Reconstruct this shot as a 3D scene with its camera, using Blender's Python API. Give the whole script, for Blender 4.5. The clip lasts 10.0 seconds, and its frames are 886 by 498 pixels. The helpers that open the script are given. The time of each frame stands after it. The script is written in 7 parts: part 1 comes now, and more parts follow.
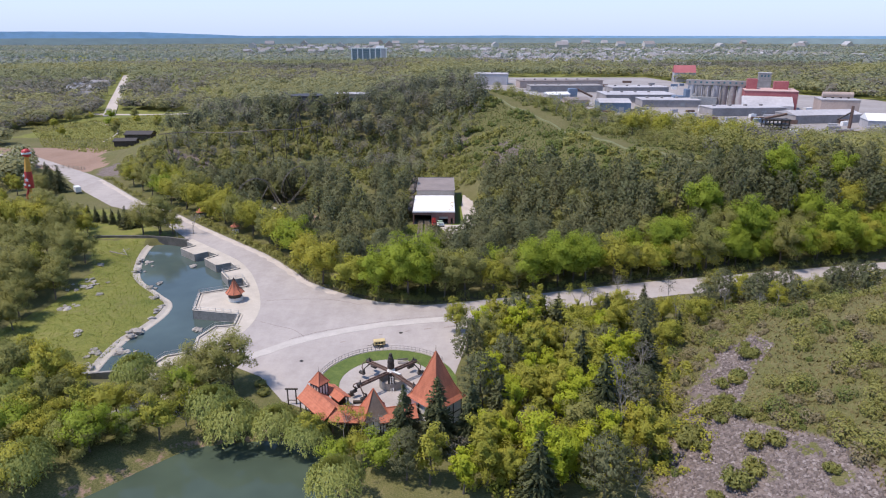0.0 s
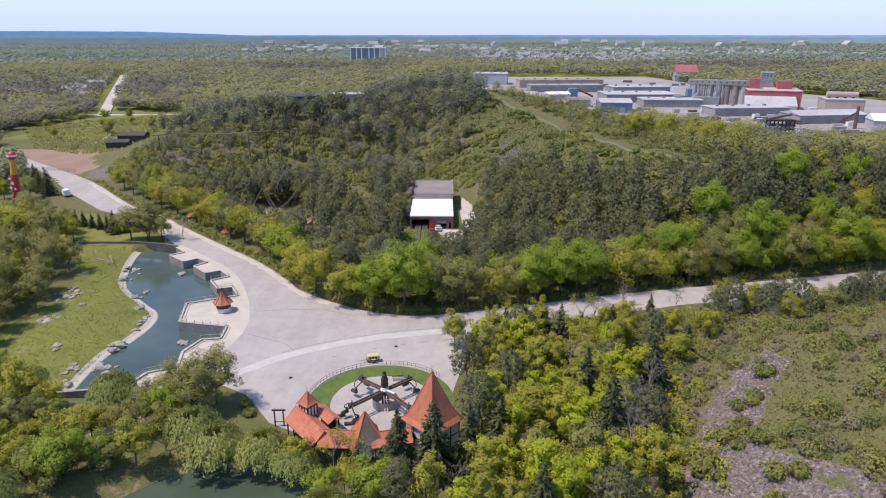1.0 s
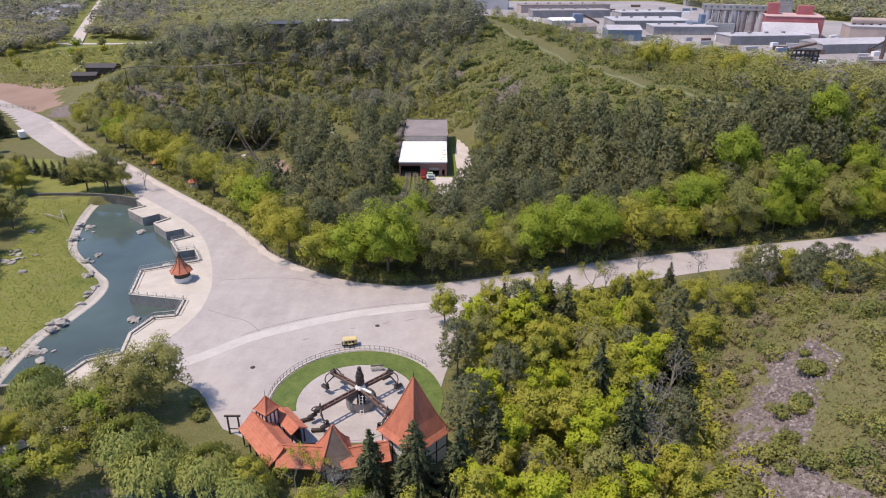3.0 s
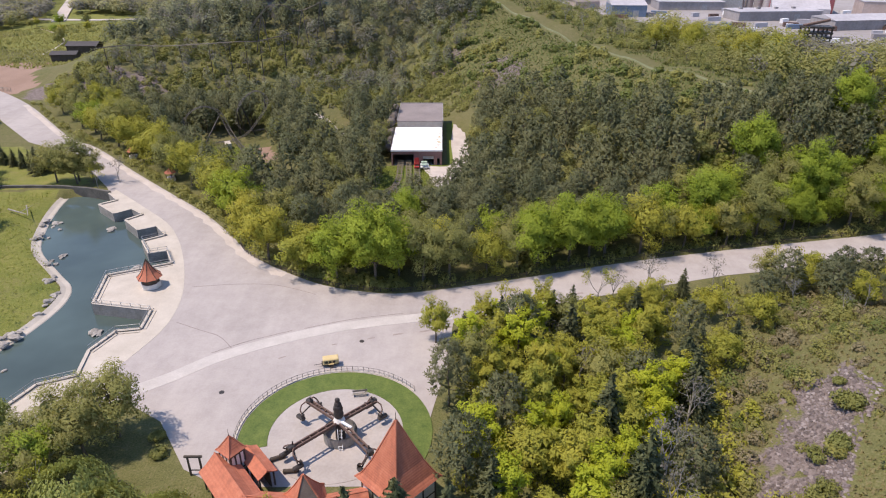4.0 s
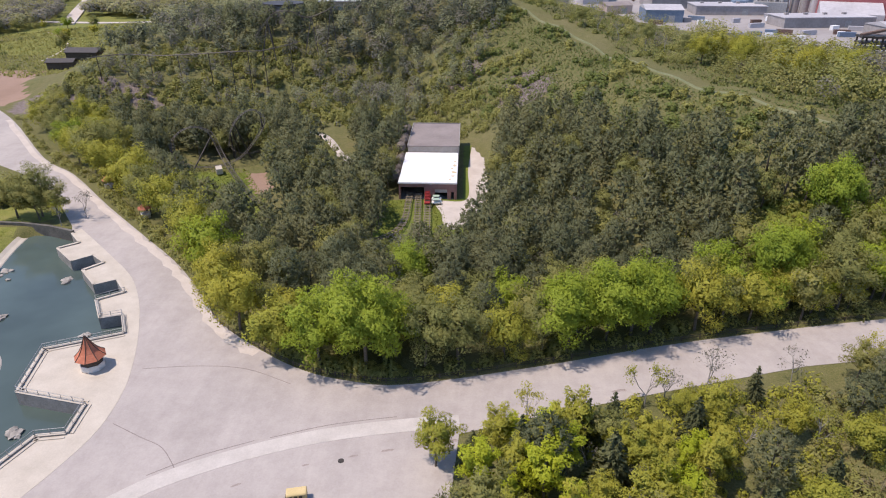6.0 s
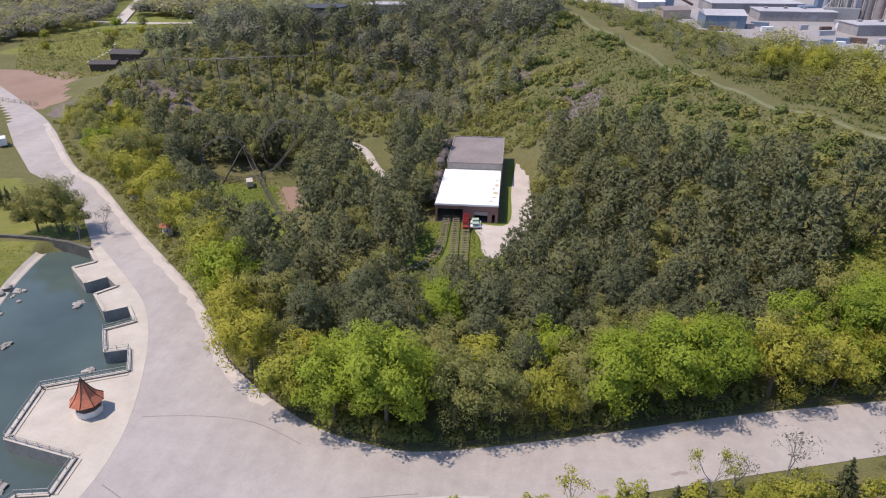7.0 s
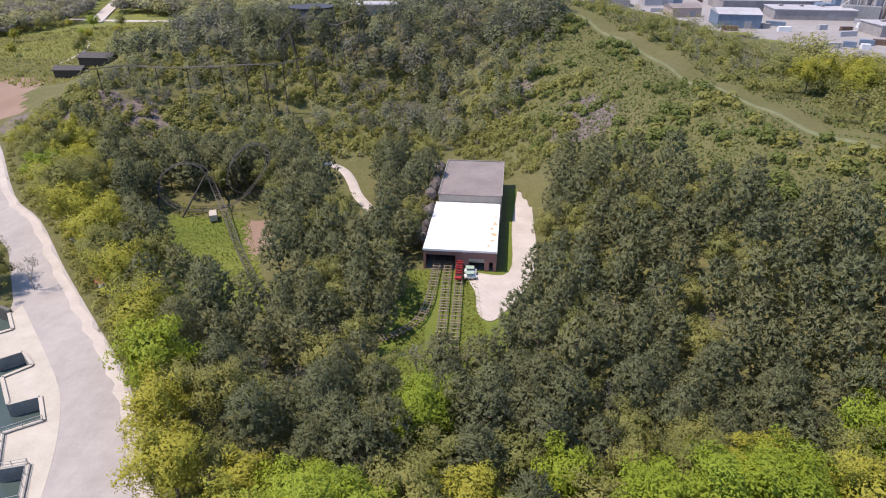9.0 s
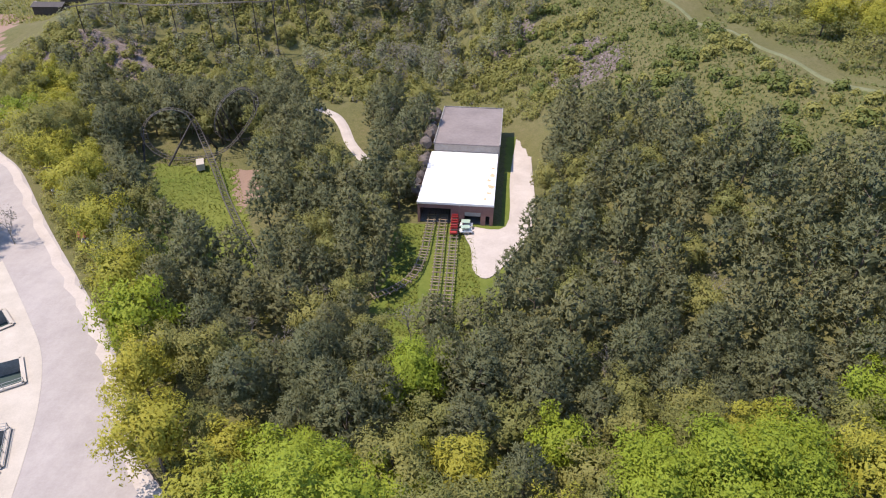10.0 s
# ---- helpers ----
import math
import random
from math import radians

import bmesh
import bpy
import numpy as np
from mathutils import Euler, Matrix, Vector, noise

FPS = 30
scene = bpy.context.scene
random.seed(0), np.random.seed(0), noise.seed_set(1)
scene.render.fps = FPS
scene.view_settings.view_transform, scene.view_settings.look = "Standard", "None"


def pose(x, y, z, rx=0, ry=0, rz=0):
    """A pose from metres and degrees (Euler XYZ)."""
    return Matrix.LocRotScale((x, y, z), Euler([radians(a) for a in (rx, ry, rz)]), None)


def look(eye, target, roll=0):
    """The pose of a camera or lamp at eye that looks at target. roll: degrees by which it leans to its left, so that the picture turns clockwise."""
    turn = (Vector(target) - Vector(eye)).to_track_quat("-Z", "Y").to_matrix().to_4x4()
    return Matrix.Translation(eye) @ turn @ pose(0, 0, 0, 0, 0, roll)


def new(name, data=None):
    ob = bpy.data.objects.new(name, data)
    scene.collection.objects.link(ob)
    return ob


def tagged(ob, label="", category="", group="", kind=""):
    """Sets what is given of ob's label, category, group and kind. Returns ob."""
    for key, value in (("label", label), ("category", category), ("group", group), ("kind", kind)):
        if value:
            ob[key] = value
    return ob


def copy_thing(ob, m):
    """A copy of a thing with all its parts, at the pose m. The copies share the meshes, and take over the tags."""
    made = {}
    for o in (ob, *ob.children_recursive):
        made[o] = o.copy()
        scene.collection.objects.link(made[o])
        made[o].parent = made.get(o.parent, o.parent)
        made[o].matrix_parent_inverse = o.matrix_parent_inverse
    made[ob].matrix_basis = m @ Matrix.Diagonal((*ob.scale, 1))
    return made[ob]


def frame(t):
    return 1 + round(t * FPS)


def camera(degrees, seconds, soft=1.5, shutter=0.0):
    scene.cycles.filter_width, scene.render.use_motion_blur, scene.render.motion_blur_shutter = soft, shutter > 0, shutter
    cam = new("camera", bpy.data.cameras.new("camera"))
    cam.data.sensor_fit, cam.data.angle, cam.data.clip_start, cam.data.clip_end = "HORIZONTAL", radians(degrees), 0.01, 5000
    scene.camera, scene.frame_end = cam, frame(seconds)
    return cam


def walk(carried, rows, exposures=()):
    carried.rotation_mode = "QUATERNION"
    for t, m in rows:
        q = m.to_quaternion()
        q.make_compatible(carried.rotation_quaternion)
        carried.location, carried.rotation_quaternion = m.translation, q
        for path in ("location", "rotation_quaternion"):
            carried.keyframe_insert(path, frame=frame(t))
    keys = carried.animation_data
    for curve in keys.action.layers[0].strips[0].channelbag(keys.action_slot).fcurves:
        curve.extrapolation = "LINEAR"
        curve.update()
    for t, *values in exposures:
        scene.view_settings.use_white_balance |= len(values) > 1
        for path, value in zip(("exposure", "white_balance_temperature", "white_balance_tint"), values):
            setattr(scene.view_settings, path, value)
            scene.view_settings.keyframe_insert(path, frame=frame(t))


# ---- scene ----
cam = camera(69.2, 10.0, 1.1)
METRES, EYE, TILT, LEAN, TURN = 115.0, 64.0, -18.5, 0.0, 0.0
ROWS = [
    (0.0, 0.0, 0.0, 0.0, -0.0, 0.0, 0.0),
    (0.5, 0.0018, 0.0274, 0.0084, -0.01, -0.03, 0.02),
    (1.0, 0.0044, 0.061, 0.0185, -0.03, -0.05, 0.04),
    (1.5, 0.0075, 0.0996, 0.0304, -0.05, -0.08, 0.06),
    (2.0, 0.0114, 0.1423, 0.0412, -0.08, -0.55, 0.08),
    (2.5, 0.0159, 0.1893, 0.0554, -0.12, -3.5, 0.09),
    (4.0, 0.0343, 0.3447, 0.1059, -0.19, -8.29, 0.12),
    (4.5, 0.0403, 0.4002, 0.1249, -0.21, -8.35, 0.13),
    (5.0, 0.0461, 0.4574, 0.1437, -0.22, -8.35, 0.16),
    (5.5, 0.0506, 0.515, 0.1635, 0.03, -8.36, 0.07),
    (7.0, 0.055, 0.6889, 0.2238, 5.8, -8.41, -1.83),
    (7.5, 0.0535, 0.7474, 0.2443, 5.79, -8.4, -1.82),
    (8.0, 0.0521, 0.8062, 0.2648, 5.78, -8.41, -1.81),
    (8.5, 0.05, 0.8606, 0.2883, 5.77, -8.42, -1.81),
    (9.0, 0.0499, 0.9025, 0.3045, 5.78, -9.09, -1.88),
    (9.5, 0.0511, 0.9305, 0.3131, 5.77, -11.03, -1.99),
    (10.0, 0.0529, 0.9446, 0.3183, 5.75, -14.27, -2.1),
]
walk(cam, [(t, pose(0, 0, EYE, TILT, LEAN, TURN) @ pose(METRES * x, METRES * y, METRES * z, 90 + pitch, roll, yaw)) for t, x, y, z, yaw, pitch, roll in ROWS],
     [(0.0, 0.39, 6550, 16), (2.5, 0.42, 6850, 18), (4.5, 0.50, 7000, 18), (5.5, 0.49, 7000, 18), (7.0, 0.37, 6800, 17), (8.0, 0.48, 6800, 16), (9.0, 0.58, 6850, 17), (10.0, 0.69, 6850, 18)])

# ---- world, sun ----
SUN_TO = Vector((-0.985, -0.17, 0.0)).normalized()
SUN_EL = 64.0
world = bpy.data.worlds.new("world")
scene.world = world
world.use_nodes = True
wn = world.node_tree
sky = wn.nodes.new("ShaderNodeTexSky")
sky.sky_type, sky.sun_disc = "NISHITA", False
sky.sun_elevation, sky.sun_rotation = radians(SUN_EL), math.atan2(SUN_TO.x, SUN_TO.y)
sky.air_density, sky.dust_density, sky.ozone_density = 1.0, 0.0, 3.0
back = wn.nodes["Background"]
back.inputs["Strength"].default_value = 0.15
tint = wn.nodes.new("ShaderNodeMix")
tint.data_type, tint.blend_type = "RGBA", "MULTIPLY"
tint.inputs[0].default_value, tint.inputs[7].default_value = 1.0, (0.92, 0.97, 1.05, 1)
wn.links.new(sky.outputs["Color"], tint.inputs[6])
# pale haze low in the sky, all round
co = wn.nodes.new("ShaderNodeTexCoord")
xyz = wn.nodes.new("ShaderNodeSeparateXYZ")
wn.links.new(co.outputs["Generated"], xyz.inputs[0])
low = wn.nodes.new("ShaderNodeMapRange")
low.inputs["From Min"].default_value, low.inputs["From Max"].default_value = 0.0, 0.22
low.inputs["To Min"].default_value, low.inputs["To Max"].default_value = 0.95, 0.0
wn.links.new(xyz.outputs["Z"], low.inputs["Value"])
haze = wn.nodes.new("ShaderNodeMix")
haze.data_type = "RGBA"
haze.inputs[7].default_value = (2.9, 3.7, 5.15, 1)
wn.links.new(low.outputs["Result"], haze.inputs[0])
wn.links.new(tint.outputs[2], haze.inputs[6])
wn.links.new(haze.outputs[2], back.inputs["Color"])
sun_data = bpy.data.lights.new("sun", "SUN")
sun_data.energy, sun_data.angle, sun_data.color = 3.25, radians(0.55), (1.0, 0.94, 0.85)
sun = new("sun", sun_data)
sun_dir = Vector((SUN_TO.x * math.cos(radians(SUN_EL)), SUN_TO.y * math.cos(radians(SUN_EL)), math.sin(radians(SUN_EL))))
sun.matrix_world = look(sun_dir * 300, (0, 0, 0))


# ---- materials ----
def node_mat(name):
    m = bpy.data.materials.new(name)
    m.use_nodes = True
    t = m.node_tree
    return m, t, t.nodes["Principled BSDF"]


def link(t, a, b):
    t.links.new(a, b)


def mapped(t, scale, detail=4.0, rough=0.6, coord="Object", stretch=(1, 1, 1)):
    """A noise texture at that scale (1/metre)."""
    c = t.nodes.new("ShaderNodeTexCoord")
    src = c.outputs[coord]
    if stretch != (1, 1, 1):
        mp = t.nodes.new("ShaderNodeMapping")
        mp.inputs["Scale"].default_value = stretch
        link(t, src, mp.inputs["Vector"])
        src = mp.outputs["Vector"]
    n = t.nodes.new("ShaderNodeTexNoise")
    n.inputs["Scale"].default_value, n.inputs["Detail"].default_value, n.inputs["Roughness"].default_value = scale, detail, rough
    link(t, src, n.inputs["Vector"])
    return n.outputs["Fac"]


def ramp(t, fac, stops):
    r = t.nodes.new("ShaderNodeValToRGB")
    e = r.color_ramp.elements
    while len(e) < len(stops):
        e.new(0.5)
    for el, (p, c) in zip(e, stops):
        el.position, el.color = p, (*c, 1) if len(c) == 3 else c
    link(t, fac, r.inputs["Fac"])
    return r.outputs["Color"]


def mix(t, fac, a, b, mode="MIX"):
    m = t.nodes.new("ShaderNodeMix")
    m.data_type, m.blend_type = "RGBA", mode
    for key, v in (("Factor", fac), ("A", a), ("B", b)):
        idx = {"Factor": 0, "A": 6, "B": 7}[key]
        if isinstance(v, (int, float)):
            m.inputs[idx].default_value = v
        elif isinstance(v, tuple):
            m.inputs[idx].default_value = (*v, 1)
        else:
            link(t, v, m.inputs[idx])
    return m.outputs[2]


def bump(t, b, fac, strength, dist):
    n = t.nodes.new("ShaderNodeBump")
    n.inputs["Strength"].default_value, n.inputs["Distance"].default_value = strength, dist
    link(t, fac, n.inputs["Height"])
    link(t, n.outputs["Normal"], b.inputs["Normal"])


def plain(name, low, high, scale=1.0, rough=0.8, metal=0.0, fine=8.0, bumpy=0.3, dist=0.03, vary=0.0):
    """Two-scale mottled surface between two colours."""
    m, t, b = node_mat(name)
    big, small = mapped(t, scale), mapped(t, scale * fine, 3)
    c = mix(t, 0.35, ramp(t, big, [(0.3, low), (0.7, high)]), ramp(t, small, [(0.3, low), (0.7, high)]))
    if vary:
        oi = t.nodes.new("ShaderNodeObjectInfo")
        c = mix(t, vary, c, ramp(t, oi.outputs["Random"], [(0.0, tuple(v * 0.5 for v in low)), (1.0, tuple(min(1, v * 1.5) for v in high))]))
    link(t, c, b.inputs["Base Color"])
    b.inputs["Roughness"].default_value, b.inputs["Metallic"].default_value = rough, metal
    if bumpy:
        bump(t, b, small, bumpy, dist)
    return m


def roof_tiles():
    """Faded orange clay tiles: courses, streaks and dark weathering."""
    m, t, b = node_mat("roof_orange")
    streak = mapped(t, 1.1, 5, 0.7, stretch=(1, 1, 0.25))
    grain = mapped(t, 7.0, 3)
    wave = t.nodes.new("ShaderNodeTexWave")
    wave.bands_direction = "Z"
    wave.inputs["Scale"].default_value, wave.inputs["Distortion"].default_value = 1.1, 0.6
    tc = t.nodes.new("ShaderNodeTexCoord")
    link(t, tc.outputs["Object"], wave.inputs["Vector"])
    c = ramp(t, streak, [(0.28, (0.30, 0.095, 0.055)), (0.5, (0.51, 0.155, 0.08)), (0.75, (0.62, 0.24, 0.14))])
    c = mix(t, 0.3, c, ramp(t, grain, [(0.3, (0.3, 0.095, 0.055)), (0.7, (0.56, 0.2, 0.11))]))
    c = mix(t, 0.09, c, ramp(t, wave.outputs["Fac"], [(0.1, (0.2, 0.07, 0.045)), (0.5, (0.5, 0.18, 0.1))]))
    link(t, c, b.inputs["Base Color"])
    b.inputs["Roughness"].default_value = 0.8
    bump(t, b, wave.outputs["Fac"], 0.25, 0.05)
    return m


def foliage(name, dark, light, translucent=0.38, island=0.4, tree=0.55, scale=0.3):
    """Leaves: colour varies from leaf to leaf, from bough to bough and from tree to tree."""
    m, t, b = node_mat(name)
    g, oi = t.nodes.new("ShaderNodeNewGeometry"), t.nodes.new("ShaderNodeObjectInfo")
    mid = tuple((p + q) / 2 for p, q in zip(dark, light))
    leaf = ramp(t, g.outputs["Random Per Island"], [(0.0, dark), (1.0, light)])
    bough = ramp(t, mapped(t, scale, 3, coord="Object"), [(0.3, dark), (0.7, light)])
    c = mix(t, island, bough, leaf)
    hue = ramp(t, oi.outputs["Random"], [(0.0, tuple(v * f for v, f in zip(mid, (0.75, 0.85, 0.9)))), (0.5, mid), (1.0, tuple(v * f for v, f in zip(light, (1.1, 1.0, 0.9))))])
    c = mix(t, tree, c, hue)
    fine = ramp(t, mapped(t, 4.5, 3, coord="Object"), [(0.36, tuple(v * 0.72 for v in dark)), (0.64, tuple(v * 1.3 for v in light))])
    c = mix(t, 0.3, c, fine)
    link(t, c, b.inputs["Base Color"])
    b.inputs["Roughness"].default_value = 0.65
    b.inputs["Specular IOR Level"].default_value = 0.25
    tr = t.nodes.new("ShaderNodeBsdfTranslucent")
    link(t, c, tr.inputs["Color"])
    ms = t.nodes.new("ShaderNodeMixShader")
    ms.inputs[0].default_value = translucent
    link(t, b.outputs[0], ms.inputs[1])
    link(t, tr.outputs[0], ms.inputs[2])
    link(t, ms.outputs[0], t.nodes["Material Output"].inputs["Surface"])
    return m


LEAF_BRIGHT = foliage("leaf_bright", (0.20, 0.26, 0.025), (0.375, 0.445, 0.05))
LEAF_YELLOW = foliage("leaf_yellow", (0.275, 0.27, 0.034), (0.46, 0.44, 0.07))
LEAF_LIME = foliage("leaf_lime", (0.30, 0.345, 0.02), (0.50, 0.54, 0.045))
LEAF_OLIVE = foliage("leaf_olive", (0.19, 0.195, 0.06), (0.33, 0.325, 0.10))
LEAF_WILLOW = foliage("leaf_willow", (0.23, 0.265, 0.06), (0.40, 0.425, 0.13))
NEEDLE_PINE = foliage("needle_pine", (0.118, 0.132, 0.066), (0.24, 0.248, 0.122), 0.4)
LEAF_DRY = foliage("leaf_dry", (0.19, 0.15, 0.075), (0.36, 0.29, 0.16), 0.3)
GRASS_BLADE = foliage("grass_blade", (0.15, 0.17, 0.045), (0.34, 0.33, 0.11), 0.45)
GRASS_SLOPE = foliage("grass_slope", (0.14, 0.135, 0.06), (0.30, 0.265, 0.125), 0.4)
GRASS_LAWN = foliage("grass_lawn", (0.13, 0.165, 0.026), (0.28, 0.30, 0.065), 0.4)
GRASS_RIDGE = foliage("grass_ridge", (0.10, 0.13, 0.042), (0.205, 0.235, 0.08), 0.35)
RIDGE_LEAF = foliage("ridge_leaf", (0.205, 0.2, 0.06), (0.38, 0.355, 0.12), 0.35, 0.3, 0.0, 0.06)
NEEDLE_SPRUCE = foliage("needle_spruce", (0.075, 0.087, 0.036), (0.16, 0.17, 0.072), 0.2)
LEAF_BUSH = foliage("leaf_bush", (0.11, 0.145, 0.036), (0.215, 0.25, 0.066))
LEAF_SHRUB = foliage("leaf_shrub", (0.185, 0.195, 0.05), (0.35, 0.34, 0.10))
WOODS_GREEN = foliage("woods_green", (0.205, 0.215, 0.11), (0.32, 0.325, 0.165), 0.35, 0.12, 0.0, 0.045)
WOODS_GOLD = foliage("woods_gold", (0.25, 0.24, 0.10), (0.38, 0.36, 0.16), 0.35, 0.12, 0.0, 0.045)
WOODS_GREY = foliage("woods_grey", (0.175, 0.16, 0.125), (0.265, 0.245, 0.19), 0.35, 0.12, 0.0, 0.045)
WOODS_DARK = foliage("woods_dark", (0.07, 0.08, 0.055), (0.145, 0.155, 0.10), 0.35, 0.12, 0.0, 0.045)
BARK = plain("bark", (0.07, 0.055, 0.04), (0.19, 0.155, 0.12), 3, 0.95)
BARK_GREY = plain("bark_grey", (0.19, 0.17, 0.15), (0.42, 0.39, 0.35), 2, 0.95)
CONCRETE = plain("concrete", (0.42, 0.365, 0.295), (0.58, 0.515, 0.43), 0.25, 0.9, fine=20)
CONCRETE_OLD = plain("concrete_old", (0.17, 0.16, 0.145), (0.36, 0.34, 0.31), 0.5, 0.92, fine=8)
STONE = plain("stone", (0.20, 0.18, 0.155), (0.44, 0.40, 0.35), 1.2, 0.9, fine=6, bumpy=0.6, vary=0.3)
WALL_DARK = plain("wall_dark", (0.07, 0.065, 0.056), (0.19, 0.175, 0.15), 0.5, 0.95, fine=8, bumpy=0.6)
STEEL_DARK = plain("steel_dark", (0.03, 0.026, 0.024), (0.085, 0.07, 0.06), 1.5, 0.55, 0.3)
STEEL_RUST = plain("steel_rust", (0.10, 0.06, 0.045), (0.22, 0.14, 0.11), 1.0, 0.7, 0.2)
STEEL_MESH = plain("steel_mesh", (0.13, 0.12, 0.115), (0.24, 0.23, 0.22), 1.0, 0.6, 0.3)
STEEL_GREY = plain("steel_grey", (0.25, 0.25, 0.25), (0.42, 0.42, 0.42), 1.0, 0.5, 0.4)
ROOF_ORANGE = roof_tiles()
ROOF_WHITE = plain("roof_white", (0.70, 0.69, 0.67), (0.84, 0.83, 0.82), 0.15, 0.7, fine=12, bumpy=0.1)
ROOF_GREY = plain("roof_grey", (0.185, 0.152, 0.14), (0.31, 0.262, 0.24), 0.12, 0.95, fine=14)
BRICK_RED = plain("brick_red", (0.20, 0.105, 0.09), (0.33, 0.185, 0.16), 0.7, 0.9, fine=10)
WOOD_DARK = plain("wood_dark", (0.04, 0.03, 0.022), (0.10, 0.075, 0.055), 1.0, 0.85)
WOOD_TAN = plain("wood_tan", (0.21, 0.16, 0.10), (0.40, 0.32, 0.22), 1.5, 0.9)
WOOD_GREY = plain("wood_grey", (0.22, 0.19, 0.15), (0.40, 0.36, 0.30), 1.5, 0.9)
PLASTER = plain("plaster", (0.62, 0.59, 0.53), (0.78, 0.75, 0.69), 0.8, 0.85)
PAINT_RED = plain("paint_red", (0.38, 0.025, 0.025), (0.55, 0.05, 0.04), 0.6, 0.45)
PAINT_YELLOW = plain("paint_yellow", (0.55, 0.41, 0.18), (0.68, 0.53, 0.27), 0.8, 0.5)
PAINT_GOLD = plain("paint_gold", (0.52, 0.24, 0.03), (0.66, 0.36, 0.06), 0.8, 0.5)
PAINT_WHITE = plain("paint_white", (0.68, 0.68, 0.66), (0.82, 0.82, 0.80), 0.6, 0.5)
PAINT_BLUE = plain("paint_blue", (0.10, 0.145, 0.21), (0.19, 0.245, 0.32), 0.4, 0.6)
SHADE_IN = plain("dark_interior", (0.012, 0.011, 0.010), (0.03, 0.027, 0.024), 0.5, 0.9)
GLASS_TEAL = plain("glass_teal", (0.03, 0.10, 0.13), (0.08, 0.19, 0.23), 0.05, 0.1)
GLASS_PALE = plain("glass_pale", (0.13, 0.19, 0.22), (0.24, 0.32, 0.36), 0.05, 0.2)
FACTORY_RED = plain("factory_red", (0.30, 0.075, 0.085), (0.42, 0.14, 0.14), 0.1, 0.8)
FACTORY_GREY = plain("factory_grey", (0.22, 0.20, 0.19), (0.38, 0.345, 0.33), 0.08, 0.85)
FACTORY_PALE = plain("factory_pale", (0.34, 0.32, 0.325), (0.52, 0.50, 0.51), 0.06, 0.8)
FACTORY_TAN = plain("factory_tan", (0.36, 0.27, 0.23), (0.50, 0.39, 0.33), 0.08, 0.85)


def water_mat(name, col, rough):
    m, t, b = node_mat(name)
    c = ramp(t, mapped(t, 0.06, 3), [(0.3, col), (0.7, tuple(v * 1.5 for v in col))])
    link(t, c, b.inputs["Base Color"])
    b.inputs["Roughness"].default_value, b.inputs["IOR"].default_value = rough, 1.33
    bump(t, b, mapped(t, 1.6, 4), 0.12, 0.05)
    return m


WATER_POOL = water_mat("water_pool", (0.058, 0.08, 0.072), 0.07)
WATER_POND = water_mat("water_pond", (0.055, 0.075, 0.052), 0.06)


def paving():
    m, t, b = node_mat("paving")
    big = ramp(t, mapped(t, 0.03, 5, 0.65), [(0.3, (0.31, 0.27, 0.243)), (0.7, (0.482, 0.428, 0.389))])
    streak = ramp(t, mapped(t, 0.12, 5, 0.7, stretch=(1.0, 0.25, 1)), [(0.35, (0.274, 0.237, 0.215)), (0.65, (0.53, 0.473, 0.428))])
    grain = ramp(t, mapped(t, 3.5, 4), [(0.3, (0.327, 0.287, 0.257)), (0.7, (0.495, 0.442, 0.402))])
    worn = ramp(t, mapped(t, 0.35, 6, 0.75), [(0.34, (0.265, 0.225, 0.208)), (0.5, (0.38, 0.332, 0.303)), (0.66, (0.477, 0.427, 0.391))])
    c = mix(t, 0.2, mix(t, 0.35, mix(t, 0.45, big, streak), worn), grain)
    link(t, c, b.inputs["Base Color"])
    b.inputs["Roughness"].default_value = 0.92
    bump(t, b, mapped(t, 4, 3), 0.2, 0.02)
    return m


PAVING = paving()
GRAVEL = plain("gravel", (0.42, 0.355, 0.30), (0.60, 0.53, 0.465), 0.2, 0.95, fine=15, bumpy=0.5)


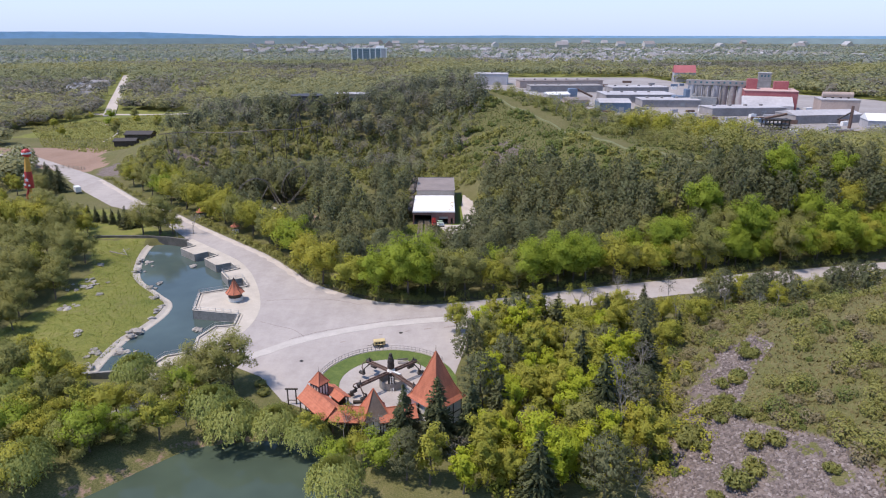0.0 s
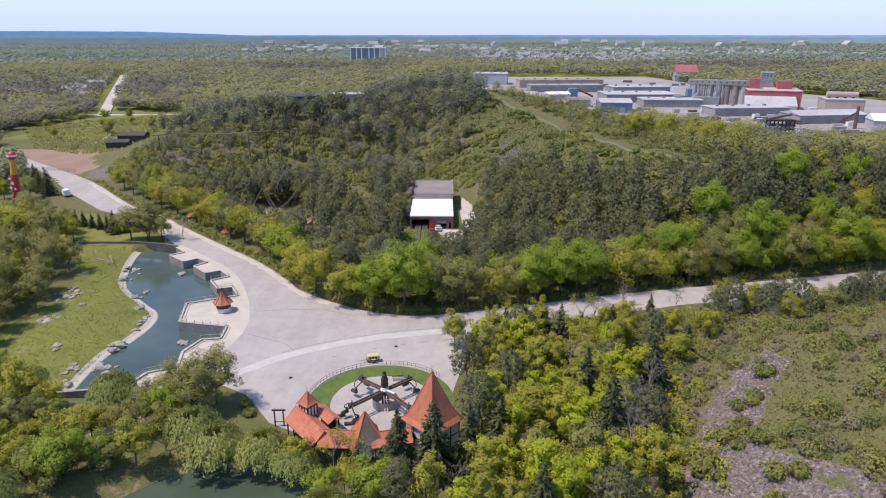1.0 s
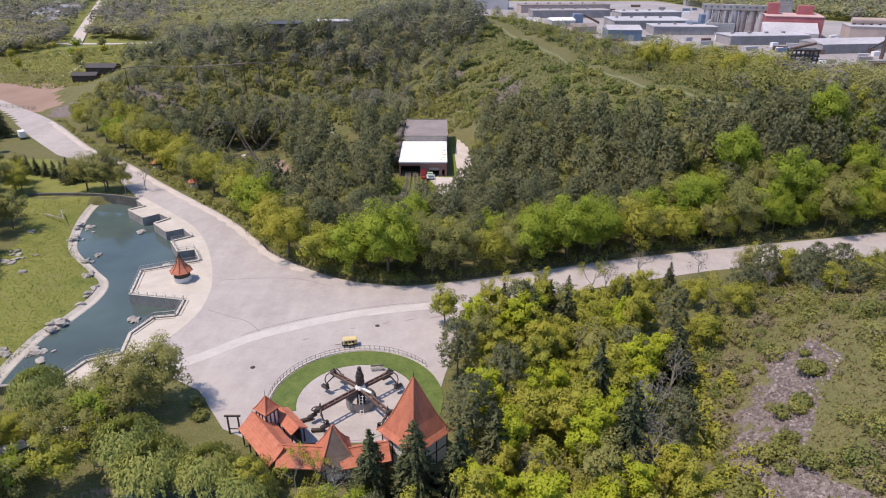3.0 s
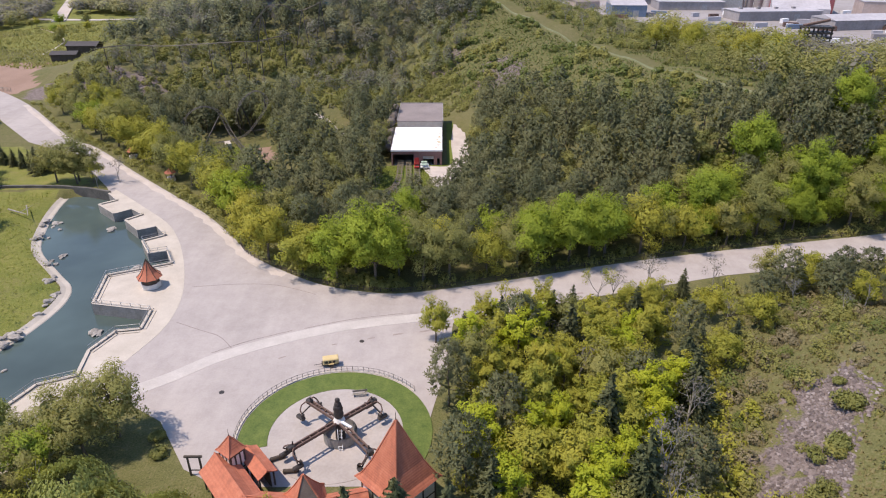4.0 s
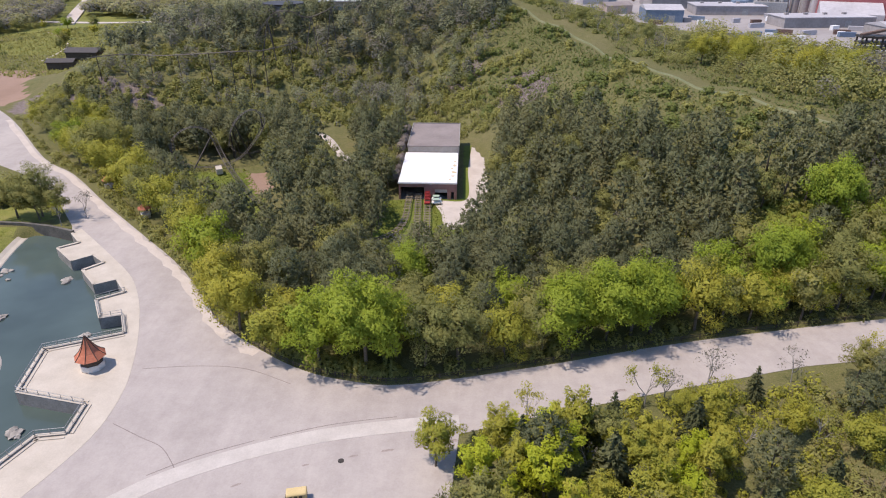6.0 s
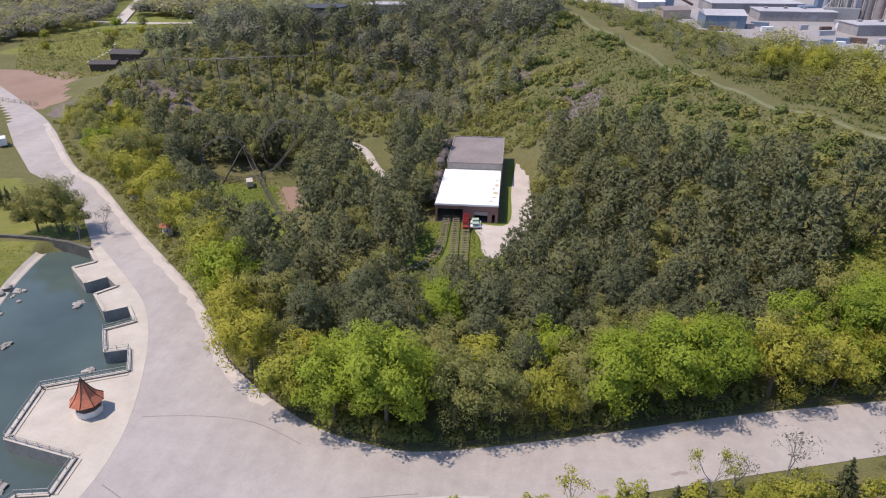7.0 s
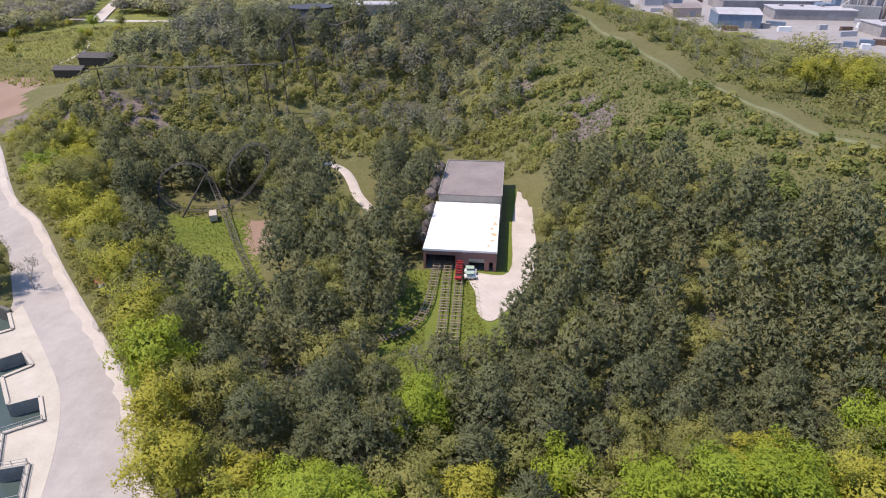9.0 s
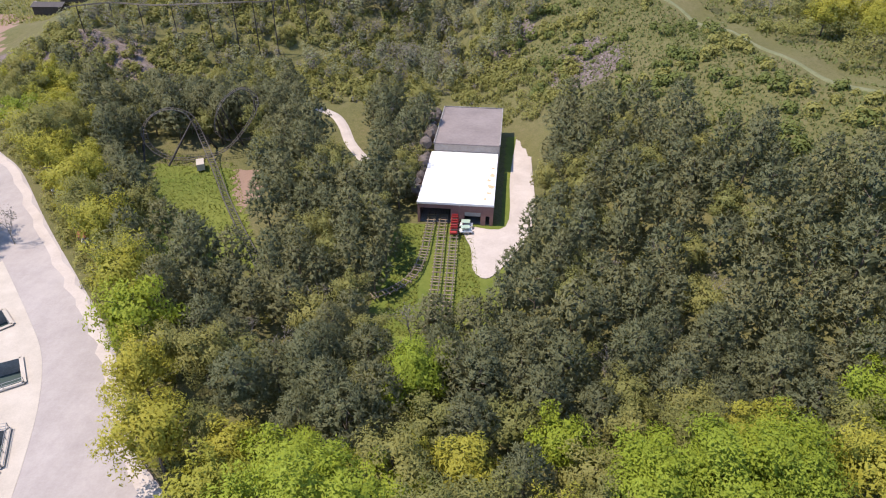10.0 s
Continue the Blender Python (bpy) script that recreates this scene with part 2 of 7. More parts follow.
def ground_mat():
    """Rough meadow and woodland floor, with scree, bare soil, and lawn where the cover says so."""
    m, t, b = node_mat("ground")
    n1, n2, n3 = mapped(t, 0.05, 5), mapped(t, 0.5, 5, 0.7), mapped(t, 4.0, 4)
    rough = mix(t, 0.5, ramp(t, n1, [(0.32, (0.085, 0.085, 0.032)), (0.5, (0.135, 0.125, 0.05)), (0.68, (0.175, 0.14, 0.08))]),
                ramp(t, n2, [(0.3, (0.055, 0.065, 0.022)), (0.5, (0.13, 0.135, 0.045)), (0.72, (0.21, 0.175, 0.10))]))
    rough = mix(t, 0.35, rough, ramp(t, n3, [(0.34, (0.045, 0.05, 0.018)), (0.5, (0.15, 0.145, 0.05)), (0.68, (0.27, 0.22, 0.12))]))
    lawn = mix(t, 0.4, ramp(t, n1, [(0.35, (0.09, 0.125, 0.022)), (0.65, (0.225, 0.225, 0.055))]), ramp(t, n2, [(0.3, (0.07, 0.10, 0.018)), (0.7, (0.235, 0.23, 0.065))]))
    lawn = mix(t, 0.35, lawn, ramp(t, mapped(t, 0.22, 4, 0.75), [(0.36, (0.10, 0.15, 0.02)), (0.5, (0.24, 0.25, 0.045)), (0.64, (0.33, 0.27, 0.12))]))
    lawn = mix(t, 0.3, lawn, ramp(t, n3, [(0.34, (0.06, 0.075, 0.018)), (0.66, (0.32, 0.29, 0.11))]))
    vor = t.nodes.new("ShaderNodeTexVoronoi")
    vor.inputs["Scale"].default_value = 1.9
    tc = t.nodes.new("ShaderNodeTexCoord")
    link(t, tc.outputs["Object"], vor.inputs["Vector"])
    rock = mix(t, 0.5, ramp(t, vor.outputs["Color"], [(0.1, (0.075, 0.057, 0.048)), (0.9, (0.27, 0.212, 0.188))]), ramp(t, n3, [(0.3, (0.095, 0.075, 0.063)), (0.7, (0.31, 0.255, 0.225))]))
    soil = mix(t, 0.4, ramp(t, n1, [(0.3, (0.25, 0.155, 0.11)), (0.7, (0.36, 0.235, 0.175))]), ramp(t, n3, [(0.3, (0.2, 0.14, 0.10)), (0.7, (0.36, 0.26, 0.2))]))
    at = t.nodes.new("ShaderNodeAttribute")
    at.attribute_name = "cover"
    sep = t.nodes.new("ShaderNodeSeparateColor")
    link(t, at.outputs["Color"], sep.inputs[0])

    def edge(weight):
        """Ragged border: the weight broken by noise."""
        a = t.nodes.new("ShaderNodeMath")
        a.operation = "MULTIPLY_ADD"
        link(t, n2, a.inputs[0])
        a.inputs[1].default_value = 0.9
        link(t, weight, a.inputs[2])
        return ramp(t, a.outputs[0], [(0.85, (0, 0, 0)), (0.97, (1, 1, 1))])
    fresh = mix(t, 0.4, ramp(t, n1, [(0.35, (0.10, 0.145, 0.022)), (0.65, (0.185, 0.205, 0.04))]), ramp(t, n2, [(0.3, (0.08, 0.115, 0.02)), (0.7, (0.22, 0.23, 0.06))]))
    c = mix(t, edge(sep.outputs[2]), rough, lawn)
    c = mix(t, edge(at.outputs["Alpha"]), c, fresh)
    c = mix(t, edge(sep.outputs[1]), c, soil)
    c = mix(t, edge(sep.outputs[0]), c, rock)
    link(t, c, b.inputs["Base Color"])
    b.inputs["Roughness"].default_value = 0.95
    b.inputs["Specular IOR Level"].default_value = 0.16
    bump(t, b, mix(t, 0.5, n3, vor.outputs["Distance"]), 0.6, 0.15)
    return m


GROUND = ground_mat()


# ---- mesh helpers ----
def part(name, bm, material, parent=None, label=""):
    """Links a bmesh as one mesh object, under parent if given."""
    me = bpy.data.meshes.new(name)
    bm.to_mesh(me)
    bm.free()
    me.materials.append(material)
    ob = new(name, me)
    if parent:
        ob.parent = parent
    return tagged(ob, label)


def thing(name, x, y, z, turn, label, category, group=""):
    e = new(name)
    e.matrix_world = pose(x, y, z, 0, 0, turn)
    e.empty_display_size = 0.5
    return tagged(e, label, category, group)


def box(bm, cx, cy, cz, sx, sy, sz, turn=0.0, bev=0.0, m=None):
    mat = Matrix.Translation((cx, cy, cz)) @ Matrix.Rotation(radians(turn), 4, "Z")
    r = bmesh.ops.create_cube(bm, size=1.0, matrix=(m or Matrix()) @ mat @ Matrix.Diagonal((sx, sy, sz, 1)))
    if bev:
        es = list({e for v in r["verts"] for e in v.link_edges})
        bmesh.ops.bevel(bm, geom=es, offset=bev, segments=1, affect="EDGES")
    return r


def boxed(*a, **k):
    bm = bmesh.new()
    box(bm, *a, **k)
    return bm


def tube(bm, p, q, r1, r2=None, sides=8):
    p, q = Vector(p), Vector(q)
    d = q - p
    m = Matrix.Translation((p + q) / 2) @ d.to_track_quat("Z", "Y").to_matrix().to_4x4()
    bmesh.ops.create_cone(bm, cap_ends=True, segments=sides, radius1=r1, radius2=r1 if r2 is None else r2, depth=d.length, matrix=m)


def tubed(*a, **k):
    bm = bmesh.new()
    tube(bm, *a, **k)
    return bm


def slab(points, top, bottom):
    """A flat slab with that outline."""
    bm = bmesh.new()
    vs = [bm.verts.new((x, y, top)) for x, y in points]
    f = bm.faces.new(vs)
    if f.normal.z < 0:
        f.normal_flip()
    f.normal_update()
    r = bmesh.ops.extrude_face_region(bm, geom=[f])
    for v in r["geom"]:
        if isinstance(v, bmesh.types.BMVert):
            v.co.z = bottom
    bmesh.ops.recalc_face_normals(bm, faces=bm.faces)
    bmesh.ops.triangulate(bm, faces=bm.faces)
    return bm


def band(points, width, top, bottom, closed=False):
    """A strip that follows a line, with thickness."""
    bm = bmesh.new()
    n, rows = len(points), []
    for i, p in enumerate(points):
        a = Vector(points[(i - 1) % n] if closed or i else p)
        b = Vector(points[(i + 1) % n] if closed or i < n - 1 else p)
        d = (b - a).normalized()
        side = Vector((-d.y, d.x)) * width / 2
        p = Vector(p)
        rows.append([bm.verts.new((*(p + side), top)), bm.verts.new((*(p - side), top)), bm.verts.new((*(p - side), bottom)), bm.verts.new((*(p + side), bottom))])
    for i in range(n if closed else n - 1):
        a, b = rows[i], rows[(i + 1) % n]
        for k in range(4):
            bm.faces.new((a[k], a[(k + 1) % 4], b[(k + 1) % 4], b[k]))
    if not closed:
        bm.faces.new(rows[0])
        bm.faces.new(rows[-1][::-1])
    bmesh.ops.recalc_face_normals(bm, faces=bm.faces)
    return bm


def smooth_line(points, steps=6, closed=False):
    """Catmull-Rom line through the points."""
    out, n = [], len(points)
    for i in range(n if closed else n - 1):
        ps = [Vector(points[(i + k) % n] if closed else points[min(max(i + k, 0), n - 1)]) for k in (-1, 0, 1, 2)]
        for s in range(steps):
            u = s / steps
            out.append(0.5 * (2 * ps[1] + (ps[2] - ps[0]) * u + (2 * ps[0] - 5 * ps[1] + 4 * ps[2] - ps[3]) * u * u + (3 * ps[1] - ps[0] - 3 * ps[2] + ps[3]) * u ** 3))
    if not closed:
        out.append(Vector(points[-1]))
    return [tuple(p) for p in out]


def inside(px, py, poly):
    """Which of the points lie in the outline."""
    p = np.array([q[:2] for q in poly], float)
    q = np.roll(p, -1, 0)
    px, py = np.asarray(px, float), np.asarray(py, float)
    hit = np.zeros(px.shape, bool)
    box_in = (px > p[:, 0].min()) & (px < p[:, 0].max()) & (py > p[:, 1].min()) & (py < p[:, 1].max())
    fx, fy = px[box_in], py[box_in]
    res = np.zeros(fx.shape, bool)
    for (x1, y1), (x2, y2) in zip(p, q):
        if y1 != y2:
            res ^= ((y1 > fy) != (y2 > fy)) & (fx < (x2 - x1) * (fy - y1) / (y2 - y1) + x1)
    hit[box_in] = res
    return hit


def line_dist(px, py, line, closed=False, reach=None):
    """Distance to a line, the nearest place's share along it (in points) and the side (positive: left). reach: beyond it the distance need not be true."""
    px, py = np.asarray(px, float), np.asarray(py, float)
    shape = px.shape
    px, py = px.ravel(), py.ravel()
    best, along, side = np.full(px.shape, 1e9), np.zeros(px.shape), np.zeros(px.shape)
    pts = [q[:2] for q in line]
    segs = list(zip(pts, pts[1:] + pts[:1])) if closed else list(zip(pts, pts[1:]))
    if reach is not None:
        xs, ys = [q[0] for q in pts], [q[1] for q in pts]
        use = np.nonzero((px > min(xs) - reach) & (px < max(xs) + reach) & (py > min(ys) - reach) & (py < max(ys) + reach))[0]
    else:
        use = np.arange(len(px))
    ux, uy = px[use], py[use]
    b, al, sd = best[use], along[use], side[use]
    for i, ((x1, y1), (x2, y2)) in enumerate(segs):
        dx, dy = x2 - x1, y2 - y1
        u = np.minimum(np.maximum(((ux - x1) * dx + (uy - y1) * dy) / (dx * dx + dy * dy + 1e-12), 0), 1)
        d = (ux - x1 - u * dx) ** 2 + (uy - y1 - u * dy) ** 2
        near = d < b
        b[near], al[near] = d[near], i + u[near]
        sd[near] = (dx * (uy - y1) - dy * (ux - x1))[near]
    best[use], along[use], side[use] = np.sqrt(b), al, sd
    return best.reshape(shape), along.reshape(shape), side.reshape(shape)


def sstep(a, b, v):
    u = np.clip((v - a) / (b - a), 0, 1)
    return u * u * (3 - 2 * u)


# ---- outlines of the plan (metres) ----
POOL_PIERS = [(-83.0, 198.6), (-78.8, 194.0), (-82.1, 191.1), (-75.7, 185.3), (-72.6, 188.2), (-68.6, 184.9), (-71.3, 181.5), (-65.9, 175.8), (-62.4, 178.0), (-58.5, 173.2), (-62.5, 170.1), (-58.6, 164.0), (-55.1, 165.3), (-52.0, 159.6), (-63.2, 154.5), (-60.8, 143.6), (-49.0, 141.2), (-48.4, 135.2), (-52.4, 134.5), (-54.3, 128.8), (-53.0, 122.3), (-58.0, 120.0), (-60.0, 114.3)]
POOL_BANK = [(-70.5, 113.5), (-71.5, 122), (-71.5, 131), (-69.5, 137), (-68.3, 146), (-70, 153), (-75.5, 159), (-85.5, 170), (-91, 183), (-94, 194), (-95, 200.5)]
POOL = POOL_PIERS + POOL_BANK
FOREST_EDGE = [(-240, 365), (-190, 322), (-158, 293), (-121, 251), (-104, 237), (-83, 215), (-65, 197), (-54, 186), (-45, 175), (-36, 163), (-27, 155.5), (-19, 150.5), (-11, 148), (-2, 147.5), (18, 152.5), (40, 159), (65, 165), (99, 172), (131, 179), (230, 198)]
ROAD_SOUTH = [(230, 184), (131, 166), (94, 160), (61, 154), (37, 147), (16, 140.5), (6, 137), (5, 125), (3, 116), (0, 100), (-24, 100), (-29.5, 103), (-36, 112), (-44, 117), (-49, 120)]
ROAD_WEST = [(-85.5, 203), (-100, 221), (-117, 236), (-130, 244), (-153, 268), (-180, 299), (-205, 322), (-255, 358)]
PLAZA = smooth_line(FOREST_EDGE, 4) + ROAD_SOUTH + [*POOL_PIERS[20::-1]] + ROAD_WEST
POND = smooth_line([(-75, 60), (-62, 74), (-54, 79.5), (-48, 86), (-42, 91.5), (-32, 93.5), (-24, 93), (-18, 88), (-16, 78), (-16, 60)], 5)
CREST = [(270, 222, 6), (190, 222, 13), (130, 220, 19), (96, 222, 20), (87, 236, 20), (73, 262, 20), (57, 315, 20), (31, 366, 29), (14, 405, 32), (-45, 400, 25), (-110, 385, 18), (-150, 352, 11), (-172, 347, 4), (-200, 352, 1.5), (-235, 360, 0)]
RIDE = (-10.7, 109.6)
SCREE = [(28, 58), (32.5, 77), (36.8, 86.4), (43.5, 100), (49.5, 108), (55, 113), (61, 114), (62, 108), (57, 103), (52, 97), (48.5, 91), (47.5, 86), (51, 80), (55, 74), (53, 64), (50, 50), (36, 48)]


def height(x, y):
    """The lie of the land."""
    x, y = np.asarray(x, float), np.asarray(y, float)
    d, along, side = line_dist(x, y, CREST)
    crest = np.interp(along, range(len(CREST)), [p[2] for p in CREST])
    near_side = side > 0
    w = np.where(near_side, 58.0, 170.0)
    u = np.clip(d / w, 0, 1)
    off, _, wood_side = line_dist(x, y, FOREST_EDGE)
    off_road = sstep(3, 28, off) * (wood_side > 0)
    floor = np.where(near_side, -2.6 * off_road * sstep(-140, -100, x) * (1 - sstep(60, 95, x)) - 1.6 * off_road * sstep(24, 8, np.hypot(x + 66, y - 250)), 3.0 * sstep(180, 330, y + 0.2 * x))
    floor = np.where(x < -150, 0.0, floor)
    shape = np.where(near_side, 1 - u ** 1.6, 1 - sstep(0, 1, u))
    h = floor + (crest - np.minimum(floor, crest)) * shape * (1 - 0 * u)
    lump = np.sin(x * 0.11 + 1.3) * np.sin(y * 0.093 + 0.4) + 0.6 * np.sin(x * 0.23 - y * 0.17)
    h = h + lump * 0.8 * np.clip(h / 12, 0, 1)
    h = np.where(near_side & (wood_side > 0), h * sstep(1.0, 26, off), h)
    # stony slope beside the ride
    toe = 34 + (y - 85) * 0.35
    slope = np.clip(x - toe, 0, None)
    hill = 26 * (1 - np.exp(-slope * 0.5 / 26 * 1.15)) * (1 - sstep(112, 152, y)) * (1 + 0.04 * lump)
    h = np.maximum(h, 0) * (y > 150) + np.where(y > 150, np.minimum(h, 0), 0) + hill * (1 - sstep(200, 400, x) * 0.5)
    return h


def ground_cover(x, y):
    n = np.sin(x * 0.31 + 2 * np.sin(y * 0.13)) * np.sin(y * 0.27 + 1.7 * np.sin(x * 0.11))
    scree = np.zeros_like(x)
    toe = 34 + (y - 85) * 0.35
    s = x - toe
    rim = line_dist(x, y, SCREE, True, 8)[0] * np.where(inside(x, y, SCREE), 1, -1)
    gaps = np.sin(x * 0.62 + 1.9 * np.sin(y * 0.31)) * np.sin(y * 0.47 + 1.3 * np.sin(x * 0.37 + 0.6))
    scree = np.maximum(scree, sstep(-3.0, 2.5, rim + 2.2 * n) * (1 - 0.75 * sstep(0.25, 0.6, gaps) * sstep(38, 48, x)))
    scree = np.maximum(scree, 1.0 * (np.hypot((x - 27) / 9.5, (y - 298) / 12) < 1))
    scree = np.maximum(scree, 0.62 * (np.hypot((x - 5) / 9, (y - 327) / 9) < 1))
    scree = np.maximum(scree, (0.62 + 0.2 * n) * sstep(1.0, 0.6, np.hypot((x + 140) / 40, (y - 312) / 22)))
    soil = 1.0 * inside(x, y, [(-330, 318), (-270, 322), (-205, 316), (-172, 309), (-171, 322), (-182, 340), (-189, 368), (-230, 380), (-330, 380)])
    soil = np.maximum(soil, 0.4 * (line_dist(x, y, POND, False, 12)[0] < 3.0) * ((y > 70) & (x < -27)))
    soil = np.maximum(soil, 0.62 * inside(x, y, [(-60, 251), (-54, 252), (-47, 236), (-49, 227), (-55, 238)]))
    lawn = 1.0 * inside(x, y, [(-68, 112), (-70, 150), (-92, 180), (-98, 202), (-116, 200), (-100, 172), (-97, 150), (-102, 128), (-90, 108)])
    fresh = 1.0 * inside(x, y, [(-80, 252), (-60, 252), (-38, 208), (-60, 205)])
    fresh = np.maximum(fresh, 0.9 * inside(x, y, [(-16, 227), (8, 229), (6, 188), (-14, 188)]))
    fresh = np.maximum(fresh, 0.6 * inside(x, y, [(54, 181), (66, 178), (82, 186), (78, 198), (60, 196)]))
    fresh = np.maximum(fresh, 0.7 * inside(x, y, [(5, 275), (9, 275), (9, 228), (5, 228)]))
    lawn = np.maximum(lawn, 0.8 * inside(x, y, [(-130, 240), (-90, 206), (-140, 196), (-170, 240)]))
    lawn = np.maximum(lawn, 0.8 * inside(x, y, [(-215, 560), (-130, 560), (-140, 420), (-290, 420)]))
    lawn = np.maximum(lawn, 0.75 * sstep(430, 520, y))
    lawn = np.maximum(lawn, 0.15 * sstep(15, 30, x) * (1 - sstep(200, 260, x)) * sstep(215, 235, y) * (1 - sstep(400, 440, y)))
    return scree, soil, lawn, fresh


def axis(fine, mid, step, grow):
    a = list(np.arange(fine[0], fine[1] + 0.01, step))
    lo, hi = a[0], a[-1]
    s = 3.5
    while lo > mid[0]:
        lo -= s
        a.insert(0, lo)
    while hi < mid[1]:
        hi += s
        a.append(hi)
    s1 = s2 = 5.0
    while lo > grow[0]:
        s1 *= 1.22
        lo -= s1
        a.insert(0, lo)
    while hi < grow[1]:
        s2 *= 1.22
        hi += s2
        a.append(hi)
    return np.array(a)


def grid_mesh(name, X, Y, Z, material):
    ny, nx = X.shape
    me = bpy.data.meshes.new(name)
    idx = np.arange(nx * ny).reshape(ny, nx)
    quads = np.stack([idx[:-1, :-1], idx[:-1, 1:], idx[1:, 1:], idx[1:, :-1]], -1).reshape(-1, 4)
    me.from_pydata(np.stack([X, Y, Z], -1).reshape(-1, 3).tolist(), [], quads.tolist())
    me.materials.append(material)
    me.polygons.foreach_set("use_smooth", np.ones(len(me.polygons), bool))
    return me


gx, gy = np.meshgrid(axis((-112, 92), (-240, 190), 1.5, (-5200, 5200)), axis((66, 292), (40, 460), 1.5, (-1500, 5600)))
gz = height(gx, gy)
pool_d = line_dist(gx, gy, POOL, True, 5)[0]
bank_d = line_dist(gx, gy, POOL_BANK, False, 16)[0]
pool_in = inside(gx, gy, POOL)
gz = np.where(pool_in | ((pool_d < 1.7) & (bank_d > pool_d + 0.01)), -3.4, gz)
lawn_side = ~pool_in & inside(gx, gy, POOL_BANK + [(-125, 202), (-125, 105)])
gz = np.where(lawn_side & (bank_d < 14), np.minimum(gz, np.where(bank_d < 2.1, -2.35 + bank_d * 0.45, -1.4 + (bank_d - 2.1) * 0.12)), gz)
pond_d = line_dist(gx, gy, POND, True, 12)[0]
pin = inside(gx, gy, POND)
gz = np.where(pin, -2.1 - np.clip(pond_d * 0.6, 0, 2.0), np.where(pond_d < 7, np.minimum(gz, -2.1 + pond_d * 0.3), gz))
plaza_in = inside(gx, gy, PLAZA)
gz = np.where(plaza_in & (gz > -1), np.minimum(gz, -0.02), gz)
ground = new("ground", grid_mesh("ground", gx, gy, gz, GROUND))
tagged(ground, "rough spring meadow and woodland floor with lawns, scree and bare soil", "ground", kind="structure")
cover = ground.data.color_attributes.new("cover", "FLOAT_COLOR", "POINT")
cs, cd, cl, cf = ground_cover(gx, gy)
cover.data.foreach_set("color", np.stack([cs, cd, cl, cf], -1).ravel())

plaza = tagged(part("road", slab(PLAZA, 0.05, -0.6), PAVING), "wide pale worn asphalt plaza and roads running past the pool", "road", kind="structure")
tagged(part("water", slab([(-100, 108), (-48, 108), (-48, 170), (-70, 204), (-100, 204)], -2.0, -2.1), WATER_POOL), "still blue-green pool water with reflections", "water", kind="structure")
tagged(part("water", slab([(-80, 55), (-10, 55), (-10, 98), (-80, 98)], -2.1, -2.2), WATER_POND), "murky green pond water", "water", kind="structure")
BANKLINE = smooth_line(POOL_BANK, 5)


def beach(line, width, low, high):
    """A strip that slopes up from the water."""
    bm = bmesh.new()
    rows = []
    for i, p in enumerate(line):
        d = (Vector(line[min(i + 1, len(line) - 1)]) - Vector(line[max(i - 1, 0)])).normalized()
        side = Vector((-d.y, d.x))
        rows.append([bm.verts.new((p[0] + side.x * u, p[1] + side.y * u, z)) for u, z in ((-0.6, low - 0.4), (0.15, low + 0.22), (width * 0.55, (low + high) * 0.5), (width, high), (width, high - 1.5))])
    for a, b in zip(rows, rows[1:]):
        for k in range(4):
            bm.faces.new((a[k], b[k], b[k + 1], a[k + 1]))
    bmesh.ops.recalc_face_normals(bm, faces=bm.faces)
    return bm


tagged(part("pavement", beach(BANKLINE, 1.9, -2.1, -1.3), CONCRETE), "pale concrete edge strip sloping into the pool", "pool edge", kind="structure")


def ribbon(points, width, lift=0.15):
    """A strip laid over the land."""
    bm = bmesh.new()
    rows = []
    for i, p in enumerate(points):
        d = (Vector(points[min(i + 1, len(points) - 1)]) - Vector(points[max(i - 1, 0)])).normalized()
        row = []
        for u in (-1, -0.4, 0.4, 1):
            x, y = p[0] - d.y * u * width / 2, p[1] + d.x * u * width / 2
            row.append(bm.verts.new((x, y, float(height(x, y)) + (lift if abs(u) < 1 else -0.05))))
        rows.append(row)
    for a, b in zip(rows, rows[1:]):
        for k in range(3):
            bm.faces.new((a[k], a[k + 1], b[k + 1], b[k]))
    bmesh.ops.recalc_face_normals(bm, faces=bm.faces)
    return bm


# ---- trees ----
rng = np.random.default_rng(7)


def unit(n):
    v = rng.normal(size=(n, 3))
    return v / np.linalg.norm(v, axis=1)[:, None]


def norm(v):
    return v / np.maximum(np.linalg.norm(v, axis=1)[:, None], 1e-6)


def leaf_arrays(centres, normals, size, aspect=1.0, axis_dir=None, soft=None, jitter=0.34):
    """Three-cornered leaves at the centres, facing their normals; axis_dir: the way their long side runs; soft: the way the bough's surface faces there."""
    n = len(centres)
    size = np.broadcast_to(size, (n,))[:, None]
    a = axis_dir if axis_dir is not None else unit(n)
    nrm = norm(normals)
    a = norm(a - nrm * (a * nrm).sum(1)[:, None])
    b = np.cross(nrm, a)
    a, b = a * size * 0.62 * aspect, b * size * 0.62
    k = rng.uniform(0.7, 1.1, (n, 3, 1))
    v = np.stack([centres + a * k[:, 0], centres - a * 0.5 * k[:, 1] + b * 0.85 * k[:, 1], centres - a * 0.5 * k[:, 2] - b * 0.85 * k[:, 2]], 1)
    soft = norm(soft + unit(n) * jitter if soft is not None else normals)
    turn = (np.cross(v[:, 1] - v[:, 0], v[:, 2] - v[:, 0]) * soft).sum(1) < 0
    v[turn] = v[turn][:, ::-1]
    return np.concatenate([v, np.repeat(soft[:, None, :], 3, 1)], 2).reshape(-1, 6)


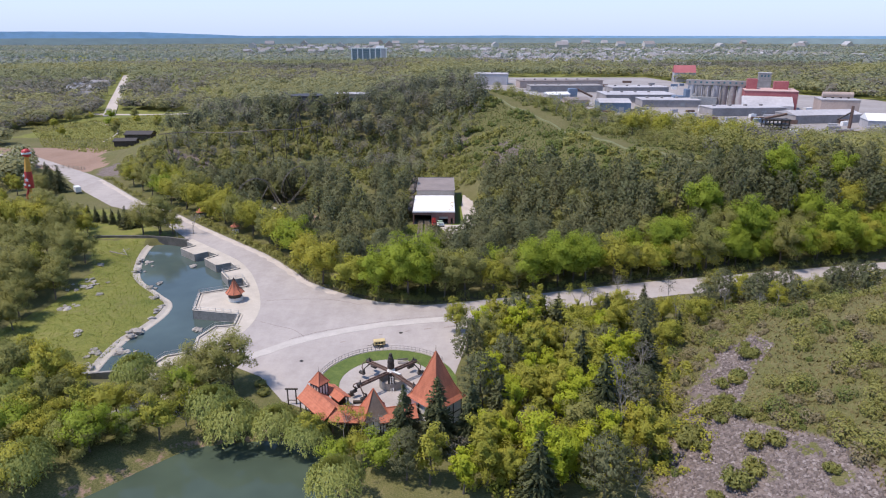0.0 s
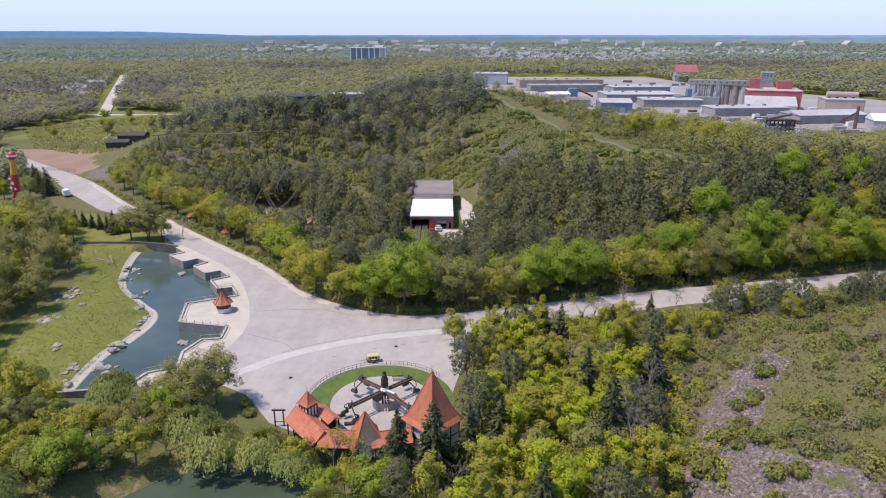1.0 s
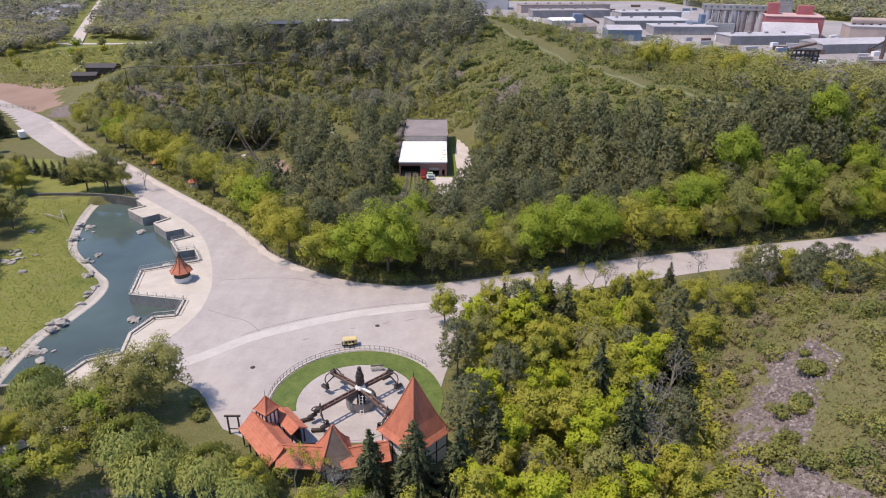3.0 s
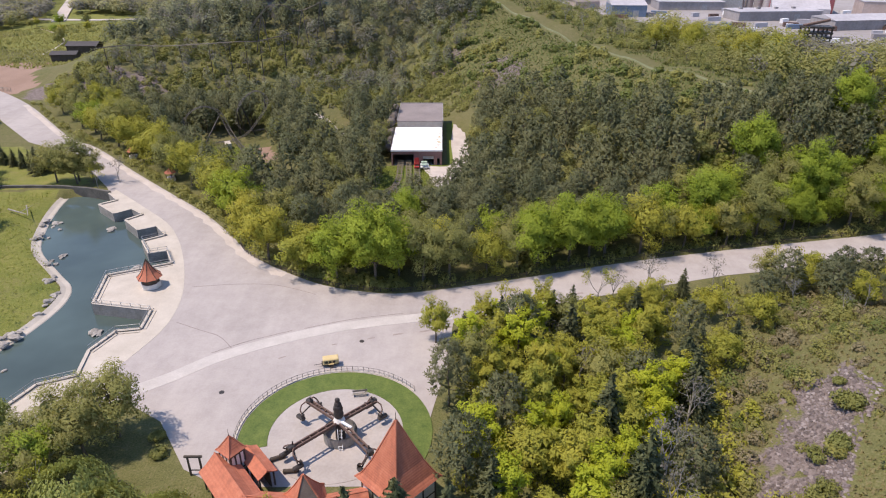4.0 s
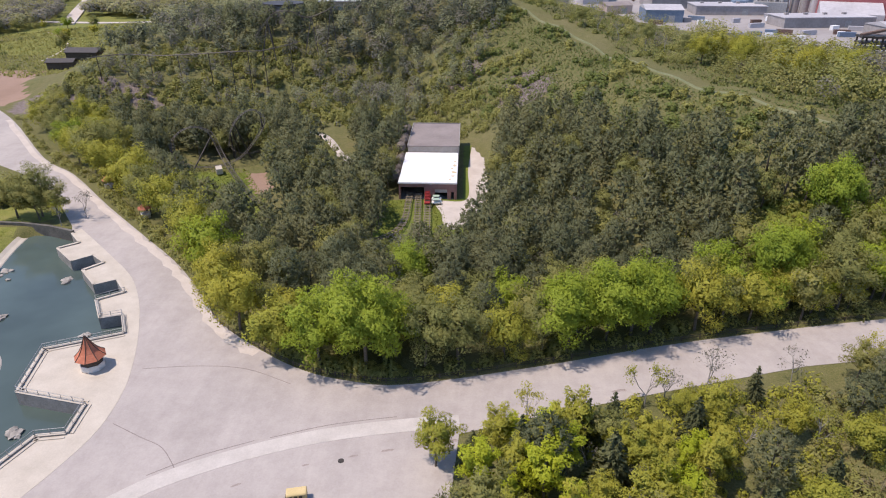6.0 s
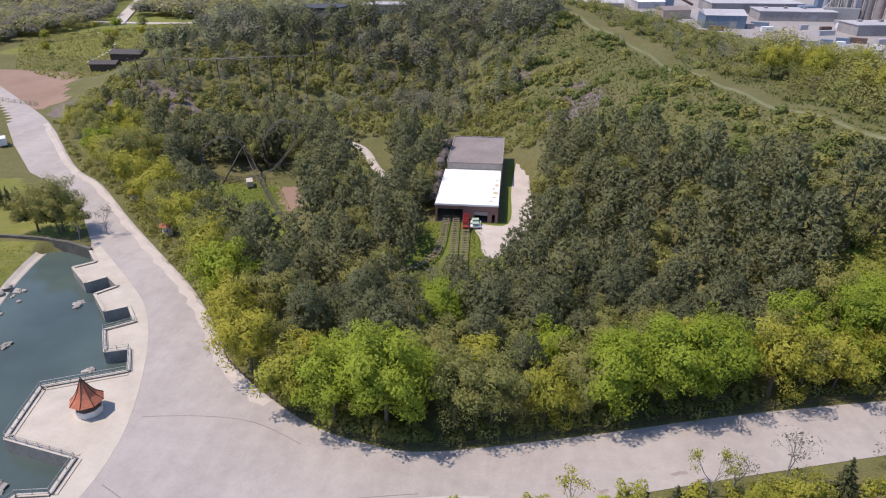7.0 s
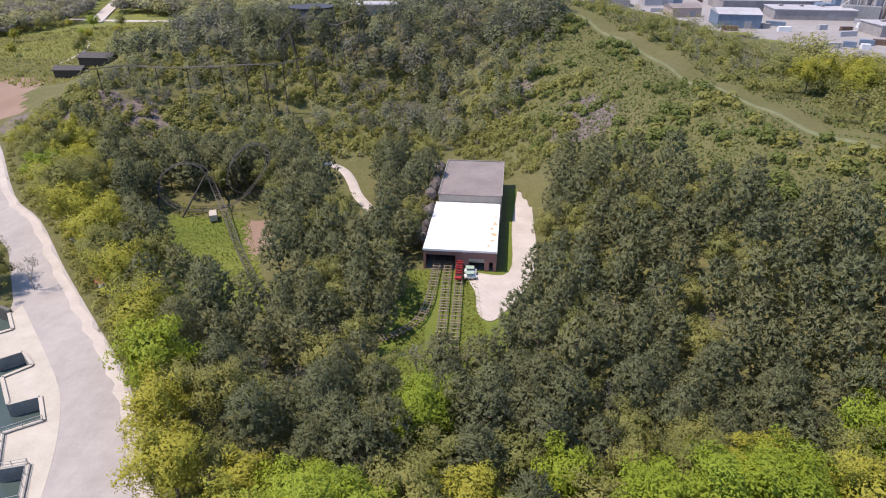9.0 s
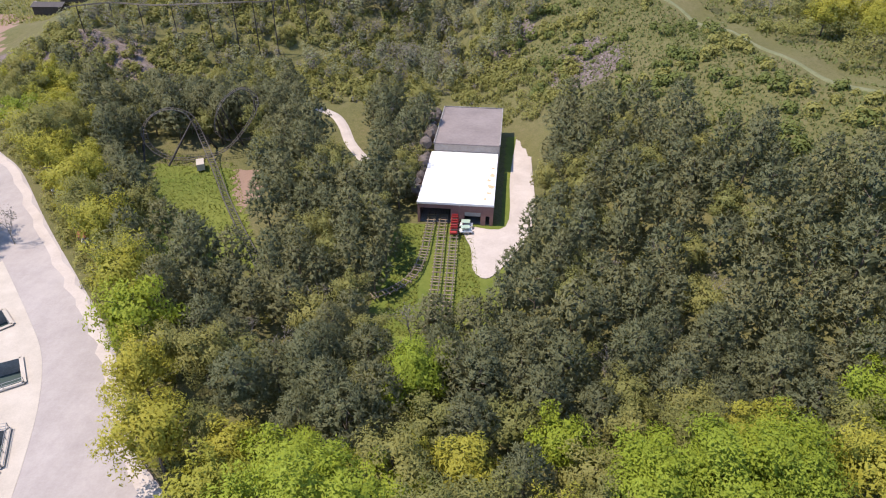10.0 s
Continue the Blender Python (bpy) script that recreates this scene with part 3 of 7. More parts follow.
def quads_mesh(name, data, material):
    """A mesh of loose leaves, shaded like the surface of their bough."""
    n = len(data) // 3
    me = bpy.data.meshes.new(name)
    me.vertices.add(n * 3)
    me.vertices.foreach_set("co", np.ascontiguousarray(data[:, :3], np.float32).ravel())
    me.loops.add(n * 3)
    me.loops.foreach_set("vertex_index", np.arange(n * 3, dtype=np.int32))
    me.polygons.add(n)
    me.polygons.foreach_set("loop_start", np.arange(0, n * 3, 3, dtype=np.int32))
    me.polygons.foreach_set("loop_total", np.full(n, 3, np.int32))
    me.update(calc_edges=True)
    me.normals_split_custom_set_from_vertices(np.ascontiguousarray(data[:, 3:], np.float32))
    me.materials.append(material)
    return me


def lobe_leaves(c, r, n, size, mid=None, up=0.35, flat=0.8, aspect=2.1):
    """Leaves on the shell of one bough."""
    d = unit(n)
    rad = r * rng.uniform(0.68, 1.14, n)[:, None]
    p = c + d * rad * np.array([1, 1, flat])
    crown = norm((c - mid)[None, :] + d * 0.01) if mid is not None else d
    soft = d * 0.5 + crown * 0.6 + np.array([0, 0, up])
    shoot = d * 0.6 + crown * 0.3 + np.array([0, 0, 0.55]) + unit(n) * 0.45
    return leaf_arrays(p, soft * 0.7 + unit(n) * 0.6, size * rng.uniform(0.6, 1.3, n), aspect, shoot, soft)


def trunk_mesh(bm, h, r, limbs, spread, start=0.3, lean=0.04):
    """A tapered trunk with limbs; gives the limbs' ends."""
    ends, p = [], Vector((0, 0, -0.4))
    for i in range(4):
        q = Vector((rng.normal() * lean * h * 0.3, rng.normal() * lean * h * 0.3, h * (i + 1) / 4))
        tube(bm, p, q, r * (1 - i * 0.22), r * (1 - (i + 1) * 0.22), 6)
        p = q
    for k in range(limbs):
        a = k * 2.4 + rng.uniform(-0.4, 0.4)
        z = h * (start + (0.95 - start) * (k + 0.5) / limbs)
        out = spread * rng.uniform(0.6, 1.0) * (1 - 0.4 * (k / limbs))
        mid = Vector((math.cos(a) * out * 0.5, math.sin(a) * out * 0.5, z + out * 0.25))
        end = Vector((math.cos(a) * out, math.sin(a) * out, z + out * 0.55))
        tube(bm, (0, 0, z), mid, r * 0.4, r * 0.26, 3)
        tube(bm, mid, end, r * 0.26, r * 0.1, 3)
        ends.append(end)
    return ends


def make_tree(name, label, category, trunk_bm, bark, leaves, leaf_mat):
    e = thing(name, 0, 0, 0, 0, label, category)
    part("trunk", trunk_bm, bark, e)
    c = new("crown", quads_mesh("crown", leaves, leaf_mat))
    c.parent = e
    return e


def broadleaf(name, label, h, r, mat, leaf=0.42, lobes=22, per=120, low=0.16, category="tree", thin=1.0, bark=BARK):
    leaf, per = leaf * 0.74, int(per * 1.75)
    bm = bmesh.new()
    ends = trunk_mesh(bm, h * 0.75, 0.022 * h, 6, r * 0.8)
    out = []
    heart = np.array([rng.normal() * r * 0.08, rng.normal() * r * 0.08, h * (low + 1) * 0.5])
    boughs = max(11, lobes // 4)
    for b in range(boughs):
        up = 1 - 1.8 * (b + 0.5) / boughs
        a = b * 2.39996 + rng.uniform(-0.35, 0.35)
        flat = math.sqrt(max(0.0, 1 - up * up))
        reach = rng.uniform(0.64, 1.14)
        tip = np.array([math.cos(a) * flat * r, math.sin(a) * flat * r, up * h * (1 - low) * 0.5]) * reach
        for k in range(5):
            c = heart + tip * (0.42 + 0.58 * (k + 0.5) / 5) + rng.normal(size=3) * r * 0.07
            size = r * rng.uniform(0.15, 0.33)
            out.append(lobe_leaves(c, size, int(per * thin * (size / (0.36 * r)) ** 2) + 6, leaf, heart, up=0.5, flat=0.75))
    for e in ends:
        out.append(lobe_leaves(np.array(e), r * 0.3, int(per * 0.5 * thin), leaf, np.array([0, 0, h * 0.5])))
    n = int(190 * thin)
    d = unit(n)
    out.append(leaf_arrays(np.array([0, 0, h * (0.5 + low * 0.3)]) + d * np.array([r * 0.5, r * 0.5, h * 0.24]), d + unit(n) * 0.5, r * 0.17 * rng.uniform(0.6, 1.2, n), 1.2, None, d + np.array([0, 0, 0.3])))
    return make_tree(name, label, category, bm, bark, np.concatenate(out), mat)


def pine(label, h, r, tufts=150, per=24, leaf=0.21):
    bm = bmesh.new()
    trunk_mesh(bm, h * 0.95, 0.017 * h, 7, r * 0.75, 0.25)
    out = []
    for k in range(tufts):
        u = (k + 0.5) / tufts
        zz = 0.26 + 0.74 * u
        env = (1 - ((zz - 0.42) / 0.62) ** 2) ** 0.7 if zz > 0.42 else 0.65 + 0.35 * (zz - 0.26) / 0.16
        rr = r * max(0.05, env) * rng.uniform(0.3, 1.0) ** 0.55
        a = k * 2.39996 + rng.uniform(-0.3, 0.3)
        c = np.array([math.cos(a) * rr, math.sin(a) * rr, h * zz])
        d = unit(per) * 0.8 + np.array([math.cos(a) * 0.35, math.sin(a) * 0.35, 0.5])
        p = c + d * rng.uniform(0.1, 0.9, per)[:, None] * np.array([0.9, 0.9, 0.7])
        soft = d * 0.4 + np.array([math.cos(a) * 0.5, math.sin(a) * 0.5, 0.4 + 0.5 * (zz - 0.5)])
        out.append(leaf_arrays(p, unit(per) + np.array([0, 0, 0.5]), leaf * rng.uniform(0.7, 1.4, per), 2.2, d, soft))
    d = unit(60)
    out.append(leaf_arrays(np.array([0, 0, h * 0.56]) + d * np.array([r * 0.45, r * 0.45, h * 0.22]), d + unit(60) * 0.5, 1.1 * rng.uniform(0.6, 1.2, 60), 1.3, None, d))
    return make_tree("pine_tree", label, "pine tree", bm, BARK, np.concatenate(out), NEEDLE_PINE)


def spruce(label, h, r, mat=None):
    bm = bmesh.new()
    tube(bm, (0, 0, -0.4), (0, 0, h * 0.97), 0.016 * h, 0.01, 7)
    out = []
    rows = int(h * 2.2)
    for i in range(rows):
        u = (i + 0.3) / rows
        z, rr = h * (0.06 + 0.92 * u), r * (1 - u) ** 0.85 + 0.12
        for k in range(max(5, int(13 * (1 - u)) + 4)):
            a = rng.uniform(0, 6.283)
            ln = rr * rng.uniform(0.65, 1.1)
            m = max(4, int(ln * 9))
            s = np.linspace(0.2, 1, m)
            p = np.stack([math.cos(a) * ln * s, math.sin(a) * ln * s, z - 0.22 * ln * s ** 1.5], 1) + rng.normal(size=(m, 3)) * 0.07
            d = np.tile([math.cos(a), math.sin(a), -0.35], (m, 1)) + rng.normal(size=(m, 3)) * 0.4
            soft = np.tile([math.cos(a) * 0.8, math.sin(a) * 0.8, 0.55], (m, 1)) * (0.4 + 0.6 * s[:, None])
            out.append(leaf_arrays(p, rng.normal(size=(m, 3)) * 0.5 + np.array([0, 0, 1.0]), 0.3 * rng.uniform(0.7, 1.3, m), 2.2, d, soft))
    return make_tree("spruce_tree", label, "spruce tree", bm, BARK, np.concatenate(out), mat or NEEDLE_SPRUCE)


def willow(label, h, r):
    bm = bmesh.new()
    trunk_mesh(bm, h * 0.7, 0.035 * h, 8, r * 0.7)
    out = []
    for k in range(420):
        a, rr = rng.uniform(0, 6.283), r * rng.uniform(0.1, 1.0) ** 0.55
        top = h * (0.55 + 0.45 * math.sqrt(max(0, 1 - (rr / r) ** 2)) * rng.uniform(0.75, 1.0))
        ln = rng.uniform(0.12, 0.38) * h * (0.4 + 0.6 * rr / r)
        m = int(ln * 5.5) + 4
        s = np.linspace(0, 1, m)
        p = np.stack([math.cos(a) * (rr + s * 0.5), math.sin(a) * (rr + s * 0.5), np.maximum(top - ln * s, 0.4)], 1) + rng.normal(size=(m, 3)) * 0.28
        d = np.tile([0, 0, -1.0], (m, 1)) + rng.normal(size=(m, 3)) * 0.3
        nr = np.tile([math.cos(a), math.sin(a), 0.5], (m, 1)) + rng.normal(size=(m, 3)) * 0.4
        out.append(leaf_arrays(p, nr, 0.3 * rng.uniform(0.7, 1.3, m), 2.0, d, np.tile([math.cos(a) * 0.7, math.sin(a) * 0.7, 0.6], (m, 1))))
    return make_tree("willow_tree", label, "willow tree", bm, BARK, np.concatenate(out), LEAF_WILLOW)


def bare_tree(label, h, r, buds=220, mat=None):
    bm = bmesh.new()
    tips = []

    def grow(p, d, ln, rad, depth):
        q = p + d * ln
        tube(bm, p, q, rad, rad * 0.62, 4 if depth else 6)
        if depth == 4:
            tips.append(np.array(q))
            return
        for _ in range(3 if depth < 2 else 2):
            w = Vector(rng.normal(size=3)) * 0.42
            nd = (d + w + Vector((0, 0, 0.06))).normalized()
            grow(q, nd, ln * rng.uniform(0.62, 0.85), rad * 0.6, depth + 1)
    grow(Vector((0, 0, -0.3)), Vector((0.03, 0.02, 1)).normalized(), h * 0.32, 0.018 * h, 0)
    tips = np.array(tips)
    pick = tips[rng.integers(0, len(tips), buds)] + rng.normal(size=(buds, 3)) * 0.35
    lv = leaf_arrays(pick, unit(buds), 0.22 * rng.uniform(0.6, 1.3, buds), 1.4)
    return make_tree("bare_tree", label, "bare tree", bm, BARK_GREY, lv, mat or WOODS_GREY)


def shrub(label, r, mat, n=640, leaf=0.24):
    bm = bmesh.new()
    for k in range(6):
        a = k * 1.05
        tube(bm, (0, 0, -0.15), (math.cos(a) * r * 0.5, math.sin(a) * r * 0.5, r * 0.8), 0.035, 0.012, 4)
    out = []
    for k in range(7):
        a = k * 2.4
        c = np.array([math.cos(a) * r * 0.55 * (k > 0), math.sin(a) * r * 0.55 * (k > 0), r * rng.uniform(0.45, 0.85)])
        out.append(lobe_leaves(c, r * 0.5, n // 7, leaf))
    return make_tree("shrub", label, "shrub", bm, BARK, np.concatenate(out), mat)


MAPLE = "broad deciduous tree in fresh bright green spring leaf"
GOLD = "deciduous tree in yellow-green spring leaf and blossom"
OLIVE = "half-leafed deciduous tree with thin olive crown"
PINE = "dark grey-green pine with open rounded crown"
SPRUCE = "tall dark green conical spruce"
KINDS = {
    "maple": [broadleaf("leafy_tree", MAPLE, 12, 5.6, LEAF_BRIGHT, 0.34, lobes=44, per=100), broadleaf("leafy_tree", MAPLE, 11, 5.2, LEAF_BRIGHT, 0.34, lobes=42, per=100), broadleaf("leafy_tree", MAPLE, 13, 5.0, LEAF_BRIGHT, 0.34, lobes=46, per=90)],
    "oak": [broadleaf("leafy_tree", MAPLE, 15.5, 6.2, LEAF_BRIGHT, 0.31, lobes=84, per=150), broadleaf("leafy_tree", MAPLE, 14, 5.6, LEAF_BRIGHT, 0.31, lobes=78, per=150), broadleaf("leafy_tree", MAPLE, 15, 5.9, LEAF_BRIGHT, 0.31, lobes=80, per=150)],
    "ash": [broadleaf("blossoming_tree", GOLD, 13, 5.6, LEAF_YELLOW, 0.32, 54, 95), broadleaf("blossoming_tree", GOLD, 12, 5.6, LEAF_YELLOW, 0.32, 52, 95)],
    "elm": [broadleaf("half_leafed_tree", OLIVE, 13.5, 5.4, LEAF_OLIVE, 0.29, 58, 105)],
    "gold": [broadleaf("blossoming_tree", GOLD, 10, 4.2, LEAF_YELLOW, 0.31, 38, 80), broadleaf("blossoming_tree", GOLD, 9, 4.1, LEAF_YELLOW, 0.31, 36, 80), broadleaf("blossoming_tree", GOLD, 11, 4.0, LEAF_YELLOW, 0.31, 40, 75)],
    "olive": [broadleaf("half_leafed_tree", OLIVE, 11, 4.1, LEAF_OLIVE, 0.28, 36, 74), broadleaf("half_leafed_tree", OLIVE, 10, 3.8, LEAF_OLIVE, 0.28, 36, 70)],
    "slim": [broadleaf("blossoming_tree", GOLD, 11.5, 2.9, LEAF_YELLOW, 0.29, 40, 66, low=0.16), broadleaf("blossoming_tree", GOLD, 10, 2.6, LEAF_YELLOW, 0.29, 36, 66, low=0.16)],
    "lime": [broadleaf("leafy_tree", MAPLE, 11, 2.8, LEAF_LIME, 0.29, 40, 66, low=0.14), broadleaf("leafy_tree", MAPLE, 9.5, 2.7, LEAF_LIME, 0.29, 36, 66, low=0.14)],
    "pine": [pine(PINE, 11, 4.1), pine(PINE, 12, 3.9), pine(PINE, 10.5, 4.3), pine(PINE, 12.5, 3.7)],
    "farpine": [pine(PINE, 11, 4.0, 85, 14, 0.34), pine(PINE, 12, 3.8, 85, 14, 0.34), pine(PINE, 12.5, 3.5, 85, 14, 0.33)],
    "spruce": [spruce(SPRUCE, 13.5, 4.1), spruce(SPRUCE, 12.5, 3.7)],
    "willow": [willow("weeping willow in pale green leaf beside the pond", 9, 5.2), willow("weeping willow in pale green leaf beside the pond", 8, 4.6)],
    "bare": [bare_tree("leafless grey tree with fine branches", 8, 3), bare_tree("leafless grey tree with fine branches", 7, 3)],
    "bud": [bare_tree("slender young tree just coming into yellow leaf", 8, 3, 700, LEAF_YELLOW)],
    "shrub": [shrub("rounded green shrub on the slope", 1.5, LEAF_SHRUB), shrub("rounded green shrub on the slope", 1.2, LEAF_SHRUB)],
}
USED = {}
SPOTS = []
GROUPS = {"slim": "yellow-green trees", "lime": "broadleaf trees", "maple": "broadleaf trees", "oak": "broadleaf trees", "ash": "yellow-green trees", "elm": "half-leafed trees", "gold": "yellow-green trees", "olive": "half-leafed trees", "pine": "pines of the wood", "farpine": "pines of the wood", "spruce": "spruces", "willow": "willows", "bare": "bare trees", "bud": "young trees", "shrub": "shrubs"}


def plant(kind, x, y, s=1.0, z=None):
    """Sets one tree; each variant's first use moves the model itself."""
    pool = KINDS[kind]
    k = int(rng.integers(0, len(pool)))
    src = pool[k]
    z = float(height(x, y)) - 0.05 if z is None else z
    m = pose(x, y, z, rng.normal() * 2, rng.normal() * 2, rng.uniform(0, 360)) @ Matrix.Diagonal((s * rng.uniform(0.9, 1.1), s * rng.uniform(0.9, 1.1), s * rng.uniform(0.92, 1.08), 1))
    if (kind, k) not in USED:
        USED[kind, k] = 1
        src.matrix_world = m
        tagged(src, group=GROUPS[kind])
    else:
        c = copy_thing(src, m)
        c.scale = m.to_scale()
    SPOTS.append((x, y, s))


CLEAR = [[(-13, 199), (3, 199), (8, 207), (12, 214), (14.8, 240), (14.8, 266), (16, 276), (10, 280), (6, 279), (-13, 281), (-14, 232)], [(-86, 246), (-84, 261), (-58, 265), (-53, 251), (-46, 233), (-33.5, 206), (-39, 203), (-60, 215), (-79, 238)], [(59, 184), (66, 182), (76, 187), (75, 194), (63, 192)], [(-55, 297), (-36, 292), (-23, 252), (-31, 240), (-42, 262)]]


def blocked(x, y, margin=1.5):
    bad = inside(x, y, PLAZA) | inside(x, y, POOL) | inside(x, y, POND)
    bad |= (line_dist(x, y, PLAZA, True)[0] < margin) | (line_dist(x, y, POOL, True)[0] < margin + 2.5)
    for c in CLEAR:
        bad |= inside(x, y, c)
    return bad | (np.hypot(x - RIDE[0], y - RIDE[1]) < 14.5) | (np.hypot(x + 18, y - 97) < 8) | (np.hypot(x + 1, y - 97) < 6.5)


def wood(area, kinds, gap, count, size=(0.8, 1.1), margin=1.5):
    """Scatters trees over an area, none nearer than the gap."""
    xs, ys = [p[0] for p in area], [p[1] for p in area]
    names, odds = zip(*kinds.items())
    odds = np.array(odds) / sum(odds)
    x, y = rng.uniform(min(xs), max(xs), count * 25), rng.uniform(min(ys), max(ys), count * 25)
    ok = inside(x, y, area)
    x, y = x[ok], y[ok]
    ok = ~blocked(x, y, margin)
    made = 0
    for px, py in zip(x[ok], y[ok]):
        if made == count:
            break
        s = rng.uniform(*size)
        spots = np.array(SPOTS)
        if (np.hypot(spots[:, 0] - px, spots[:, 1] - py) < gap * (0.6 + 0.4 * s) * 0.5 * (1 + np.minimum(spots[:, 2], 1.1))).any():
            continue
        kind = str(rng.choice(names, p=odds))
        plant("farpine" if kind == "pine" and py > 188 else kind, px, py, s)
        made += 1
    return made


# trees one can tell apart
FRONT_ROW = [("ash", -32.4, 162.8, 1.05), ("gold", -23.9, 156.3, 1.2), ("oak", -8.9, 152.3, 1.20), ("maple", -16.4, 153.3, 1.02), ("elm", 5.6, 154.3, 1.0), ("ash", 13.1, 155.8, 0.85), ("gold", 3.6, 163.8, 1.14), ("oak", -3.4, 176.8, 0.93),
             ("oak", 30.6, 161.8, 1.1), ("oak", 23.6, 158.8, 0.99), ("ash", 46.6, 165.3, 1.05), ("oak", 38.6, 163.8, 0.93), ("ash", 56.6, 167.8, 0.95), ("oak", 63.6, 176.8, 0.99), ("oak", 78.6, 190.8, 1.04), ("oak", 88.6, 181.8, 1.20),
             ("oak", 106.6, 202.8, 1.04), ("elm", 97.6, 176.8, 1.08), ("oak", 116.6, 182.8, 1.09), ("oak", 35.2, 163.4, 0.85), ("oak", -13.2, 157, 0.95), ("maple", -4.5, 156, 0.95), ("elm", 19.5, 158.5, 0.8), ("elm", 74.6, 172.8, 1.03), ("olive", 66.6, 169.3, 1.14), ("maple", 81.6, 176.8, 1.02)]
ROAD_ROW = [("ash", -38.4, 171.0, 0.9), ("maple", -44.4, 180.3, 1.15), ("ash", -51.4, 189.8, 1.1), ("elm", -55.9, 197.3, 0.9), ("ash", -63.4, 204.8, 1.15), ("elm", -71.4, 211.3, 1.0), ("ash", -77.4, 219.8, 1.2), ("gold", -84.4, 224.3, 1.0), ("ash", -91.4, 232.3, 1.1), ("elm", -98.4, 238.8, 1.15), ("ash", -107.4, 246.3, 0.95), ("maple", -113.4, 254.8, 1.0),
            ("elm", -121.4, 261.8, 0.9), ("olive", -129.4, 270.8, 1.1), ("ash", -137.4, 279.8, 0.9), ("olive", -147.4, 292.8, 0.8), ("elm", -95.4, 246.8, 1.0), ("ash", -107.4, 259.8, 1.0)]
EAST_ROW = [("oak", 104, 178, 0.9), ("ash", 111, 180, 0.9), ("oak", 120, 183, 0.95), ("ash", 129, 185, 0.9), ("oak", 138, 188, 0.9), ("oak", 148, 190, 1.0), ("ash", 158, 192, 0.9), ("oak", 170, 195, 1.0), ("oak", 92, 179, 0.8), ("oak", 84, 174, 0.75), ("gold", 69, 169.5, 0.9), ("maple", 60, 168, 0.8), ("olive", 52, 166, 0.9), ("maple", 99, 187, 0.9), ("oak", 112, 190, 0.9), ("ash", 126, 195, 0.9)]
SOUTH_ROW = [("bud", 71, 152, 1.0), ("gold", 76, 150, 0.75), ("bare", 43, 146.5, 1.0), ("bare", 57, 150, 0.9), ("bud", 15, 137, 0.9), ("gold", 3, 131, 0.85), ("spruce", 7.5, 131, 0.55), ("spruce", 14, 130, 0.75), ("spruce", 23, 136.5, 0.62), ("spruce", 27, 138, 0.55), ("spruce", 49, 145, 0.5), ("spruce", 38, 137, 0.6), ("bud", 33, 143.5, 0.9), ("bare", 36, 144.5, 0.9),
             ("pine", 68, 145, 0.8), ("pine", 74, 140, 0.8), ("pine", 62, 141, 0.7), ("bare", 90, 153, 1.0), ("pine", 102, 152, 0.8), ("bud", 109, 154, 1.0), ("pine", 84, 147, 0.8), ("spruce", 51, 127, 0.55)]
NEAR_WOOD = [("spruce", -6.4, 89.2, 1.0), ("spruce", -0.7, 89.5, 1.08), ("spruce", 4.5, 90, 0.95), ("spruce", 9, 93, 0.9), ("pine", 7, 99, 1.0), ("pine", 12, 108, 1.0), ("gold", 15, 100, 1.0), ("lime", 14, 82, 1.1), ("gold", 9, 81, 0.75), ("slim", -2, 80, 0.9), ("lime", 3, 78, 0.9),
             ("lime", 23, 96, 1.0), ("slim", 18, 118, 1.1), ("gold", 28, 122, 1.0), ("lime", 36, 116, 0.9), ("olive", 9, 121, 1.0), ("pine", 5, 115, 0.95), ("bare", 31, 99, 1.4), ("bare", 35, 105, 1.3), ("bare", 38, 110, 1.2), ("bare", 30, 93, 1.2), ("bare", 27, 90, 1.0), ("gold", 20, 86, 0.7), ("willow", -15, 76, 0.8), ("maple", -9.5, 83.5, 0.7), ("gold", -14, 86, 0.55), ("pine", -5.5, 81, 0.75), ("maple", -16.5, 83, 0.55), ("bare", -11, 88, 0.8)]
WEST_BANK = [("elm", -40.5, 109.0, 0.95), ("elm", -46.0, 107.0, 0.8), ("elm", -43, 105, 0.8), ("shrub", -35, 108.5, 0.9), ("shrub", -33.5, 105.5, 0.9), ("maple", -57, 88, 0.85), ("gold", -74, 107, 1.0), ("olive", -51, 98, 0.7), ("maple", -47, 102, 0.7), ("willow", -40, 96.5, 0.85), ("bud", -16.5, 91.5, 0.8), ("bud", -13.5, 90.5, 0.7), ("gold", -22, 90.5, 0.6), ("willow", -62, 80, 0.8), ("gold", -66, 88, 0.8),
             ("gold", -58, 99, 0.7), ("gold", -63, 97, 0.75), ("olive", -70, 98, 0.8), ("maple", -53, 92, 0.55), ("olive", -95, 206, 1.1), ("bud", -88, 203, 0.8), ("olive", -82, 110, 0.9), ("olive", -133, 200, 1.0), ("olive", -167, 262, 1.0), ("spruce", -163, 268, 1.0)]
for rows in (FRONT_ROW, ROAD_ROW, EAST_ROW, SOUTH_ROW, NEAR_WOOD, WEST_BANK):
    for kind, x, y, s in rows:
        plant(kind, x, y - 1.4 * (rows is FRONT_ROW), s)
edge_kinds = ("olive", "gold", "maple", "ash", "oak", "olive", "lime", "maple")
for k in range(26):
    px, py = 60 + k * 5.6, 164 + 4.2 + (k * 5.6 + 1) * 0.2 + rng.uniform(0, 2.0)
    plant(edge_kinds[k * 3 % 8], px, py, rng.uniform(0.62, 0.85))
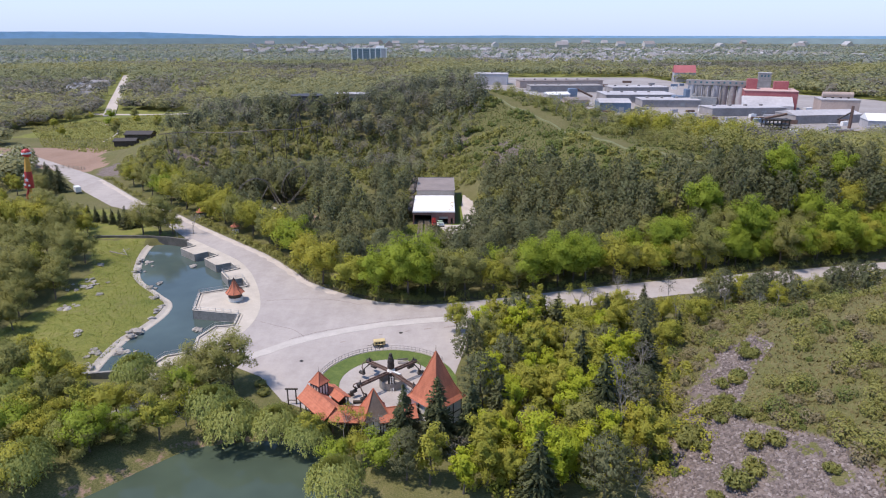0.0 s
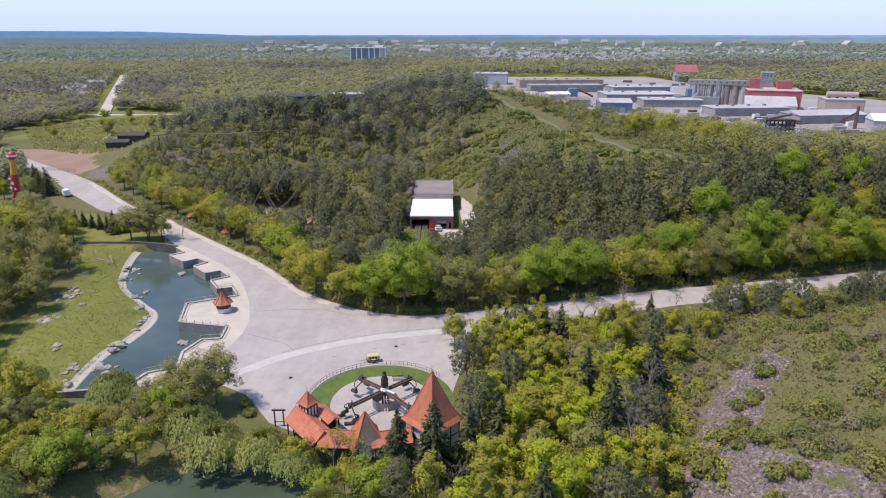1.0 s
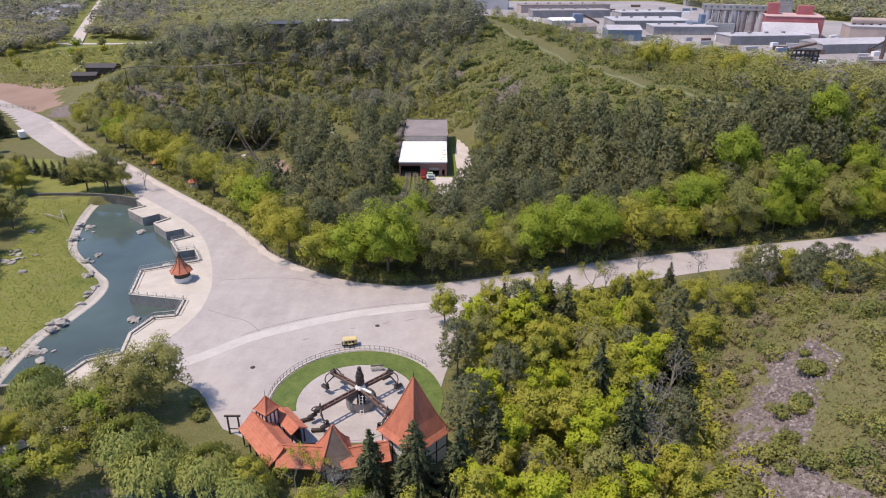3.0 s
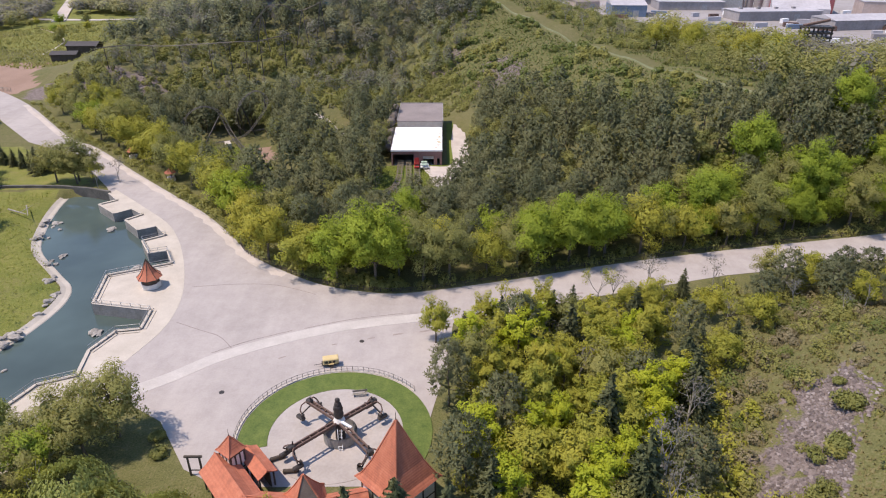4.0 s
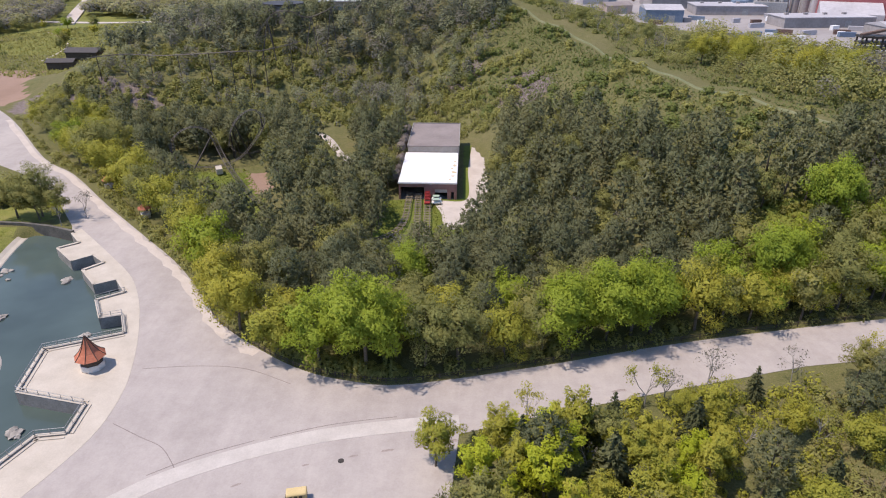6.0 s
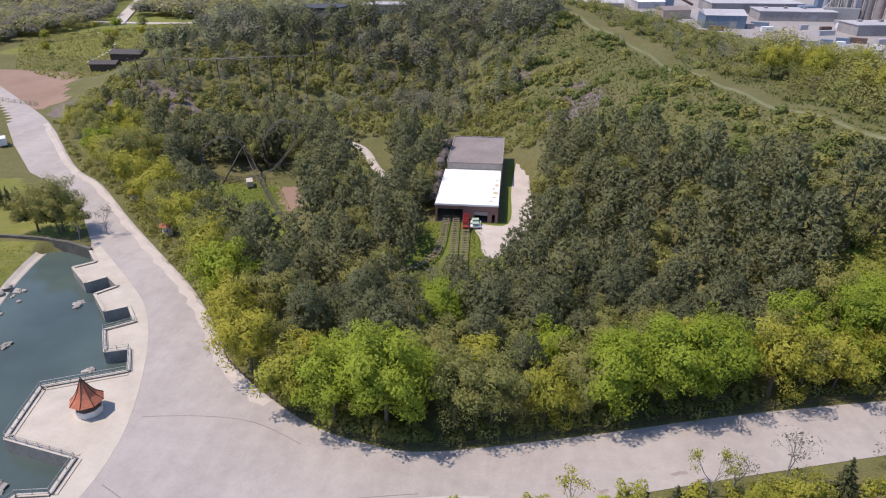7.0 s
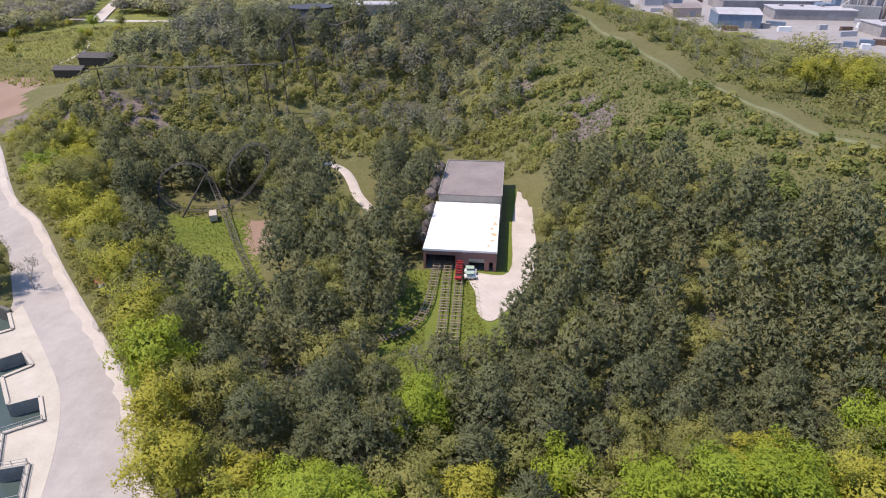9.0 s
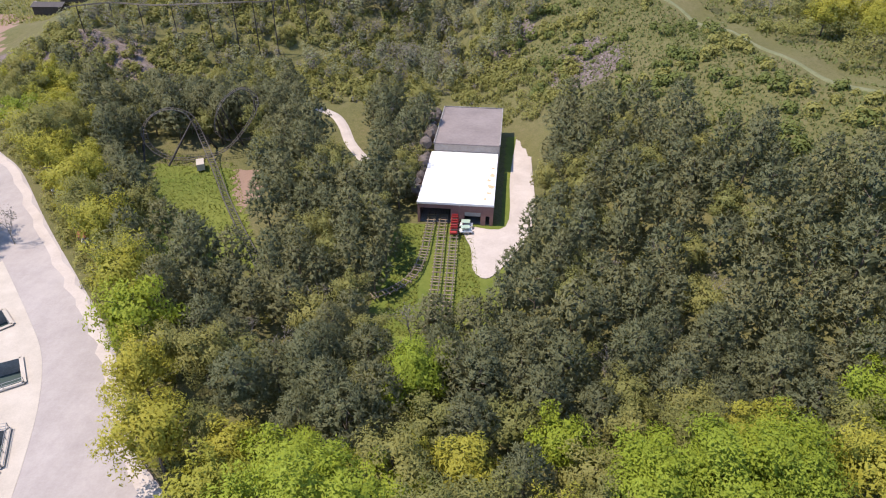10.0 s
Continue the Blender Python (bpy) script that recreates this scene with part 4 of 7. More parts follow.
for kind, x, y, s in (("elm", -95.5, 208, 1.0), ("elm", -101, 207, 0.85), ("olive", -91, 207, 0.95), ("bare", -84, 207, 1.0), ("elm", -121, 176, 0.8), ("elm", -118, 166, 0.75), ("spruce", -110, 214, 0.7), ("olive", -104, 152, 0.8), ("elm", -104, 163, 0.7), ("elm", -108, 174, 0.9), ("elm", -101, 140, 0.85), ("olive", -98, 133, 0.9), ("elm", -112, 182, 0.9), ("gold", -100, 126, 0.8), ("elm", -107, 148, 1.0), ("elm", -109, 156, 1.0), ("olive", -96, 120, 0.8), ("lime", 22, 84, 1.0), ("lime", 17, 79, 1.1), ("slim", 26, 82, 0.8), ("lime", 10, 86, 0.9)):
    plant(kind, x, y, s)
for k in range(11):
    plant("pine", -84 + k * 3.4 + rng.uniform(-1, 1), 267 + k * 0.7 + rng.uniform(-1, 3), rng.uniform(0.95, 1.15))
for k in range(7):
    plant("spruce", -128 + k * 3.6, 224 - k * 1.6 + rng.uniform(-1, 1), rng.uniform(0.4, 0.5))

# tall trees behind the ridge track
RIDGE_TREES = [("ash", 88, 300, 0.95), ("gold", 95, 306, 1.1), ("ash", 100, 296, 1.0), ("ash", 104, 308, 1.05), ("gold", 109, 290, 1.0), ("ash", 114, 300, 1.1), ("ash", 119, 286, 1.05), ("gold", 122, 296, 1.1), ("ash", 127, 280, 1.1), ("ash", 131, 292, 1.0), ("gold", 136, 284, 1.05), ("ash", 140, 296, 1.1), ("olive", 86, 312, 0.9), ("bare", 74, 322, 0.9), ("bare", 66, 334, 1.0), ("olive", 77, 334, 0.8), ("ash", 112, 276, 0.95), ("gold", 106, 282, 0.9), ("bare", 60, 346, 1.0), ("olive", 54, 352, 0.8), ("ash", 124, 270, 0.85), ("gold", 133, 268, 0.9), ("ash", 142, 276, 0.95), ("olive", 150, 288, 1.0), ("ash", 152, 270, 0.9), ("bare", 80, 318, 0.9), ("bare", 96, 288, 0.8)]
for kind, x, y, s in RIDGE_TREES:
    plant(kind, x, y, s)
# trees over the lot and round the pool's far end
for kind, x, y, s in (("olive", -137, 204, 1.0), ("gold", -128, 205, 0.9), ("olive", -143, 212, 1.0), ("gold", -135, 214, 0.85), ("olive", -122, 207, 0.8), ("gold", -150, 222, 0.9), ("olive", -158, 232, 0.8), ("gold", -148, 203, 1.0), ("ash", -133, 203, 1.1), ("ash", -146, 208, 1.1), ("elm", -125, 202, 1.0), ("gold", -118, 204, 0.9), ("elm", -140, 217, 1.0), ("gold", -153, 214, 1.1), ("ash", -160, 222, 1.0), ("elm", -165, 212, 1.0), ("ash", -172, 226, 1.0), ("spruce", -173, 277, 0.95), ("spruce", -169, 273, 0.8), ("olive", -133, 226, 0.6), ("gold", -178, 262, 0.8), ("gold", -186, 270, 0.8), ("olive", -195, 262, 0.9), ("gold", -176, 250, 0.6)):
    plant(kind, x, y, s)

# grey leafless trees by the gravel path
for x, y, s in ((-22, 268, 1.0), (-18.5, 262, 0.9), (-26, 276, 1.0), (-20, 275, 0.9), (-31, 284, 0.8)):
    plant("bare", x, y, s)
# pines before the hilltop mountain
for k in range(14):
    plant("farpine", -112 + k * 4.4 + rng.uniform(-1.5, 1.5), 376 + rng.uniform(-7, 6), rng.uniform(0.85, 1.2))
# willows and thin trees leaning over the pond
for kind, x, y, s in (("willow", -35.5, 93.2, 0.95), ("willow", -28, 93.0, 0.8), ("willow", -22.5, 91.0, 0.7), ("elm", -47.5, 101, 0.7), ("olive", -57.5, 86.5, 0.95), ("olive", -52, 91, 0.8), ("bud", -44.5, 96, 1.0), ("gold", -63, 80, 1.0), ("olive", -69, 84, 1.0), ("bare", -50, 95, 0.9), ("bare", -41, 95.5, 0.8)):
    plant(kind, x, y, s, -1.7)
# shrubs rooted in the scree
for k, (x, y) in enumerate(((47.5, 88.6), (49, 99), (57, 106), (40.2, 73), (43, 74.5), (39.8, 84), (48, 79), (37, 72), (52, 100), (38.5, 86.5), (46, 92.5), (47.6, 94), (51, 99), (44.5, 89), (44, 92), (40, 88), (56, 106.5), (58, 111), (45.5, 80), (50.5, 70))):
    plant("shrub", x, y, (1.1, 0.9, 1.25, 1.5, 1.2, 0.8)[k % 6])

# woods
made = []
made.append(wood([(-45, 180), (-27, 170), (-10, 166), (20, 172), (60, 182), (100, 188), (104, 200), (72, 213), (61, 220), (52, 234), (40, 250), (31, 258), (20, 271), (13, 250), (7, 190), (-14, 192), (-30, 214)], {"pine": 8, "olive": 1.5, "bare": 0.5}, 4.6, 205, (0.8, 1.15)))
made.append(wood([(-60, 202), (-45, 180), (-30, 178), (-14, 192), (-14, 292), (-50, 292), (-104, 284), (-100, 262), (-82, 238)], {"pine": 8, "olive": 2, "bare": 0.6}, 4.4, 125, (0.8, 1.1)))
made.append(wood([(-148, 300), (-118, 262), (-60, 206), (-80, 252), (-105, 275), (-120, 300)], {"gold": 4, "olive": 3, "pine": 1}, 5.0, 40, (0.85, 1.15)))
made.append(wood([(-30, 166), (-12, 150), (18, 154), (62, 166), (130, 181), (130, 190), (60, 178), (15, 172), (-10, 166)], {"maple": 3, "gold": 4, "olive": 4, "elm": 2, "pine": 1}, 4.4, 52, (0.75, 1.05), 3.0))
made.append(wood([(100, 182), (230, 206), (200, 225), (110, 212)], {"maple": 2, "gold": 2, "pine": 6, "olive": 2}, 5.5, 34))
made.append(wood([(70, 186), (112, 192), (165, 200), (165, 214), (125, 214), (98, 210), (74, 208)], {"pine": 8, "olive": 1, "maple": 0.5}, 4.3, 46, (0.85, 1.1)))
made.append(wood([(82, 181), (112, 179), (165, 190), (165, 200), (112, 191), (84, 187)], {"maple": 4, "gold": 3, "olive": 2, "oak": 2}, 4.6, 22, (0.75, 1.0)))
made.append(wood([(2, 76), (30, 76), (33, 91), (37, 105), (43, 119), (48, 130), (30, 136), (8, 134), (7, 112), (4, 92)], {"pine": 1.0, "slim": 6, "lime": 4, "spruce": 1.2, "olive": 0.8, "bare": 2.5}, 3.1, 92, (0.65, 1.05)))
made.append(wood([(28, 110), (46, 114), (62, 128), (95, 144), (62, 151), (34, 143)], {"shrub": 5, "bud": 2, "gold": 2, "slim": 1}, 3.4, 40, (0.55, 0.8)))
made.append(wood([(56, 130), (72, 128), (112, 146), (112, 156), (80, 154), (60, 149)], {"pine": 3, "bare": 3, "olive": 1, "bud": 1}, 3.8, 24, (0.6, 0.85)))
made.append(wood([(-103, 130), (-98, 150), (-101, 172), (-114, 192), (-150, 190), (-150, 125)], {"olive": 6, "gold": 1, "pine": 1}, 4.8, 46, (0.9, 1.2)))
made.append(wood([(-72, 77), (-59, 80), (-47, 92), (-43, 99), (-50, 108), (-64, 110), (-80, 116), (-100, 128), (-100, 100)], {"olive": 3, "gold": 3, "maple": 1, "willow": 1}, 4.2, 44, (0.5, 0.9)))
made.append(wood([(-160, 200), (-126, 202), (-112, 212), (-150, 240), (-168, 236), (-240, 285), (-300, 270), (-240, 200)], {"olive": 4, "gold": 4}, 6.5, 44, (0.7, 1.0)))
made.append(wood([(-265, 430), (-215, 402), (-196, 415), (-200, 500), (-275, 525), (-300, 450)], {"gold": 3, "olive": 3, "maple": 1}, 9.0, 16, (0.6, 0.95)))
made.append(wood([(-160, 300), (-130, 296), (-20, 300), (0, 330), (-60, 345), (-140, 340)], {"farpine": 2, "olive": 3, "bare": 1}, 8.0, 22, (0.4, 0.7)))
print("planted", made, len(SPOTS))


def spread(area, n, open_too=False):
    xs, ys = [p[0] for p in area], [p[1] for p in area]
    x, y = rng.uniform(min(xs), max(xs), n), rng.uniform(min(ys), max(ys), n)
    ok = inside(x, y, area) & ~inside(x, y, PLAZA)
    ok &= line_dist(x - 1.5, y - 1.0, CREST[2:9], False, 12)[0] > 2.2
    for c in CLEAR if not open_too else ():
        ok &= ~inside(x, y, c)
    return x[ok], y[ok]


def stuff(name, label, category, verts, material):
    return tagged(new(name, quads_mesh(name, verts, material)), label, category, kind="stuff")


def bushes(x, y, r, n, leaf, tall=0.85):
    """Leaves of many bushes at once: n leaves each, at their radii r."""
    m = len(x)
    z = height(x, y)
    d = unit(m * n).reshape(m, n, 3)
    lump = rng.uniform(0.7, 1.05, (m, n, 1)) * (1 + 0.2 * np.sin(d[:, :, :1] * 5 + x[:, None, None]))
    c = np.stack([x, y, z + r * tall * 0.55], 1)[:, None, :]
    p = c + d * lump * r[:, None, None] * np.array([1, 1, tall])
    soft = (d + np.array([0, 0, 0.6])).reshape(-1, 3)
    size = np.repeat(leaf * (0.4 + 0.6 * r / r.mean()), n) * rng.uniform(0.6, 1.3, m * n)
    return leaf_arrays(p.reshape(-1, 3), soft * 0.9 + unit(m * n) * 0.45, size, 1.2, None, soft)


# bushes of the slopes, countless
RIDGE_FACE = [(18, 276), (30, 258), (60, 220), (95, 200), (128, 203), (92, 240), (76, 265), (60, 316), (34, 368), (18, 402), (-8, 385), (0, 330)]
def patchy(x, y, scale, phase, keep=0.0):
    """Thins points out to drifts and gaps."""
    f = np.sin(x / scale + 1.7 * np.sin(y / scale * 0.8 + phase)) + np.sin(y / scale * 1.3 + phase * 2 + np.sin(x / scale * 0.7))
    ok = f + rng.normal(size=len(x)) * 0.7 > keep
    return x[ok], y[ok]


bx, by = patchy(*spread(RIDGE_FACE, 2600), 7.0, 1.0, 0.45)
stuff("bushes", "dark green bushes scattered over the grassy ridge", "bushes", bushes(bx, by, rng.uniform(0.4, 1.0, len(bx)) ** 2 * 2.4, 150, 0.55), LEAF_BUSH)
bx, by = patchy(*spread(RIDGE_FACE, 2000), 9.0, 2.4, 0.5)
stuff("bushes", "yellow-green bushes scattered over the grassy ridge", "bushes", bushes(bx, by, rng.uniform(0.4, 1.0, len(bx)) ** 2 * 2.2, 150, 0.52), LEAF_SHRUB)
HILL_FACE = [(-162, 312), (-150, 300), (-108, 272), (-60, 282), (-14, 296), (14, 300), (4, 345), (-50, 372), (-145, 362)]
bx, by = patchy(*spread(HILL_FACE, 4200), 8.0, 0.4, -0.9)
stuff("bushes", "pale scrub on the stony hillside", "bushes", bushes(bx, by, rng.uniform(0.5, 2.0, len(bx)), 90, 0.55, 1.0), LEAF_SHRUB)
bx, by = patchy(*spread(HILL_FACE, 900), 8.0, 3.0)
stuff("bushes", "grey leafless scrub on the stony hillside", "bushes", bushes(bx, by, rng.uniform(0.6, 1.8, len(bx)), 50, 0.4, 1.0), WOODS_GREY)
SCREE_SLOPE = [(26, 58), (62, 46), (118, 44), (140, 125), (104, 154), (60, 146), (48, 128), (40, 108), (33, 92)]
for k, (mat, label, n, top) in enumerate(((LEAF_SHRUB, "yellow-green bushes rooted in the scree slope", 1250, 2.5), (LEAF_BUSH, "dark green bushes rooted in the scree slope", 520, 2.4), (LEAF_DRY, "dry brown brush on the scree slope", 800, 1.8), (LEAF_OLIVE, "thin olive brush on the scree slope", 600, 2.2))):
    bx, by = patchy(*spread(SCREE_SLOPE, n), 2.6, k * 1.9, 0.1)
    keep = ~inside(bx, by, SCREE) | (rng.random(len(bx)) < (0.14, 0.1, 0.03, 0.05)[k])
    bx, by = bx[keep], by[keep]
    stuff("bushes", label, "bushes", bushes(bx, by, rng.uniform(0.5, 1.0, len(bx)) ** 2.2 * top, 360, 0.25), mat)


def tufts(area, n, size, bare=None, open_too=False):
    """Upright grass tufts, two blades each."""
    x, y = spread(area, n, open_too)
    if bare:
        ok = ~inside(x, y, bare)
        x, y = x[ok], y[ok]
    x, y = np.repeat(x, 2), np.repeat(y, 2)
    s = size * rng.uniform(0.6, 1.4, len(x))
    p = np.stack([x, y, height(x, y) + s * 0.25], 1) + rng.normal(size=(len(x), 3)) * np.array([0.15, 0.15, 0])
    side = unit(len(x)) * np.array([1, 1, 0.3]) + np.array([0, 0, 0.5])
    return leaf_arrays(p, side, s, 1.5, unit(len(x)) * 0.3 + np.array([0, 0, 1.0]), unit(len(x)) * 0.3 + np.array([0, 0, 1.0]))


RIDGE_BACK = [(36, 415), (150, 345), (200, 300), (150, 235), (128, 205), (97, 234), (90, 246), (80, 274), (70, 307), (60, 339), (46, 358), (24, 407)]
bx, by = patchy(*spread(RIDGE_BACK, 1500), 9.0, 0.7, 0.0)
stuff("bushes", "green bushes behind the ridge path", "bushes", bushes(bx, by, rng.uniform(0.4, 1.0, len(bx)) ** 1.5 * 2.4, 120, 0.55), LEAF_SHRUB)
stuff("grass", "rough tufted grass behind the ridge path", "grass", tufts(RIDGE_BACK, 22000, 0.6), GRASS_RIDGE)
stuff("grass", "rough tufted grass on the ridge", "grass", tufts(RIDGE_FACE, 46000, 0.5), GRASS_RIDGE)
stuff("grass", "rough meadow grass beside the paddock", "grass", tufts([(-300, 470), (-240, 385), (-190, 350), (-150, 360), (-140, 560), (-240, 545)], 16000, 0.8), GRASS_BLADE)
bx, by = patchy(*spread([(-300, 470), (-240, 390), (-190, 352), (-150, 360), (-140, 540), (-240, 540)], 500), 11.0, 0.2, 0.4)
stuff("bushes", "scattered bushes in the rough meadow", "bushes", bushes(bx, by, rng.uniform(0.5, 2.0, len(bx)), 60, 0.5), LEAF_OLIVE)
stuff("grass", "fresh green grass in the coaster's clearing", "grass", tufts([(-84, 248), (-80, 258), (-60, 254), (-48, 228), (-35, 206), (-40, 204), (-60, 216)], 9000, 0.32, None, True), GRASS_LAWN)
stuff("grass", "fresh green grass round the shed's tracks", "grass", tufts([(-15, 227), (-12, 192), (4, 192), (3, 208), (0, 226)], 5000, 0.3, [(-9, 227), (-9, 214), (-6, 190), (-1, 190), (-2, 227)], True), GRASS_LAWN)
bx, by = spread([(54, 181), (66, 178), (84, 186), (78, 199), (60, 196)], 150, True)
stuff("bushes", "low green bushes in the wood's glade", "bushes", bushes(bx, by, rng.uniform(0.4, 1.5, len(bx)), 160, 0.3), LEAF_SHRUB)
stuff("grass", "rough grass in the wood's glade", "grass", tufts([(54, 181), (66, 178), (84, 186), (78, 199), (60, 196)], 3000, 0.4, None, True), GRASS_LAWN)
bx, by = spread([(-8, 281), (10, 281), (18, 277), (24, 284), (22, 300), (4, 318), (-10, 304)], 260, True)
stuff("bushes", "green bushes behind the shed", "bushes", bushes(bx, by, rng.uniform(0.5, 2.0, len(bx)), 110, 0.34), LEAF_SHRUB)
LAWN = [(-70, 112), (-72, 150), (-93, 180), (-99, 200), (-114, 198), (-100, 172), (-97, 150), (-101, 128), (-90, 110)]
stuff("grass", "mottled lawn grass beside the pool", "grass", tufts(LAWN, 9000, 0.22), GRASS_LAWN)
stuff("grass", "rough tufted grass on the scree slope", "grass", tufts(SCREE_SLOPE, 40000, 0.36, SCREE), GRASS_SLOPE)
bx, by = spread([(-45, 178), (-10, 151), (20, 156), (60, 169), (110, 180), (100, 215), (72, 240), (22, 290), (6, 190), (-14, 192), (-60, 240), (-110, 262), (-60, 200)], 520)
stuff("undergrowth", "green undergrowth between the trees of the wood", "undergrowth", bushes(bx, by, rng.uniform(0.6, 1.8, len(bx)), 80, 0.55), LEAF_SHRUB)
ex, ey = np.array([p[:2] for p in smooth_line(FOREST_EDGE[2:], 14)]).T
ex, ey = ex + rng.uniform(-0.5, 1.5, len(ex)), ey + rng.uniform(1.6, 3.8, len(ey))
stuff("undergrowth", "low green growth along the wood's edge", "undergrowth", bushes(ex, ey, rng.uniform(0.5, 1.9, len(ex)), 140, 0.34), LEAF_SHRUB)
bx, by = spread([(2, 76), (40, 80), (52, 128), (62, 150), (30, 144), (8, 136), (6, 112)], 800)
stuff("undergrowth", "green undergrowth between the trees beside the ride", "undergrowth", bushes(bx, by, rng.uniform(0.5, 1.7, len(bx)), 100, 0.34), LEAF_YELLOW)


def far_trees(x, y, h, r, n, leaf):
    """Crowns of many far trees: n leaf clumps each."""
    m = len(x)
    z = height(x, y)
    d = unit(m * n).reshape(m, n, 3)
    d[:, :, 2] = d[:, :, 2] * 0.75 + 0.25
    lump = rng.uniform(0.75, 1.04, (m, n, 1))
    c = np.stack([x, y, z + h * 0.58], 1)[:, None, :]
    p = c + d * lump * np.stack([r, r, h * 0.45], 1)[:, None, :]
    soft = (d + np.array([0, 0, 0.7])).reshape(-1, 3)
    size = np.repeat(leaf, n) * rng.uniform(0.6, 1.3, m * n)
    return leaf_arrays(p.reshape(-1, 3), soft + unit(m * n) * 0.3, size, 1.1, None, soft, 0.12)


hx, hy = spread([(-150, 322), (-50, 312), (-14, 305), (10, 318), (26, 372), (16, 415), (-50, 425), (-125, 405), (-160, 358)], 1700)
low = ((hy < 356) & (rng.random(len(hx)) < np.where(hx < -40, 0.62, 0.2))) | inside(hx, hy, [(-93, 382), (-70, 382), (-47, 400), (-47, 422), (-76, 424), (-93, 408)])
hx, hy = hx[~low], hy[~low]
hh = rng.uniform(6.5, 13.0, len(hx)) * np.where(inside(hx, hy, [(-96, 340), (-64, 340), (-40, 398), (-44, 440), (-96, 440)]), 0.72, 1.0) * np.where(hy < 352, 0.75, 1.0)
pick = rng.random(len(hx))
pick = np.where(hy < 354, 0.42 + 0.58 * pick, pick)
for part_of, mat, label in ((pick < 0.5, WOODS_DARK, "dark pines crowding the hill above the coaster"), ((pick >= 0.5) & (pick < 0.82), WOODS_GREEN, "green trees among the hill's pines"), (pick >= 0.82, WOODS_GREY, "leafless trees among the hill's pines")):
    stuff("hill_woods", label, "woodland", far_trees(hx[part_of], hy[part_of], hh[part_of], hh[part_of] * rng.uniform(0.2, 0.33, part_of.sum()), 150, 0.22 * hh[part_of] * 0.3), mat)
hx, hy = spread([(97, 236), (128, 210), (250, 200), (300, 260), (330, 380), (150, 345), (26, 425), (24, 406), (47, 357), (61, 338), (71, 306), (81, 273), (91, 245)], 1500)
hh = rng.uniform(3, 7, len(hx)) + 7 * np.clip((hx - 84) / 30, 0, 1) * rng.uniform(0.5, 1.1, len(hx))
pick = rng.random(len(hx))
for part_of, mat, label in ((pick < 0.6, RIDGE_LEAF, "yellow-green trees behind the ridge"), ((pick >= 0.6) & (pick < 0.92), LEAF_SHRUB, "green trees behind the ridge"), (pick >= 0.92, WOODS_GREY, "leafless brush behind the ridge")):
    stuff("ridge_woods", label, "woodland", far_trees(hx[part_of], hy[part_of], hh[part_of], hh[part_of] * rng.uniform(0.3, 0.48, part_of.sum()), 170, 0.19 * hh[part_of] * 0.36), mat)


HARD = [[(20, 330), (150, 330), (330, 380), (420, 420), (420, 640), (330, 760), (300, 1000), (60, 1000), (20, 720)],
        [(-300, 420), (-240, 372), (-165, 372), (-140, 560), (-215, 560), (-280, 580)], [(-270, 325), (-176, 317), (-196, 390), (-330, 385)]]
LANE = [(-277, 540), (-510, 1070)]


def open_land(x, y):
    ok = (line_dist(x, y, LANE)[0] > 9) & ~inside(x, y, PLAZA)
    for a in HARD:
        ok &= ~inside(x, y, a)
    ok &= ~inside(x, y, [(70, 1240), (420, 1260), (640, 1950), (110, 1950)]) | (rng.random(len(x)) < 0.3)
    return ok


def woodland(name, label, mat, near, far, count, hs, n, leafscale, phase):
    """Woods between two distances from the start, in patches."""
    a, d = rng.uniform(-0.72, 0.72, count * 3), np.sqrt(rng.uniform(near ** 2, far ** 2, count * 3))
    x, y = np.sin(a) * d, np.cos(a) * d
    patch = np.sin(x / (d * 0.09) + phase * 2.1) * np.sin(y / 140 + phase) + rng.normal(size=len(x)) * 0.16
    ok = open_land(x, y) & (patch > -0.06) & ~((y < 560) & (x > -150) & (x < 60)) & ((y > 420) | (x < -190) | ((x > 125) & (y > 215)))
    x, y, d = x[ok][:count], y[ok][:count], d[ok][:count]
    h = rng.uniform(*hs, len(x))
    r = h * rng.uniform(0.4, 0.62, len(x))
    stuff(name, label, "woodland", far_trees(x, y, h, r, n, leafscale * r), mat)


# distance haze mixed into the leaf colours: paler and bluer than the nearer woods
HAZE_WOODS = [foliage("haze_woods", c, tuple(v * 1.35 for v in c), 0.35, 0.12, 0.0, 0.03) for c in ((0.215, 0.245, 0.195), (0.265, 0.27, 0.195), (0.24, 0.25, 0.235), (0.155, 0.19, 0.18))]
for i, (mat, label, share) in enumerate(((WOODS_GREEN, "green spring woodland of the plain", 1.0), (WOODS_GOLD, "yellow-green woodland of the plain", 0.9), (WOODS_GREY, "grey-brown woodland not yet in leaf", 0.6), (WOODS_DARK, "dark evergreen woodland of the plain", 0.2))):
    woodland("woods", label, mat, 300, 700, int(1900 * share), (7, 12), 130, 0.27, i * 1.7)
    woodland("woods", label, mat, 700, 1500, int(5200 * share), (9, 14), 40, 0.4, i * 1.7)
    woodland("distant_woods", label, HAZE_WOODS[i], 1500, 4700, int(14000 * share), (9, 14), 10, 0.85, i * 1.7)


